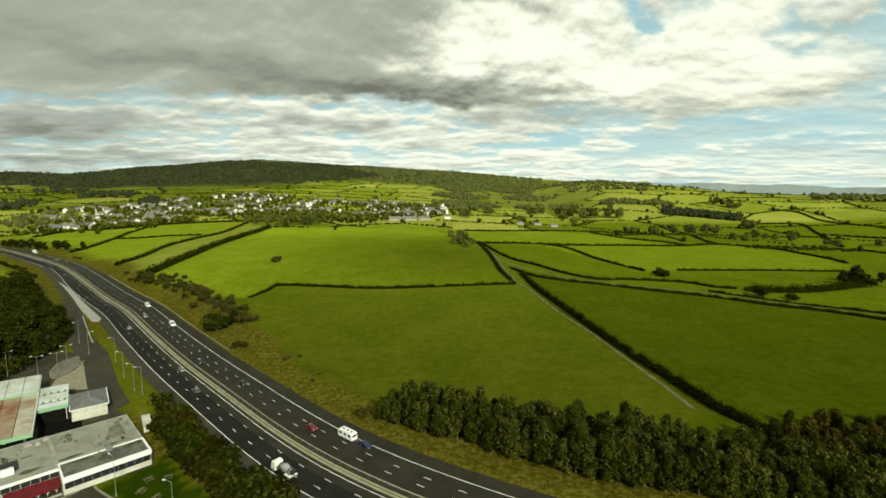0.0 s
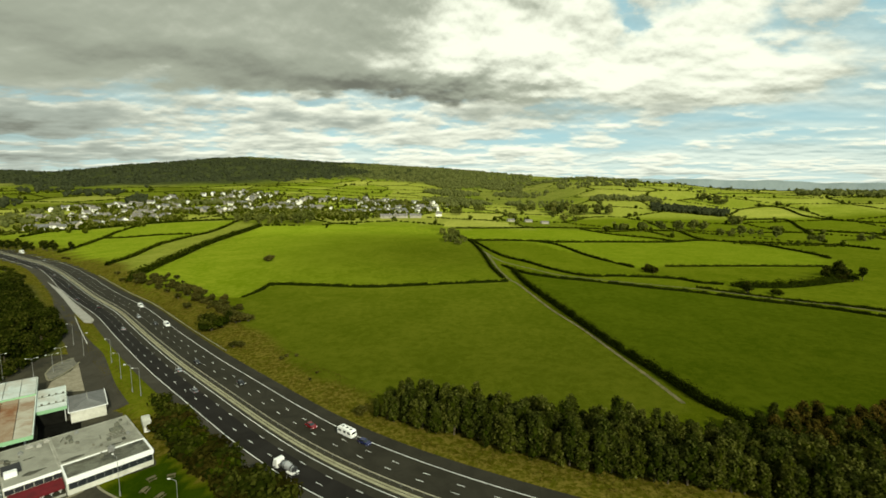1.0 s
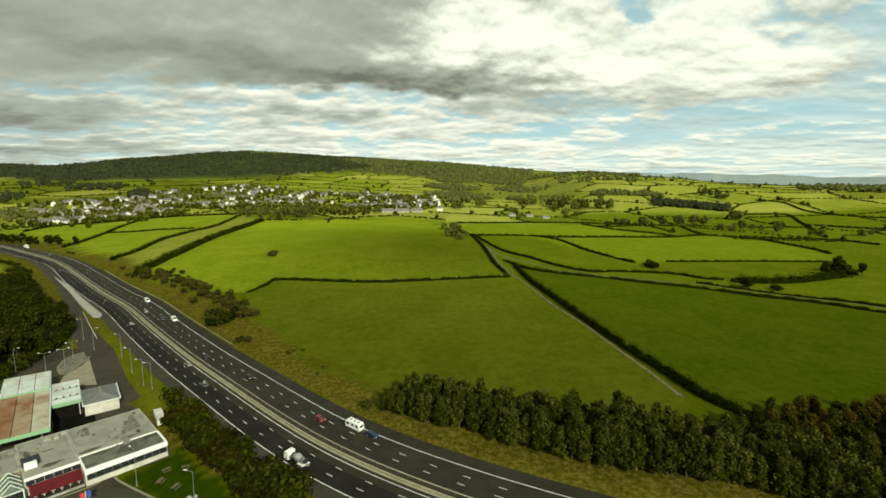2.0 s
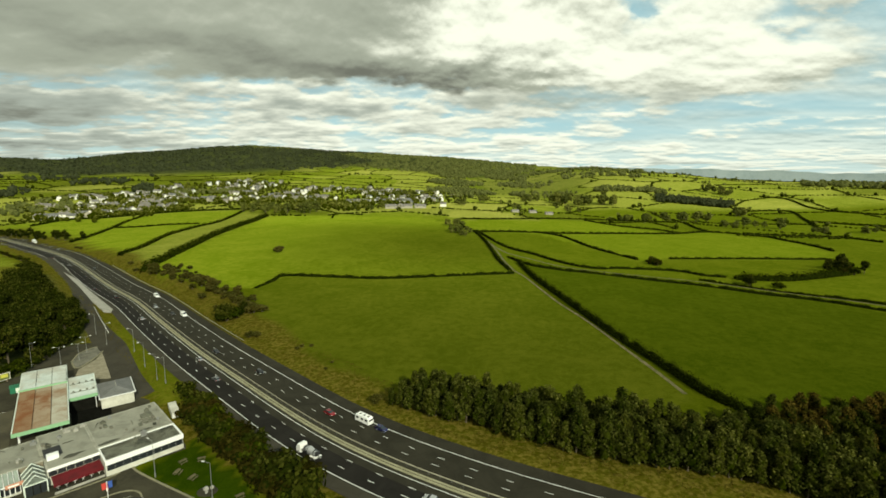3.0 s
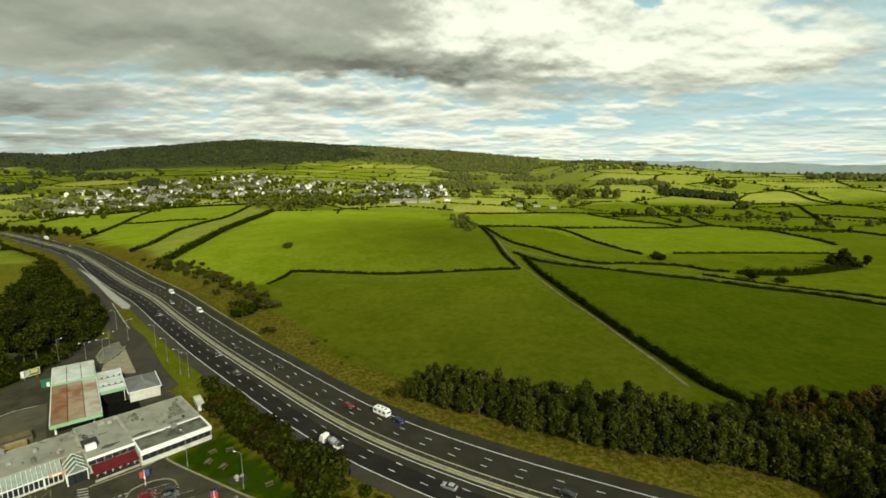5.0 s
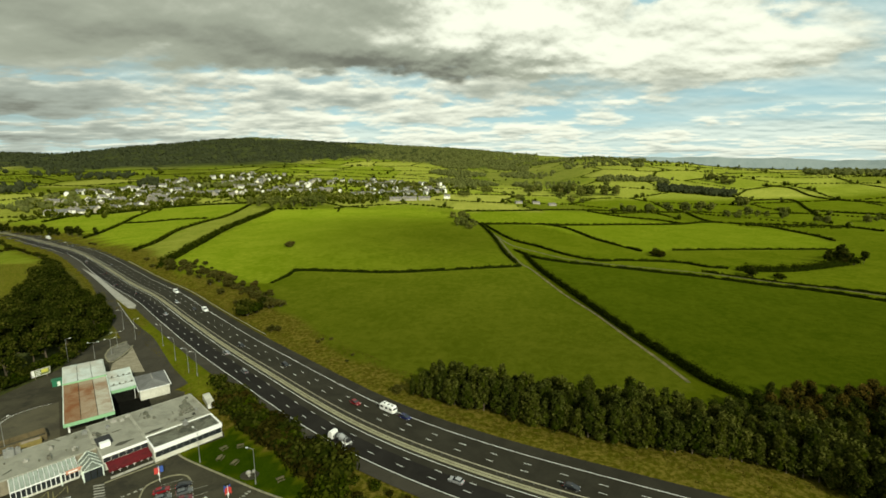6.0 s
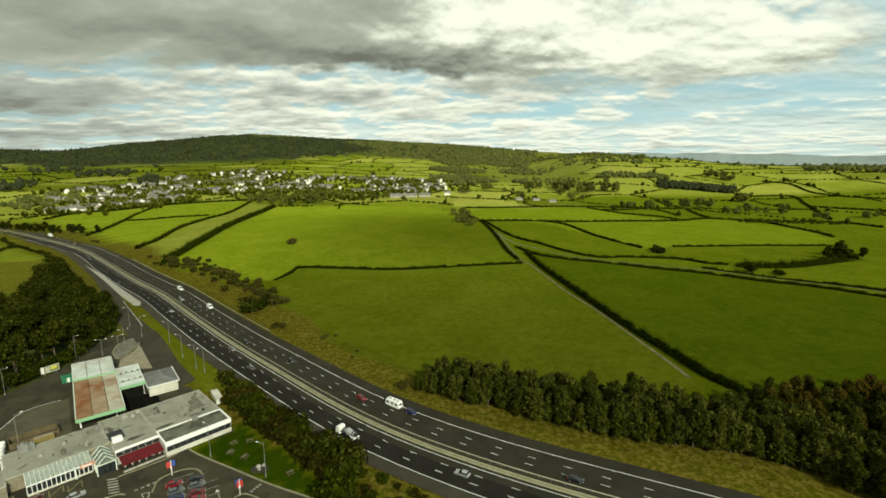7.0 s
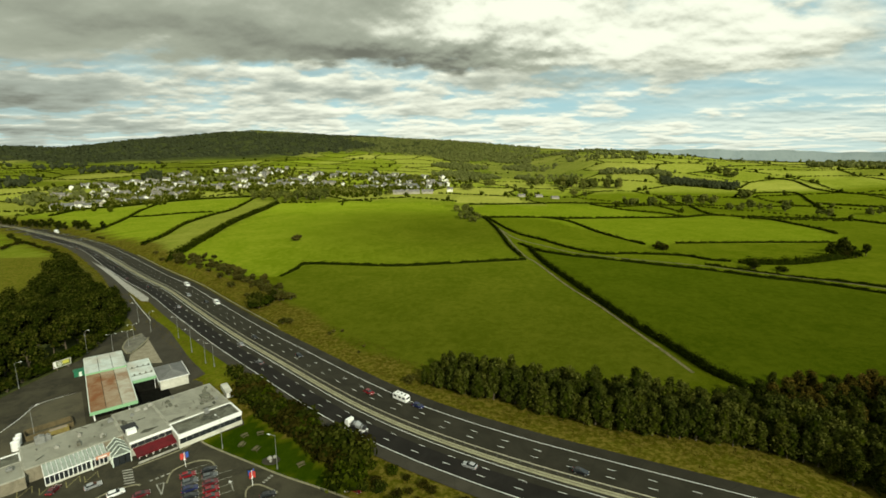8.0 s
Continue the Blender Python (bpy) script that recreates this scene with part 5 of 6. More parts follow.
    part("gable_pane", gable, PALE_GLASS, porch)
    # glazed lean-to
    lean = empty("conservatory")
    lean.parent = thing
    lean["label"] = "white-framed glazed lean-to with a sloping glass roof"
    part("plinth", boxed(-41.0, 6.3, 0, -29.0, 6.5, 0.5), WHITE_WALL, lean)
    for i in range(15):
        x = -41.0 + i * 0.857
        f = bmesh.new()
        box(f, x - 0.06, 6.26, 0.3, x + 0.06, 6.46, 2.5)
        tube(f, (x, 6.35, 2.45), (x, 11.0, 3.45), 0.06, sides=4)
        part("frame", f, WHITE_PAINT, lean)
        if i < 14:
            part("front_pane", boxed(x + 0.1, 6.36, 0.5, x + 0.757, 6.40, 2.35), GLASS, lean)
            part("roof_pane", prism(((6.4, 2.44), (6.4, 2.48), (10.95, 3.44), (10.95, 3.40)), x + 0.1, x + 0.757), PALE_GLASS, lean)
    part("frame", boxed(-41.1, 6.24, 2.35, -28.9, 6.48, 2.55), WHITE_PAINT, lean)
    part("shop_sign", boxed(-31.4, 5.7, 2.2, -28.4, 5.85, 3.1, bevel=0.02), ORANGE, thing, "orange and white sign panel over the entrance")
    part("sign_stripe", boxed(-31.0, 5.66, 2.45, -29.2, 5.69, 2.8), WHITE_PAINT, thing)
    part("sign_frame", boxed(-32.4, 5.6, 0, -32.2, 5.8, 3.3), MINT, thing)
    # roof clutter
    rr = np.random.default_rng(5)
    for x, y, w, h in ((-2, 19, 1.0, 0.8), (-3.5, 16, 2.6, 0.5), (-6, 6, 1.2, 1.0), (-8, 4.6, 0.9, 0.7), (-16, 22, 1.2, 0.5), (-17.5, 20.5, 1.0, 0.6), (-19.5, 21.5, 1.5, 0.4), (-21, 19.5, 0.9, 0.5), (-12, 20, 1.2, 0.5), (-10, 22, 0.8, 0.5),
                       (-26, 20.5, 1.2, 0.6), (-33, 18, 0.8, 0.6), (-38, 16, 1.0, 0.3), (-29, 13.5, 1.2, 0.4), (-47, 13, 1.2, 0.3), (-41, 21.5, 2.0, 1.6), (-39, 22, 1.2, 1.2), (-1, 12, 0.7, 0.6)):
        bm = boxed(x, y, 3.55, x + w, y + w * 0.8, 3.75 + h, bevel=0.04)
        tube(bm, (x + w / 2, y + w * 0.4, 3.7 + h), (x + w / 2, y + w * 0.4, 4.1 + h), w * 0.22)
        part("roof_vent", bm, (STEEL, CONCRETE, FELT_DARK)[int(rr.integers(0, 3))], thing)
    for i in range(34):
        x, y = rr.uniform(-42, 0.5), rr.uniform(8.6, 22.8)
        x, y = (x, max(y, 13.0)) if x < -24 else (x, y)
        w = rr.uniform(0.25, 0.75)
        if i % 3:
            part("roof_vent", boxed(x, y, 3.5, x + w, y + w * rr.uniform(0.6, 2.0), 3.85 + w * 0.6, bevel=0.03), (STEEL, FELT_DARK, PAVING)[i % 3], thing)
        else:
            a = rr.uniform(0, 3.1)
            part("pipe", tube(bmesh.new(), (x, y, 3.92), (x + 2.2 * math.cos(a), min(23.0, y + 2.2 * abs(math.sin(a))), 3.92), 0.09, sides=6), FELT_DARK, thing)
    # ponding stains on the felt
    for x, y, sx, sy, z in ((-12.5, 8.9, 2.6, 0.8, 3.784), (-19.5, 8.5, 2.4, 1.0, 3.784), (-4.0, 9.2, 2.0, 0.5, 3.784), (-11.0, 6.2, 3.2, 0.7, 3.586), (-5.0, 5.6, 1.8, 0.9, 3.586), (-23.0, 17.0, 0.8, 2.2, 3.784)):
        bm = bmesh.new()
        bm.faces.new([bm.verts.new((x + sx * math.cos(q * 0.4488) * rr.uniform(0.6, 1.1), y + sy * math.sin(q * 0.4488) * rr.uniform(0.6, 1.1), z)) for q in range(14)])
        part("roof_stain", bm, GRIME, thing, "dark ponding stain")
    # dark slab added in place of the tank's shadow on the felt
    part("tank_shadow", boxed(-24.3, 11.0, 3.74, -21.0, 15.5, 4.05), DARK, thing, "dark roof slab painted as the tank's shadow")
    part("tank", boxed(-24.0, 9.3, 3.7, -21.8, 10.8, 4.9, bevel=0.05), WHITE_PAINT, thing)
    for i in range(7):
        part("pipe", tube(bmesh.new(), (-3.5 + 0.4 * i, 12.0, 4.0), (-4.5 + 0.4 * i, 15.5, 4.0 + 0.1 * (i % 2)), 0.07), FELT_DARK, thing)


# black used where the side canopy's shade is painted
SHADE_BLACK = surface("shade_black_paint", (0.010, 0.010, 0.008), (0.005, 0.005, 0.004), 1.0, 1.0, spec=0.0)
PALE_GLASS = surface("sky_lit_glass", (0.32, 0.36, 0.31), (0.20, 0.235, 0.20), 1.0, 0.15, bump=0.0, spec=0.6)
service_building()


def fuel_canopy():
    m = pose(-107.6, 110.6, YARD_Z, 0, 0, 38.5)
    thing = empty("fuel_canopy", m)
    tagged(thing, "filling station canopy with rusted roof and pale green fascia", "canopy")
    w, l, h = 11.4, 45.0, 5.0
    for i, x in enumerate((-w + 0.2, -w + 3.95, -w + 7.7)):
        part("roof_panel", boxed(x, -1.5, h - 0.25, x + (3.6 if i < 2 else 3.4), 28.0, h + 0.02 + 0.02 * i), (RUST_HEAVY, RUST, RUST_PALE)[i], thing, ("deeply rusted ribbed roof sheet", "rust-stained ribbed roof sheet", "pale roof sheet with brown streaks")[i])
        for j in range(6):
            part("roof_rib", boxed(x + 0.4 + j * 0.62, -1.4, h + 0.04, x + 0.45 + j * 0.62, 27.9, h + 0.09), (RUST_HEAVY, RUST, RUST_PALE)[i], thing)
        part("roof_panel", boxed(x, 28.3, h + 0.10, x + (3.6 if i < 2 else 3.4), l - 0.2, h + 0.42), SHEET, thing, "pale grey-green ribbed roof sheet")
        for j in range(6):
            part("roof_rib", boxed(x + 0.4 + j * 0.62, 28.4, h + 0.42, x + 0.46 + j * 0.62, l - 0.3, h + 0.47), SHEET, thing)
    for a, b, c, d in ((-w, 0, -1.7, -1.5), (-w, 0, l - 0.2, l), (-w, -w + 0.2, -1.5, l - 0.2), (-0.2, 0, -1.5, l - 0.2)):
        part("fascia", boxed(a, c, h - 0.75, b, d, h + 0.22), GREEN_TRIM if c == -1.7 else MINT, thing, "pale green fascia board" if c == -1.7 else "")
    part("fascia", boxed(-w, 28.0, h - 0.2, 0, 28.3, h + 0.5), GREEN_TRIM, thing)
    for x in (-10.5, -2.0):
        for y in (4, 16, 28, 40):
            part("column", boxed(x - 0.2, y - 0.2, 0, x + 0.2, y + 0.2, h - 0.25), WHITE_PAINT, thing)
    for y in (8, 20, 34):
        part("pump", boxed(-6.7, y, 0, -5.9, y + 0.5, 1.7, bevel=0.05), WHITE_PAINT, thing)
    other = empty("side_canopy", m)
    tagged(other, "smaller pale sheet-roofed canopy joined to the filling station", "canopy")
    part("roof_panel", boxed(0.05, 15.0, 4.2, 6.6, 33.0, 4.55), SHEET, other)
    part("fascia", boxed(0.05, 14.8, 3.7, 6.8, 14.98, 4.65), GREEN_TRIM, other, "pale green fascia board")
    part("fascia", boxed(6.62, 15.0, 3.8, 6.8, 33.0, 4.65), MINT, other)
    for y in (19, 26):
        part("gutter", boxed(0.4, y, 4.55, 6.4, y + 0.3, 4.62), FELT_DARK, other)
        for x in (1.0, 2.6, 4.2, 5.8):
            part("roof_vent", boxed(x, y + 0.5, 4.55, x + 0.5, y + 1.0, 4.85, bevel=0.04), FELT_DARK, other)
    for x, y in ((6.2, 15.6), (6.2, 32), (0.6, 32)):
        part("column", boxed(x - 0.15, y - 0.15, 0, x + 0.15, y + 0.15, 4.2), WHITE_PAINT, other)
    # added black wall, panel and floor stand in for shade below the canopy
    part("shade_wall", boxed(0.3, 32.4, 0, 6.4, 32.6, 4.2), SHADE_BLACK, other)
    part("shutter", boxed(0.2, 15.3, 0, 6.2, 15.4, 4.2), SHADE_BLACK, other, "black panel painted as the shade under the canopy")
    part("shade_floor", boxed(0.2, 4.0, 0.0, 9.5, 15.2, 0.06), SHADE_BLACK, other, "black floor slab painted as building and canopy shade")
    shop = empty("kiosk", m)
    tagged(shop, "white rendered kiosk under a grey hipped slate roof", "building")
    x0, x1, y0, y1, e = 7.0, 16.0, 12.0, 25.5, 3.4
    part("wall", boxed(x0 + 0.4, y0 + 0.4, -0.3, x1 - 0.4, y1 - 0.4, e), WHITE_WALL, shop)
    bm = bmesh.new()
    c = [bm.verts.new(p) for p in ((x0, y0, e), (x1, y0, e), (x1, y1, e), (x0, y1, e))]
    t = [bm.verts.new(p) for p in (((x0 + x1) / 2, y0 + 4.4, e + 1.6), ((x0 + x1) / 2, y1 - 4.4, e + 1.6))]
    for f in ((c[0], c[1], t[0]), (c[1], c[2], t[1], t[0]), (c[2], c[3], t[1]), (c[3], c[0], t[0], t[1]), c[::-1]):
        bm.faces.new(f)
    part("roof", bm, SLATE, shop, "grey slate hipped roof")
    part("ridge", tube(bmesh.new(), ((x0 + x1) / 2, y0 + 4.4, e + 1.62), ((x0 + x1) / 2, y1 - 4.4, e + 1.62), 0.12, sides=6), CONCRETE, shop)
    for a, b in (((x0, y0), (x1, y0)), ((x1, y0), (x1, y1)), ((x0, y0), (x0, y1))):
        part("gutter", tube(bmesh.new(), (*a, e), (*b, e), 0.13, sides=6), WHITE_PAINT, shop)
    part("door", boxed(x1 - 0.397, y0 + 2, 0, x1 - 0.33, y0 + 3, 2.05), GREEN_PAINT, shop)


fuel_canopy()


def hut():
    thing = empty("booth", pose(-144.6, 136.6, YARD_Z, 0, 0, 41) @ Matrix.Scale(0.8, 4))
    tagged(thing, "dark green metal booth beside the filling station", "booth")
    part("body", boxed(-2.2, -1.5, 0, 2.2, 1.5, 2.5, bevel=0.05), GREEN_PAINT, thing)
    part("roof", boxed(-2.4, -1.7, 2.5, 2.4, 1.7, 2.65, bevel=0.03), GREEN_PAINT, thing)
    part("door", boxed(-0.5, -1.54, 0.1, 0.5, -1.502, 2.1), MINT, thing)


hut()


def compound():
    """Fenced store behind the building, with a skip in it."""
    thing = empty("store_enclosure", pose(-125.5, 100.5, YARD_Z, 0, 0, 46))
    tagged(thing, "ochre boarded store enclosure behind the services", "enclosure")
    for a, b, c, d in ((-5, 5, -0.08, 0.08), (-5, 5, 4.4, 4.56), (-5.16, -5, 0, 4.5), (5, 5.16, 0, 4.5)):
        part("board_panel", boxed(a, c, 0, b, d, 1.5), OCHRE, thing)
    skip = empty("skip", pose(-123.8, 101.2, YARD_Z + 0.02, 0, 0, 46))
    tagged(skip, "dull yellow waste skip inside the enclosure", "skip")
    bm = prism(((-0.9, 0.1), (-1.0, 1.4), (1.0, 1.4), (0.9, 0.1)), -2.2, 2.2)
    part("tub", bm, OLD_YELLOW, skip)
    part("load", boxed(-2.0, -0.85, 1.2, 2.0, 0.85, 1.43, bevel=0.1), TIMBER, skip)
    for x, y, s in ((-130.5, 96, 0.75), (-128.7, 93.5, 0.9), (-132.0, 98.0, 0.6)):
        tank = empty("storage_tank", pose(x, y, YARD_Z, 0, 0, 20))
        tagged(tank, "white upright storage tank behind the building", "tank", group="storage tanks")
        bm = tube(bmesh.new(), (0, 0, 0), (0, 0, 2.6 * s), 1.1 * s, sides=18)
        part("shell", bm, WHITE_PAINT, tank)
        part("lid", tube(bmesh.new(), (0, 0, 2.6 * s), (0, 0, 2.9 * s), 1.1 * s, 0.3, sides=18), WHITE_PAINT, tank)


compound()


# ---------- vehicles ----------
def car(colour, label, estate=False):
    """A car, nose along +y."""
    thing = empty("car")
    tagged(thing, label, "car")
    l, w = 4.3, 1.74
    body = prism(((-2.15, 0.34), (-2.18, 0.62), (-2.05, 0.86), (-1.0, 0.95), (0.75, 0.93), (1.75, 0.80), (2.12, 0.62), (2.15, 0.34), (1.75, 0.24), (-1.75, 0.24)), -w / 2, w / 2)
    bmesh.ops.bevel(body, geom=[e for e in body.edges], offset=0.05, segments=1, affect="EDGES")
    part("body", body, colour, thing)
    back = -1.95 if estate else -1.72
    cab = prism(((back, 0.92), (back + 0.28, 1.36), (0.05, 1.40), (0.95, 0.92)), -w / 2 + 0.12, w / 2 - 0.12)
    for v in cab.verts:
        if v.co.z > 1.2:
            v.co.x *= 0.86
    part("window_band", cab, GLASS, thing)
    roof = prism(((back + 0.24, 1.33), (back + 0.30, 1.41), (0.0, 1.44), (0.12, 1.36)), -w / 2 + 0.2, w / 2 - 0.2)
    bmesh.ops.bevel(roof, geom=[e for e in roof.edges], offset=0.03, segments=1, affect="EDGES")
    part("roof", roof, colour, thing)
    for x in (-1, 1):
        for y in (-1.33, 1.33):
            wheel = part("wheel", tube(bmesh.new(), (x * (w / 2 - 0.19), y, 0.32), (x * (w / 2 + 0.01), y, 0.32), 0.32, sides=14), RUBBER, thing)
            part("rim", tube(bmesh.new(), (x * (w / 2 + 0.005), y, 0.32), (x * (w / 2 + 0.02), y, 0.32), 0.2, sides=10), ALLOY, wheel)
        part("headlight", boxed(x * 0.50, 2.05, 0.60, x * 0.82, 2.14, 0.72), LAMP_GLASS, thing)
        part("tail_light", boxed(x * 0.55, -2.16, 0.66, x * 0.84, -2.08, 0.82), TAIL_RED, thing)
        part("mirror", boxed(x * 0.87, 0.60, 0.92, x * 1.0, 0.72, 1.04), colour, thing)
    return thing


def van(label):
    thing = empty("van")
    tagged(thing, label, "van")
    w, l = 1.95, 2.6
    body = prism(((-l, 0.35), (-l, 2.15), (-l + 0.1, 2.3), (1.1, 2.3), (1.75, 1.35), (2.5, 1.12), (2.62, 0.6), (2.6, 0.35)), -w / 2, w / 2)
    bmesh.ops.bevel(body, geom=[e for e in body.edges], offset=0.07, segments=1, affect="EDGES")
    part("body", body, WHITE_PAINT, thing)
    part("windscreen", prism(((1.16, 2.22), (1.20, 2.26), (1.80, 1.40), (1.76, 1.36)), -w / 2 + 0.15, w / 2 - 0.15), GLASS, thing)
    for x in (-1, 1):
        part("side_window", boxed(x * (w / 2 - 0.01), 0.55, 1.4, x * (w / 2 + 0.012), 1.35, 2.0), GLASS, thing)
        for y in (-l + 0.95, 1.75):
            wheel = part("wheel", tube(bmesh.new(), (x * (w / 2 - 0.2), y, 0.35), (x * (w / 2 + 0.01), y, 0.35), 0.35, sides=14), RUBBER, thing)
            part("rim", tube(bmesh.new(), (x * (w / 2 + 0.005), y, 0.35), (x * (w / 2 + 0.02), y, 0.35), 0.2, sides=10), ALLOY, wheel)
        part("headlight", boxed(x * 0.55, 2.52, 0.85, x * 0.88, 2.60, 1.02), LAMP_GLASS, thing)
        part("tail_light", boxed(x * 0.82, -l - 0.02, 0.9, x * 0.94, -l + 0.03, 1.3), TAIL_RED, thing)
    return thing


def caravan():
    thing = empty("caravan")
    tagged(thing, "white touring caravan towed behind a blue car", "caravan")
    w = 2.2
    body = prism(((-3.2, 0.45), (-3.25, 1.4), (-3.05, 2.5), (-2.7, 2.62), (2.4, 2.62), (2.8, 2.4), (3.1, 1.4), (3.05, 0.45)), -w / 2, w / 2)
    bmesh.ops.bevel(body, geom=[e for e in body.edges], offset=0.07, segments=2, affect="EDGES")
    part("body", body, WHITE_PAINT, thing)
    for x in (-1, 1):
        for y0, y1 in ((-2.7, -1.5), (-0.5, 0.5), (1.3, 2.5)):
            part("window", boxed(x * (w / 2 - 0.01), y0, 1.4, x * (w / 2 + 0.015), y1, 2.1), GLASS, thing)
        wheel = part("wheel", tube(bmesh.new(), (x * (w / 2 - 0.2), -0.3, 0.32), (x * (w / 2 + 0.015), -0.3, 0.32), 0.32, sides=14), RUBBER, thing)
        part("rim", tube(bmesh.new(), (x * (w / 2 + 0.005), -0.3, 0.32), (x * (w / 2 + 0.025), -0.3, 0.32), 0.18, sides=10), ALLOY, wheel)
        part("tail_light", boxed(x * 0.75, -3.27, 0.8, x * 0.98, -3.19, 1.1), TAIL_RED, thing)
    part("front_window", boxed(-0.8, 2.95, 1.5, 0.8, 3.08, 2.1), GLASS, thing)
    for y in (-2.0, -0.2, 1.5):
        part("roof_hatch", boxed(-0.35, y, 2.6, 0.35, y + 0.6, 2.70, bevel=0.02), GLASS, thing)
    part("hitch", tube(tube(bmesh.new(), (-0.6, 3.0, 0.5), (0, 4.3, 0.48), 0.05), (0.6, 3.0, 0.5), (0, 4.3, 0.48), 0.05), STEEL, thing)
    return thing


def box_trailer():
    """Unhitched goods trailer on its legs."""
    thing = empty("box_trailer")
    tagged(thing, "white box trailer parked behind the services", "trailer")
    part("body", boxed(-1.2, -4.2, 0.95, 1.2, 4.2, 3.15, bevel=0.05), WHITE_WALL, thing)
    for s in (-1, 1):
        part("rear_door", boxed(s * 0.03, -4.25, 1.0, s * 1.15, -4.19, 3.05), LINE, thing)
        part("rail", boxed(s * 0.4, -4.1, 0.7, s * 0.55, 4.0, 0.95), DARK, thing)
        part("leg", boxed(s * 0.8, 2.6, 0, s * 0.95, 2.8, 0.95), STEEL, thing)
        for y in (-2.9, -1.8):
            wheel = part("wheel", tube(bmesh.new(), (s * 0.85, y, 0.48), (s * 1.18, y, 0.48), 0.48, sides=14), RUBBER, thing)
            part("rim", tube(bmesh.new(), (s * 1.17, y, 0.48), (s * 1.2, y, 0.48), 0.26, sides=10), ALLOY, wheel)
    part("cooling_unit", boxed(-0.8, 4.19, 1.7, 0.8, 4.6, 2.9, bevel=0.06), STEEL, thing)
    return thing


def lorry(label, tank):
    thing = empty("lorry")
    tagged(thing, label, "lorry")
    w = 2.45
    cab = prism(((2.2, 0.5), (2.2, 2.8), (3.6, 2.8), (4.1, 1.7), (4.15, 0.5)), -w / 2, w / 2)
    bmesh.ops.bevel(cab, geom=[e for e in cab.edges], offset=0.08, segments=1, affect="EDGES")
    part("cab", cab, WHITE_PAINT, thing)
    part("windscreen", prism(((3.66, 2.66), (3.70, 2.70), (4.14, 1.76), (4.10, 1.72)), -w / 2 + 0.15, w / 2 - 0.15), GLASS, thing)
    part("chassis", boxed(-0.5, -4.4, 0.55, 0.5, 2.2, 0.85), DARK, thing)
    if tank:
        part("drum", tube(tube(bmesh.new(), (0, -3.6, 1.75), (0, -0.6, 1.95), 0.75, 1.15, sides=16), (0, -0.6, 1.95), (0, 1.4, 1.65), 1.15, 0.7, sides=16), SILVER, thing, "grey steel mixer drum")
        part("hopper", boxed(-0.7, -4.3, 1.5, 0.7, -3.5, 2.6, bevel=0.1), DARK, thing)
        for y in (-2.9, -0.6, 0.9):
            part("drum_band", tube(bmesh.new(), (0, y - 0.14, 1.86), (0, y + 0.14, 1.86), 1.17 if y == -0.6 else 0.96, sides=16), DARK, thing)
        part("mudguard", boxed(-1.22, -4.3, 1.02, 1.22, -1.7, 1.12), WHITE_PAINT, thing)
        part("chute", tube(bmesh.new(), (0, -4.2, 1.5), (0.4, -4.9, 0.8), 0.2), STEEL, thing)
        part("water_tank", tube(bmesh.new(), (-1.0, 1.7, 1.5), (1.0, 1.7, 1.5), 0.35, sides=12), STEEL, thing)
    else:
        part("box_body", boxed(-w / 2, -4.6, 0.9, w / 2, 2.0, 3.5, bevel=0.06), WHITE_PAINT, thing)
    for x in (-1, 1):
        for y in (-3.6, -2.4, 3.1):
            wheel = part("wheel", tube(bmesh.new(), (x * (w / 2 - 0.35), y, 0.5), (x * (w / 2), y, 0.5), 0.5, sides=14), RUBBER, thing)
            part("rim", tube(bmesh.new(), (x * (w / 2 - 0.005), y, 0.5), (x * (w / 2 + 0.015), y, 0.5), 0.28, sides=10), ALLOY, wheel)
        part("headlight", boxed(x * 0.7, 4.1, 0.7, x * 1.1, 4.17, 0.9), LAMP_GLASS, thing)
    return thing


SILVER, WHITE_CAR = paint("silver_paint", (0.52, 0.53, 0.54), 0.25, 0.6, 0.5), paint("white_car_paint", (0.80, 0.80, 0.79), 0.25, 0.0, 0.5)
RED_CAR, MAROON = paint("red_car_paint", (0.17, 0.005, 0.010), 0.25, 0.0, 0.6), paint("maroon_car_paint", (0.10, 0.006, 0.012), 0.25, 0.0, 0.6)
NAVY, BLACK_CAR, GREY_CAR = paint("navy_car_paint", (0.012, 0.018, 0.085), 0.25, 0.2, 0.6), paint("black_car_paint", (0.010, 0.011, 0.013), 0.25, 0.0, 0.6), paint("grey_car_paint", (0.13, 0.14, 0.145), 0.28, 0.4, 0.5)
VEHICLES = {"silver": Stand([car(SILVER, "silver hatchback car on dark asphalt")]), "white": Stand([car(WHITE_CAR, "white estate car on grey asphalt", True)]),
            "red": Stand([car(RED_CAR, "bright red hatchback car on grey asphalt")]), "maroon": Stand([car(MAROON, "dark maroon saloon car parked in a bay")]),
            "navy": Stand([car(NAVY, "dark navy blue car on the motorway", True)]), "black": Stand([car(BLACK_CAR, "black car on worn asphalt")]),
            "grey": Stand([car(GREY_CAR, "dark grey hatchback car on asphalt", True)]), "van": Stand([van("white panel van on the motorway")]),
            "caravan": Stand([caravan()]), "mixer": Stand([lorry("white concrete mixer lorry on dark asphalt", True)]), "box": Stand([lorry("white box lorry on the motorway's far bend", False)])}


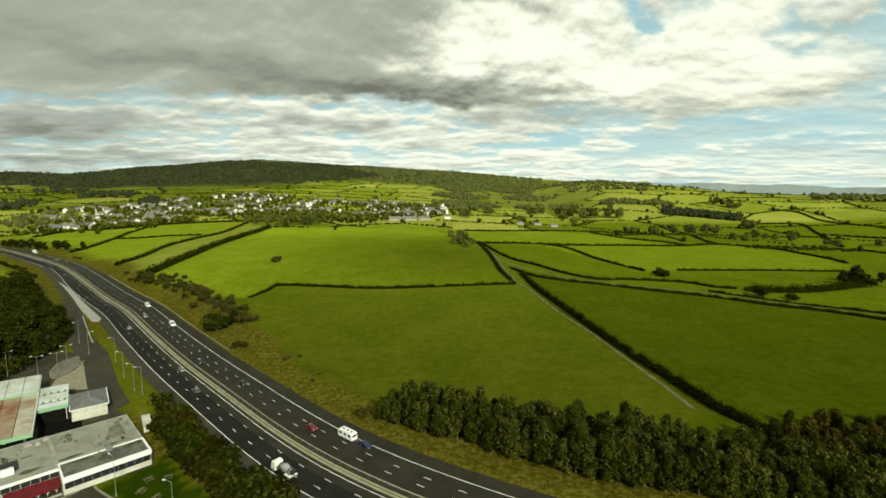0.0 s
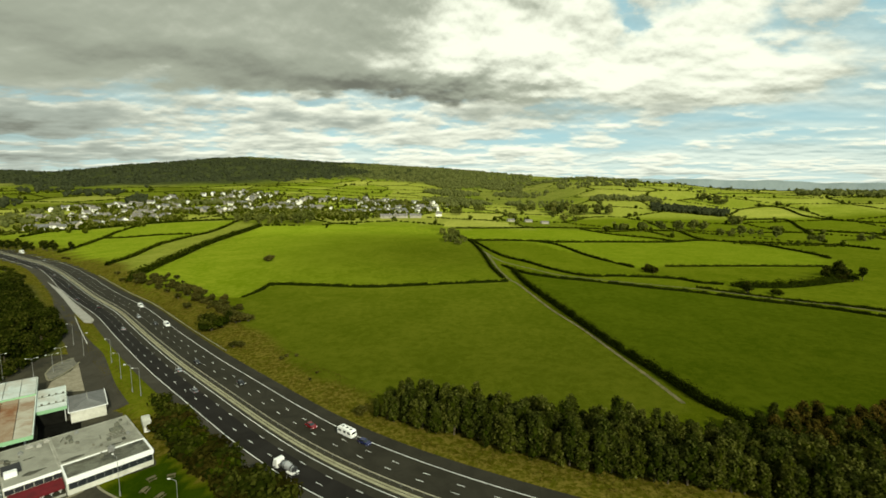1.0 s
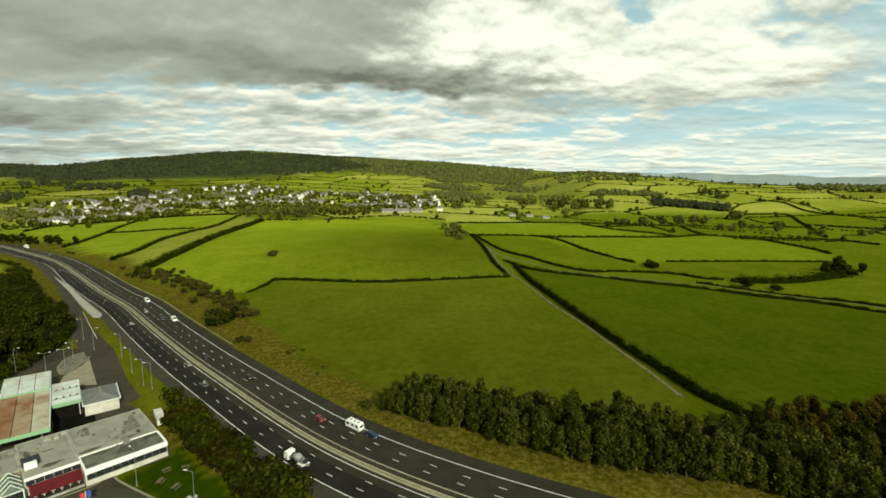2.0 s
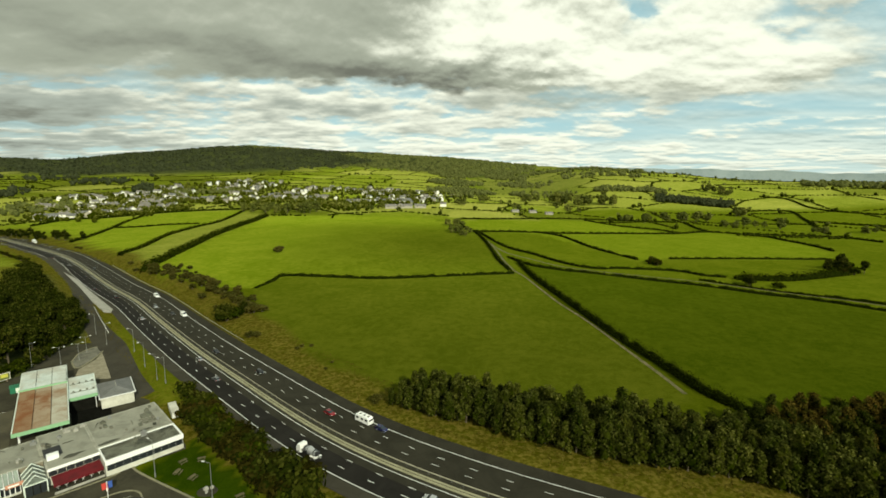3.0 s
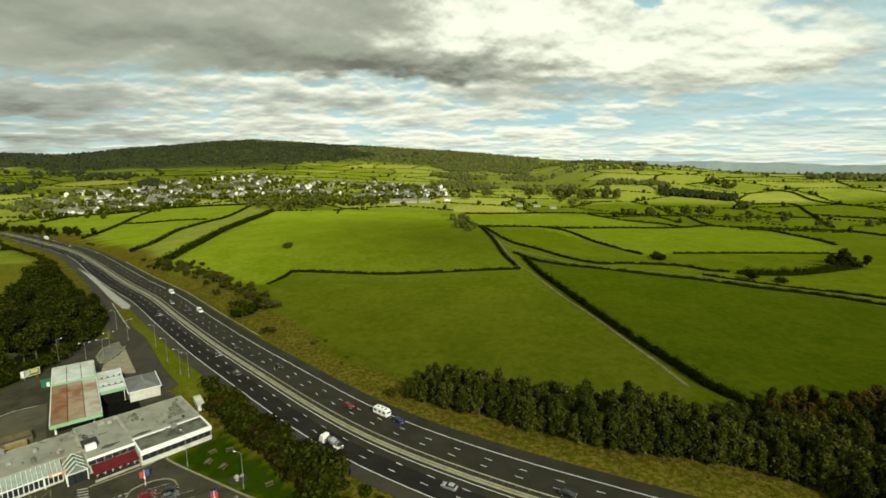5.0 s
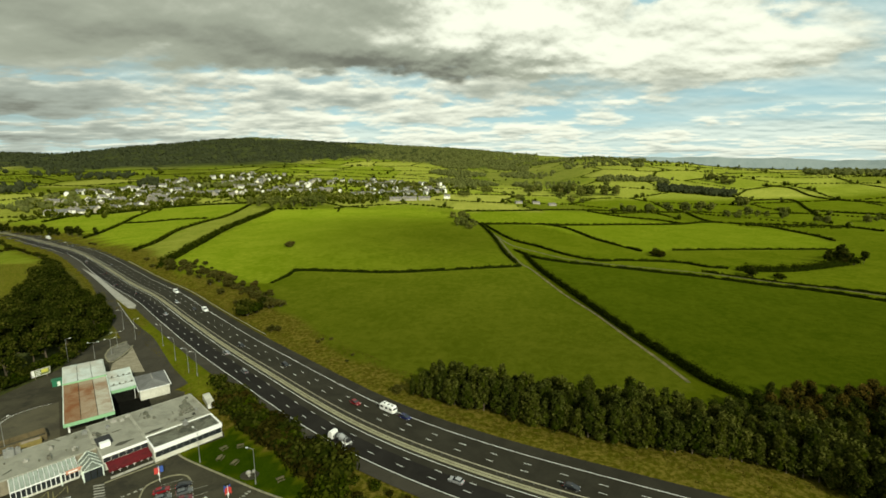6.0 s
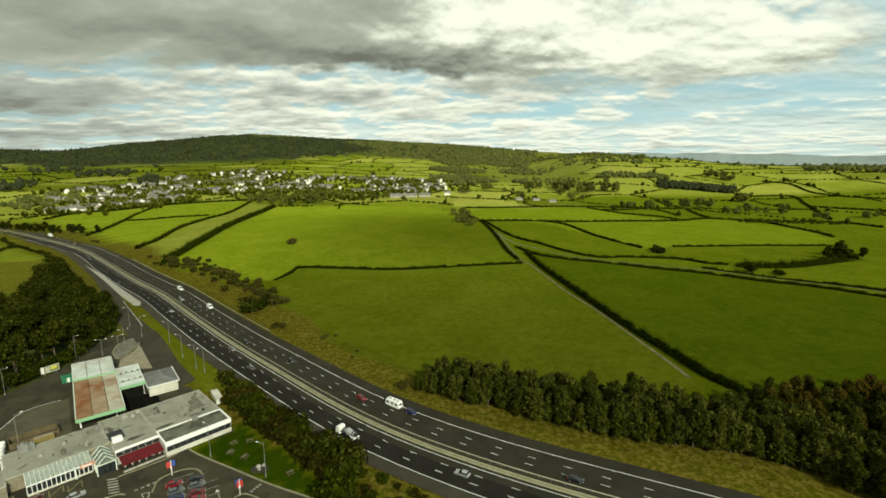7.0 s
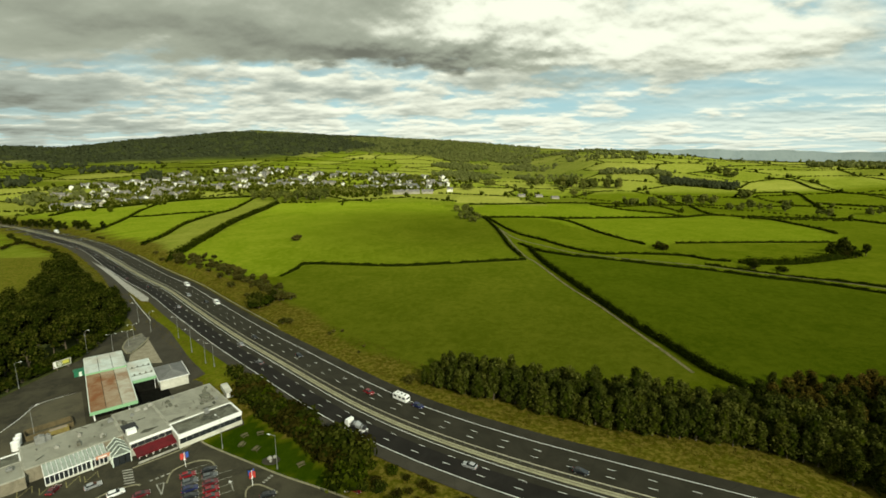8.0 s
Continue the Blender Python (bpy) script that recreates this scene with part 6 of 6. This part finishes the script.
def drive(kind, s, off):
    """Put a vehicle on the motorway, s metres along it; far side traffic comes towards the near end."""
    i = min(len(MID) - 2, max(1, int(s / 3.0)))
    f = s / 3.0 - i
    p = MID[i] * (1 - f) + MID[i + 1] * f
    t = MID[i + 1] - MID[i - 1]
    t = t / np.linalg.norm(t)
    p = p + np.array((t[1], -t[0])) * off
    if off > 0:
        t = -t
    VEHICLES[kind].plant(0, pose(p[0], p[1], ROAD_Z[i] + 0.014, 0, 0, math.degrees(math.atan2(-t[0], t[1]))) @ Matrix.Scale(0.86, 4), "motorway traffic")


for kind, s, off in (("box", 765, 9.5), ("van", 441, 9.5), ("van", 392, 9.5), ("black", 398, 6.25), ("silver", 418, 3.3), ("black", 301, 6.25), ("red", 259, 6.25), ("caravan", 247.5, 9.5), ("navy", 240.6, 9.5), ("black", 190, 3.3),
                     ("black", 331, 3.3), ("silver", 399, -6.55), ("grey", 306, -6.55), ("mixer", 247, -9.5), ("silver", 214, -6.55), ("black", 455, -6.55), ("silver", 328, -3.8), ("black", 486, -9.5), ("black", 530, -6.55),
                     ("grey", 590, -6.55), ("black", 640, -9.5), ("black", 560, 3.3), ("silver", 690, 6.25), ("black", 720, -6.55)):
    drive(kind, s, off)

# parked: kind, place, heading
for kind, x, y, a in (("red", -78.3, 82.4, -60), ("grey", -76.6, 80.0, -60), ("black", -74.2, 84.2, -60), ("grey", -72.9, 82.0, -60), ("maroon", -71.6, 79.6, -60), ("red", -70.4, 77.4, -60), ("navy", -75.3, 77.6, -60), ("red", -69.2, 75.0, -60),
                      ("black", -74.0, 75.2, -60), ("silver", -98.2, 78.9, -46), ("maroon", -106.2, 77.6, 5), ("white", -91.3, 76.4, -50), ("maroon", -85.3, 75.9, -55), ("black", -56.8, 75.4, -62), ("black", -59.0, 72.3, -62), ("black", -55.0, 71.2, -62),
                      ("maroon", -37.4, 76.9, -118), ("grey", -110.0, 70.5, -45), ("white", -40.8, 77.6, -118), ("silver", -88, 71, -50), ("black", -80, 71.5, -60)):
    VEHICLES[kind].plant(0, pose(x, y, YARD_Z + 0.03, 0, 0, a) @ Matrix.Scale(0.80, 4), "parked cars")
box_trailer().matrix_world = pose(-86.6, 122.0, YARD_Z + 0.03, 0, 0, 37) @ Matrix.Diagonal((0.85, 0.95, 0.72, 1))


# ---------- lamps, signs, flags ----------
def street_lamp(height, arms, label):
    thing = empty("street_lamp")
    tagged(thing, label, "street lamp")
    part("pole", tube(bmesh.new(), (0, 0, -0.3), (0, 0, height), 0.085, 0.05), STEEL, thing)
    part("base", tube(bmesh.new(), (0, 0, 0), (0, 0, 1.1), 0.16, 0.15), STEEL, thing)
    for a in arms:
        c, s = math.cos(a), math.sin(a)
        arm = part("arm", tube(bmesh.new(), (0, 0, height - 0.05), (1.4 * c, 1.4 * s, height + 0.22), 0.05, 0.04), STEEL, thing)
        bm = boxed(1.3, -0.14, height + 0.14, 1.95, 0.14, height + 0.30, bevel=0.05)
        bmesh.ops.rotate(bm, verts=bm.verts, cent=(0, 0, 0), matrix=Matrix.Rotation(a, 3, "Z"))
        part("lantern", bm, LAMP_GLASS, arm)
    return thing


LAMPS = Stand([street_lamp(9.0, (0.0,), "tall grey steel street lamp with one arm"), street_lamp(6.5, (0.0, math.pi), "grey steel street lamp with two arms")])
for i, x, y, a in ((0, -156.5, 188.1, 200), (0, -144.6, 177.5, 20), (1, -144.6, 162.6, 40), (1, -147.2, 170.0, 40), (1, -148.3, 158.6, 20), (0, -156.6, 156, 20), (0, -126.5, 166.8, 190), (0, -113.6, 152.4, 190), (0, -103.2, 142.0, 190),
                   (0, -98.6, 138.9, 200), (0, -75.0, 93.2, 150), (0, -57.9, 84.9, 170), (0, -157.6, 127, 20), (0, -128.3, 98.6, 60)):
    LAMPS.plant(i, at(x, y, a), "lamps of the services")


def billboard():
    thing = empty("billboard", pose(-155.2, 142.2, YARD_Z, 0, 0, 60) @ Matrix.Scale(0.78, 4))
    tagged(thing, "freestanding billboard with a white and yellow-green poster", "billboard")
    for x in (-2.2, 2.2):
        part("post", boxed(x - 0.12, -0.12, -0.4, x + 0.12, 0.12, 3.6), TIMBER, thing)
    part("board", boxed(-3.4, -0.25, 1.2, 3.4, -0.125, 4.2), LINE, thing)
    part("frame", boxed(-3.5, -0.2, 1.1, 3.5, -0.13, 4.3), TIMBER, thing)
    part("poster", boxed(-2.3, -0.262, 1.4, 3.2, -0.254, 4.0), OLIVE_POSTER, thing, "olive and lime green poster panel")
    part("poster_patch", boxed(0.2, -0.268, 2.3, 2.6, -0.263, 3.8), YELLOW_PAINT, thing)
    for i in range(3):
        part("text_bar", boxed(-1.9, -0.268, 1.7 + i * 0.75, -0.3 + 0.4 * (i % 2), -0.263, 2.05 + i * 0.75), LINE, thing)


billboard()


def banner_pole():
    thing = empty("banner_pole")
    tagged(thing, "white pole with blue and red banners", "banner pole")
    part("pole", tube(bmesh.new(), (0, 0, -0.2), (0, 0, 4.6), 0.08), WHITE_PAINT, thing)
    part("cap", tube(bmesh.new(), (0, 0, 2.2), (0, 0, 2.9), 0.3, 0.2), WHITE_PAINT, thing)
    for i, mat in enumerate((BLUE_FLAG, BLUE_FLAG, RED_FLAG, RED_FLAG)):
        a = radians(20 + 90 * i)
        bm = boxed(0.15, -0.02, 2.6, 1.1, 0.02, 4.4)
        for v in bm.verts:
            v.co.y += 0.12 * math.sin(v.co.x * 3)
        bmesh.ops.rotate(bm, verts=bm.verts, cent=(0, 0, 0), matrix=Matrix.Rotation(a, 3, "Z"))
        part("banner", bm, mat, thing, "blue cloth banner" if mat is BLUE_FLAG else "red cloth banner")
    return thing


POLES = Stand([banner_pole()])
for x, y in ((-80.8, 86.0), (-61.6, 79.0)):
    POLES.plant(0, pose(x, y, YARD_Z + 0.1, 0, 0, 25 if x < -70 else 60) @ Matrix.Scale(0.85, 4), "banner poles")


def picnic_table():
    thing = empty("picnic_table")
    tagged(thing, "weathered wooden picnic table on the lawn", "picnic table")
    part("tabletop", boxed(-0.9, -0.38, 0.70, 0.9, 0.38, 0.75), OLD_TIMBER, thing)
    for y in (-0.72, 0.72):
        part("bench", boxed(-0.9, y - 0.14, 0.42, 0.9, y + 0.14, 0.46), OLD_TIMBER, thing)
    for x in (-0.65, 0.65):
        part("leg", tube(tube(bmesh.new(), (x, -0.65, 0), (x, 0.25, 0.7), 0.05), (x, 0.65, 0), (x, -0.25, 0.7), 0.05), OLD_TIMBER, thing)
    return thing


TABLES = Stand([picnic_table()])
for x, y in ((-71.5, 98.6), (-67.5, 99.5), (-66.0, 92.5), (-70.5, 94.5), (-52.5, 86.0)):
    TABLES.plant(0, at(x, y, 37 * x % 180), "picnic tables")


def rockery():
    thing = empty("rockery", at(-60.6, 88.2))
    tagged(thing, "dark planted bed with a pale boulder and shrubs", "flower bed")
    bm = bmesh.new()
    bmesh.ops.create_icosphere(bm, subdivisions=2, radius=1.0)
    for v in bm.verts:
        v.co = Vector((v.co.x * 2.3, v.co.y * 1.9, v.co.z * 0.35)) * (1 + 0.15 * noise.noise(v.co * 2))
    part("soil_bed", bm, SOIL, thing)
    for x, y, s in ((-0.4, 0.2, 0.6), (0.7, 0.8, 0.45), (0.2, -0.8, 0.35)):
        bm = bmesh.new()
        bmesh.ops.create_icosphere(bm, subdivisions=2, radius=s)
        for v in bm.verts:
            v.co = v.co * (1 + 0.3 * noise.noise(v.co * 1.7 + Vector((x, y, 0)))) + Vector((x, y, 0.4))
        part("boulder", bm, CONCRETE, thing)


rockery()

# car park islands, bays and markings
for pts in (((-82.0, 80), (-83.1, 83.6), (-82.7, 85.3), (-81.1, 87.0), (-78.0, 88.5), (-75.2, 87.8), (-73.0, 85.2), (-72.1, 82.7)), ((-61.6, 75.0), (-62.5, 77.5), (-61.9, 79.0), (-60.7, 79.4), (-58.5, 78.6), (-54, 76)),
            ((-95.5, 73.5), (-93.8, 76.8), (-89.0, 79.7), (-87.0, 78.9)), ((-93.5, 85.6), (-85.9, 92.6), (-83.6, 95.8))):
    kerb("kerb", pts, w=0.35)


FADED = surface("worn_bay_paint", (0.36, 0.35, 0.30), (0.16, 0.155, 0.13), 1.2, 0.8, bump=0.0)


def mark(name, corners, mat=LINE, label="white painted marking on the car park"):
    bm = bmesh.new()
    bm.faces.new([bm.verts.new((x, y, YARD_Z + 0.035)) for x, y in corners])
    tagged(part(name, bm, mat, None), label, "road marking", kind="structure")


def stripe(x0, y0, x1, y1, w=0.14, mat=FADED, label="white painted bay line on the car park"):
    t = np.array((x1 - x0, y1 - y0))
    t = t / np.linalg.norm(t)
    a = np.array((-t[1], t[0])) * w / 2
    p, q = np.array((x0, y0)), np.array((x1, y1))
    mark("bay_line", [p - a, q - a, q + a, p + a], mat, label)


for i in range(6):
    f = i / 5.6
    stripe(-95.4 + 4.0 * f, 84.6 - 5.2 * f, -93.3 + 4.0 * f, 85.2 - 5.2 * f, 0.5, label="white zebra crossing stripe on asphalt")
for a, b in (((-84.2, 79.7), (-82.7, 80.2)), ((-82.7, 80.2), (-81.0, 76.3)), ((-81.0, 76.3), (-84.2, 79.7))):
    stripe(*a, *b, 0.25, label="white painted give-way triangle edge")
for i in range(4):
    stripe(-86.5 + 0.9 * i, 80.8 + 0.8 * i, -86.0 + 0.9 * i, 81.25 + 0.8 * i, 0.5, label="white give-way dash at a junction")
    stripe(-59.9 + 0.35 * i, 80.2 + 0.75 * i, -59.1 + 0.35 * i, 80.0 + 0.75 * i, 0.4, label="white give-way dash at a junction")
stripe(-65.6, 77.8, -67.2, 80.2, 0.22, label="white painted direction arrow shaft")
mark("arrow_head", [(-67.8, 80.9), (-67.65, 79.9), (-66.8, 80.4)], label="white painted direction arrow head")
for i in range(6):
    stripe(-79.8 + 1.28 * i, 84.6 - 2.3 * i, -76.0 + 1.28 * i, 86.8 - 2.3 * i, 0.12)
    stripe(-76.0 + 1.28 * i, 86.8 - 2.3 * i, -71.6 + 1.28 * i, 89.2 - 2.3 * i, 0.12) if i > 1 else None
stripe(-77.3, 83.5, -71.2, 73.8, 0.15)
for x, y in ((-107.6, 77.4), (-103.4, 79.8), (-100.4, 81.5), (-111.8, 76.4)):
    for o in (-1.3, 1.3):
        stripe(x + o * 0.7, y + o * 0.7, x + o * 0.7 - 1.9, y + o * 0.7 + 2.2, 0.14, YELLOW_LINE, "yellow painted disabled bay line")
    stripe(x - 0.9, y - 0.9, x - 1.0, y + 3.1, 0.14, YELLOW_LINE, "yellow painted disabled bay line")
lane = spline(((-139.8, 96), (-140.9, 107.4), (-142.4, 117.0), (-135.2, 124.8)), 2.0)
ribbon("edge_line", lane, (-0.1, 0.1), LINE, 0.04, "faded white line across the services yard", "road marking", zline=np.full(len(lane), YARD_Z))


# ---------- the village ----------
def house(wall, roof, l, w, h, label):
    thing = empty("house")
    tagged(thing, label, "house")
    part("wall", prism(((-w / 2, -1.5), (-w / 2, h), (0, h + w * 0.36), (w / 2, h), (w / 2, -1.5)), -l / 2, l / 2), wall, thing)
    top = bmesh.new()
    for s in (-1, 1):
        q = [(-l / 2 - 0.4, s * (w / 2 + 0.45), h - 0.25), (l / 2 + 0.4, s * (w / 2 + 0.45), h - 0.25), (l / 2 + 0.4, 0, h + w * 0.36 + 0.12), (-l / 2 - 0.4, 0, h + w * 0.36 + 0.12)]
        a = [top.verts.new(c) for c in q]
        b = [top.verts.new((c[0], c[1], c[2] + 0.22)) for c in q]
        for f in (a, b[::-1], (a[0], a[1], b[1], b[0]), (a[1], a[2], b[2], b[1]), (a[3], a[0], b[0], b[3]), (a[2], a[3], b[3], b[2])):
            top.faces.new(f)
    part("roof", top, roof, thing)
    part("chimney", boxed(-l / 2 + 0.3, -0.5, h + w * 0.2, -l / 2 + 1.3, 0.5, h + w * 0.36 + 1.3), CHIMNEY, thing)
    for s in (-1, 1):
        for x in (-l * 0.28, l * 0.28):
            z = 1.0 if h < 4 else 3.1
            part("window", boxed(x - 0.6, s * (w / 2 - 0.02), z, x + 0.6, s * (w / 2 + 0.03), z + 1.2), GLASS, thing)
    return thing


LIMEWASH = surface("limewashed_wall", (0.82, 0.81, 0.75), (0.68, 0.67, 0.60), 0.6, 0.9, bump=0.1)
CHIMNEY = surface("chimney_stone", (0.30, 0.27, 0.23), (0.20, 0.18, 0.15), 1.0, 0.9)
STONE = surface("grey_stone_wall", (0.40, 0.37, 0.30), (0.27, 0.25, 0.20), 1.0, 0.9)
CREAM = surface("cream_render", (0.82, 0.78, 0.66), (0.70, 0.66, 0.55), 0.6, 0.9, bump=0.1)
ROOF_GREY = surface("lit_slate", (0.20, 0.185, 0.165), (0.12, 0.112, 0.10), 0.5, 0.7)
HOUSES = Stand([house(LIMEWASH, ROOF_GREY, 11, 7.5, 5.0, "white rendered village house with a slate roof"), house(CREAM, SLATE, 9.5, 7.5, 5.2, "cream rendered village house with a slate roof"),
                house(STONE, ROOF_GREY, 12, 8, 5.2, "grey stone village house with a slate roof"), house(LIMEWASH, SLATE, 15, 8, 3.4, "long low white bungalow with a slate roof"),
                house(LIMEWASH, ROOF_GREY, 9, 8, 5.6, "tall white village house with a grey roof"), house(STONE, SLATE, 10, 7.5, 5, "dark stone village house with a slate roof")])
BARNS = Stand([house(STONE, ROOF_GREY, 24, 11, 4.5, "long stone barn with a grey roof")])
r = np.random.default_rng(23)
STREETS = (((-551, 648), (-499, 692), (-440, 784), 30, 8), ((-690, 878), (-640, 920), (-589, 938), 18, 12), ((-640, 740), (-560, 790), (-470, 830), 30, 16), ((-458, 862), (-345, 893), (-221, 972), 34, 12),
           ((-493, 1000), (-450, 1120), (-480, 1250), 26, 22), ((-317, 1063), (-300, 1150), (-282, 1240), 14, 14), ((-190, 1080), (-170, 1160), (-150, 1260), 14, 16), ((-110, 930), (-54, 960), (-6, 1010), 12, 14),
           ((-652, 1100), (-600, 1070), (-560, 1040), 9, 14), ((-420, 960), (-360, 1000), (-300, 1010), 14, 16), ((-590, 850), (-540, 880), (-480, 910), 16, 14), ((-560, 1190), (-540, 1260), (-520, 1330), 16, 26), ((-215, 1180), (-150, 1230), (-110, 1300), 14, 22), ((-90, 1180), (-40, 1260), (-20, 1100), 10, 26), ((-170, 905), (-120, 935), (-60, 905), 15, 13), ((-120, 1010), (-80, 1040), (-30, 1060), 9, 13))
green = []
for a, b, c, n, spread in STREETS:
    line = spline((a, b, c), 1.0)
    for i in range(n):
        j = int((i + r.uniform(0.0, 1.0)) / n * (len(line) - 2))
        t = line[j + 1] - line[j]
        x, y = line[j] + r.normal(0, spread * 1.25, 2)
        HOUSES.plant((0, 1, 0, 4, 3, 2, 4, 5)[int(r.integers(0, 8))], at(x, y, math.degrees(math.atan2(t[1], t[0])) + 90 * int(r.integers(0, 2)) + r.normal(0, 16), r.uniform(0.9, 1.2)), "village houses")
        for _ in range(8):
            green.append((x + r.normal(0, 26), y - 6 + r.normal(0, 20), r.uniform(0.35, 0.9)))
for x, y, a in ((-88, 806, 8), (-62, 818, 12), (-38, 826, 6), (-74, 838, 95), (128, 800, 20), (185, 790, 10), (160, 806, 15)):
    BARNS.plant(0, at(x, y, a, 0.85 if x < 0 else 0.55), "farm buildings")
for x, y in ((4, 868), (-12, 1090), (-52, 1000), (-558, 640), (-548, 636)):
    HOUSES.plant(int(r.integers(0, 2)), at(x, y, r.uniform(0, 180), 1.0), "village houses")
for i in range(150):
    green.append((r.uniform(-330, -120), r.uniform(735, 870), r.uniform(0.55, 1.1)))
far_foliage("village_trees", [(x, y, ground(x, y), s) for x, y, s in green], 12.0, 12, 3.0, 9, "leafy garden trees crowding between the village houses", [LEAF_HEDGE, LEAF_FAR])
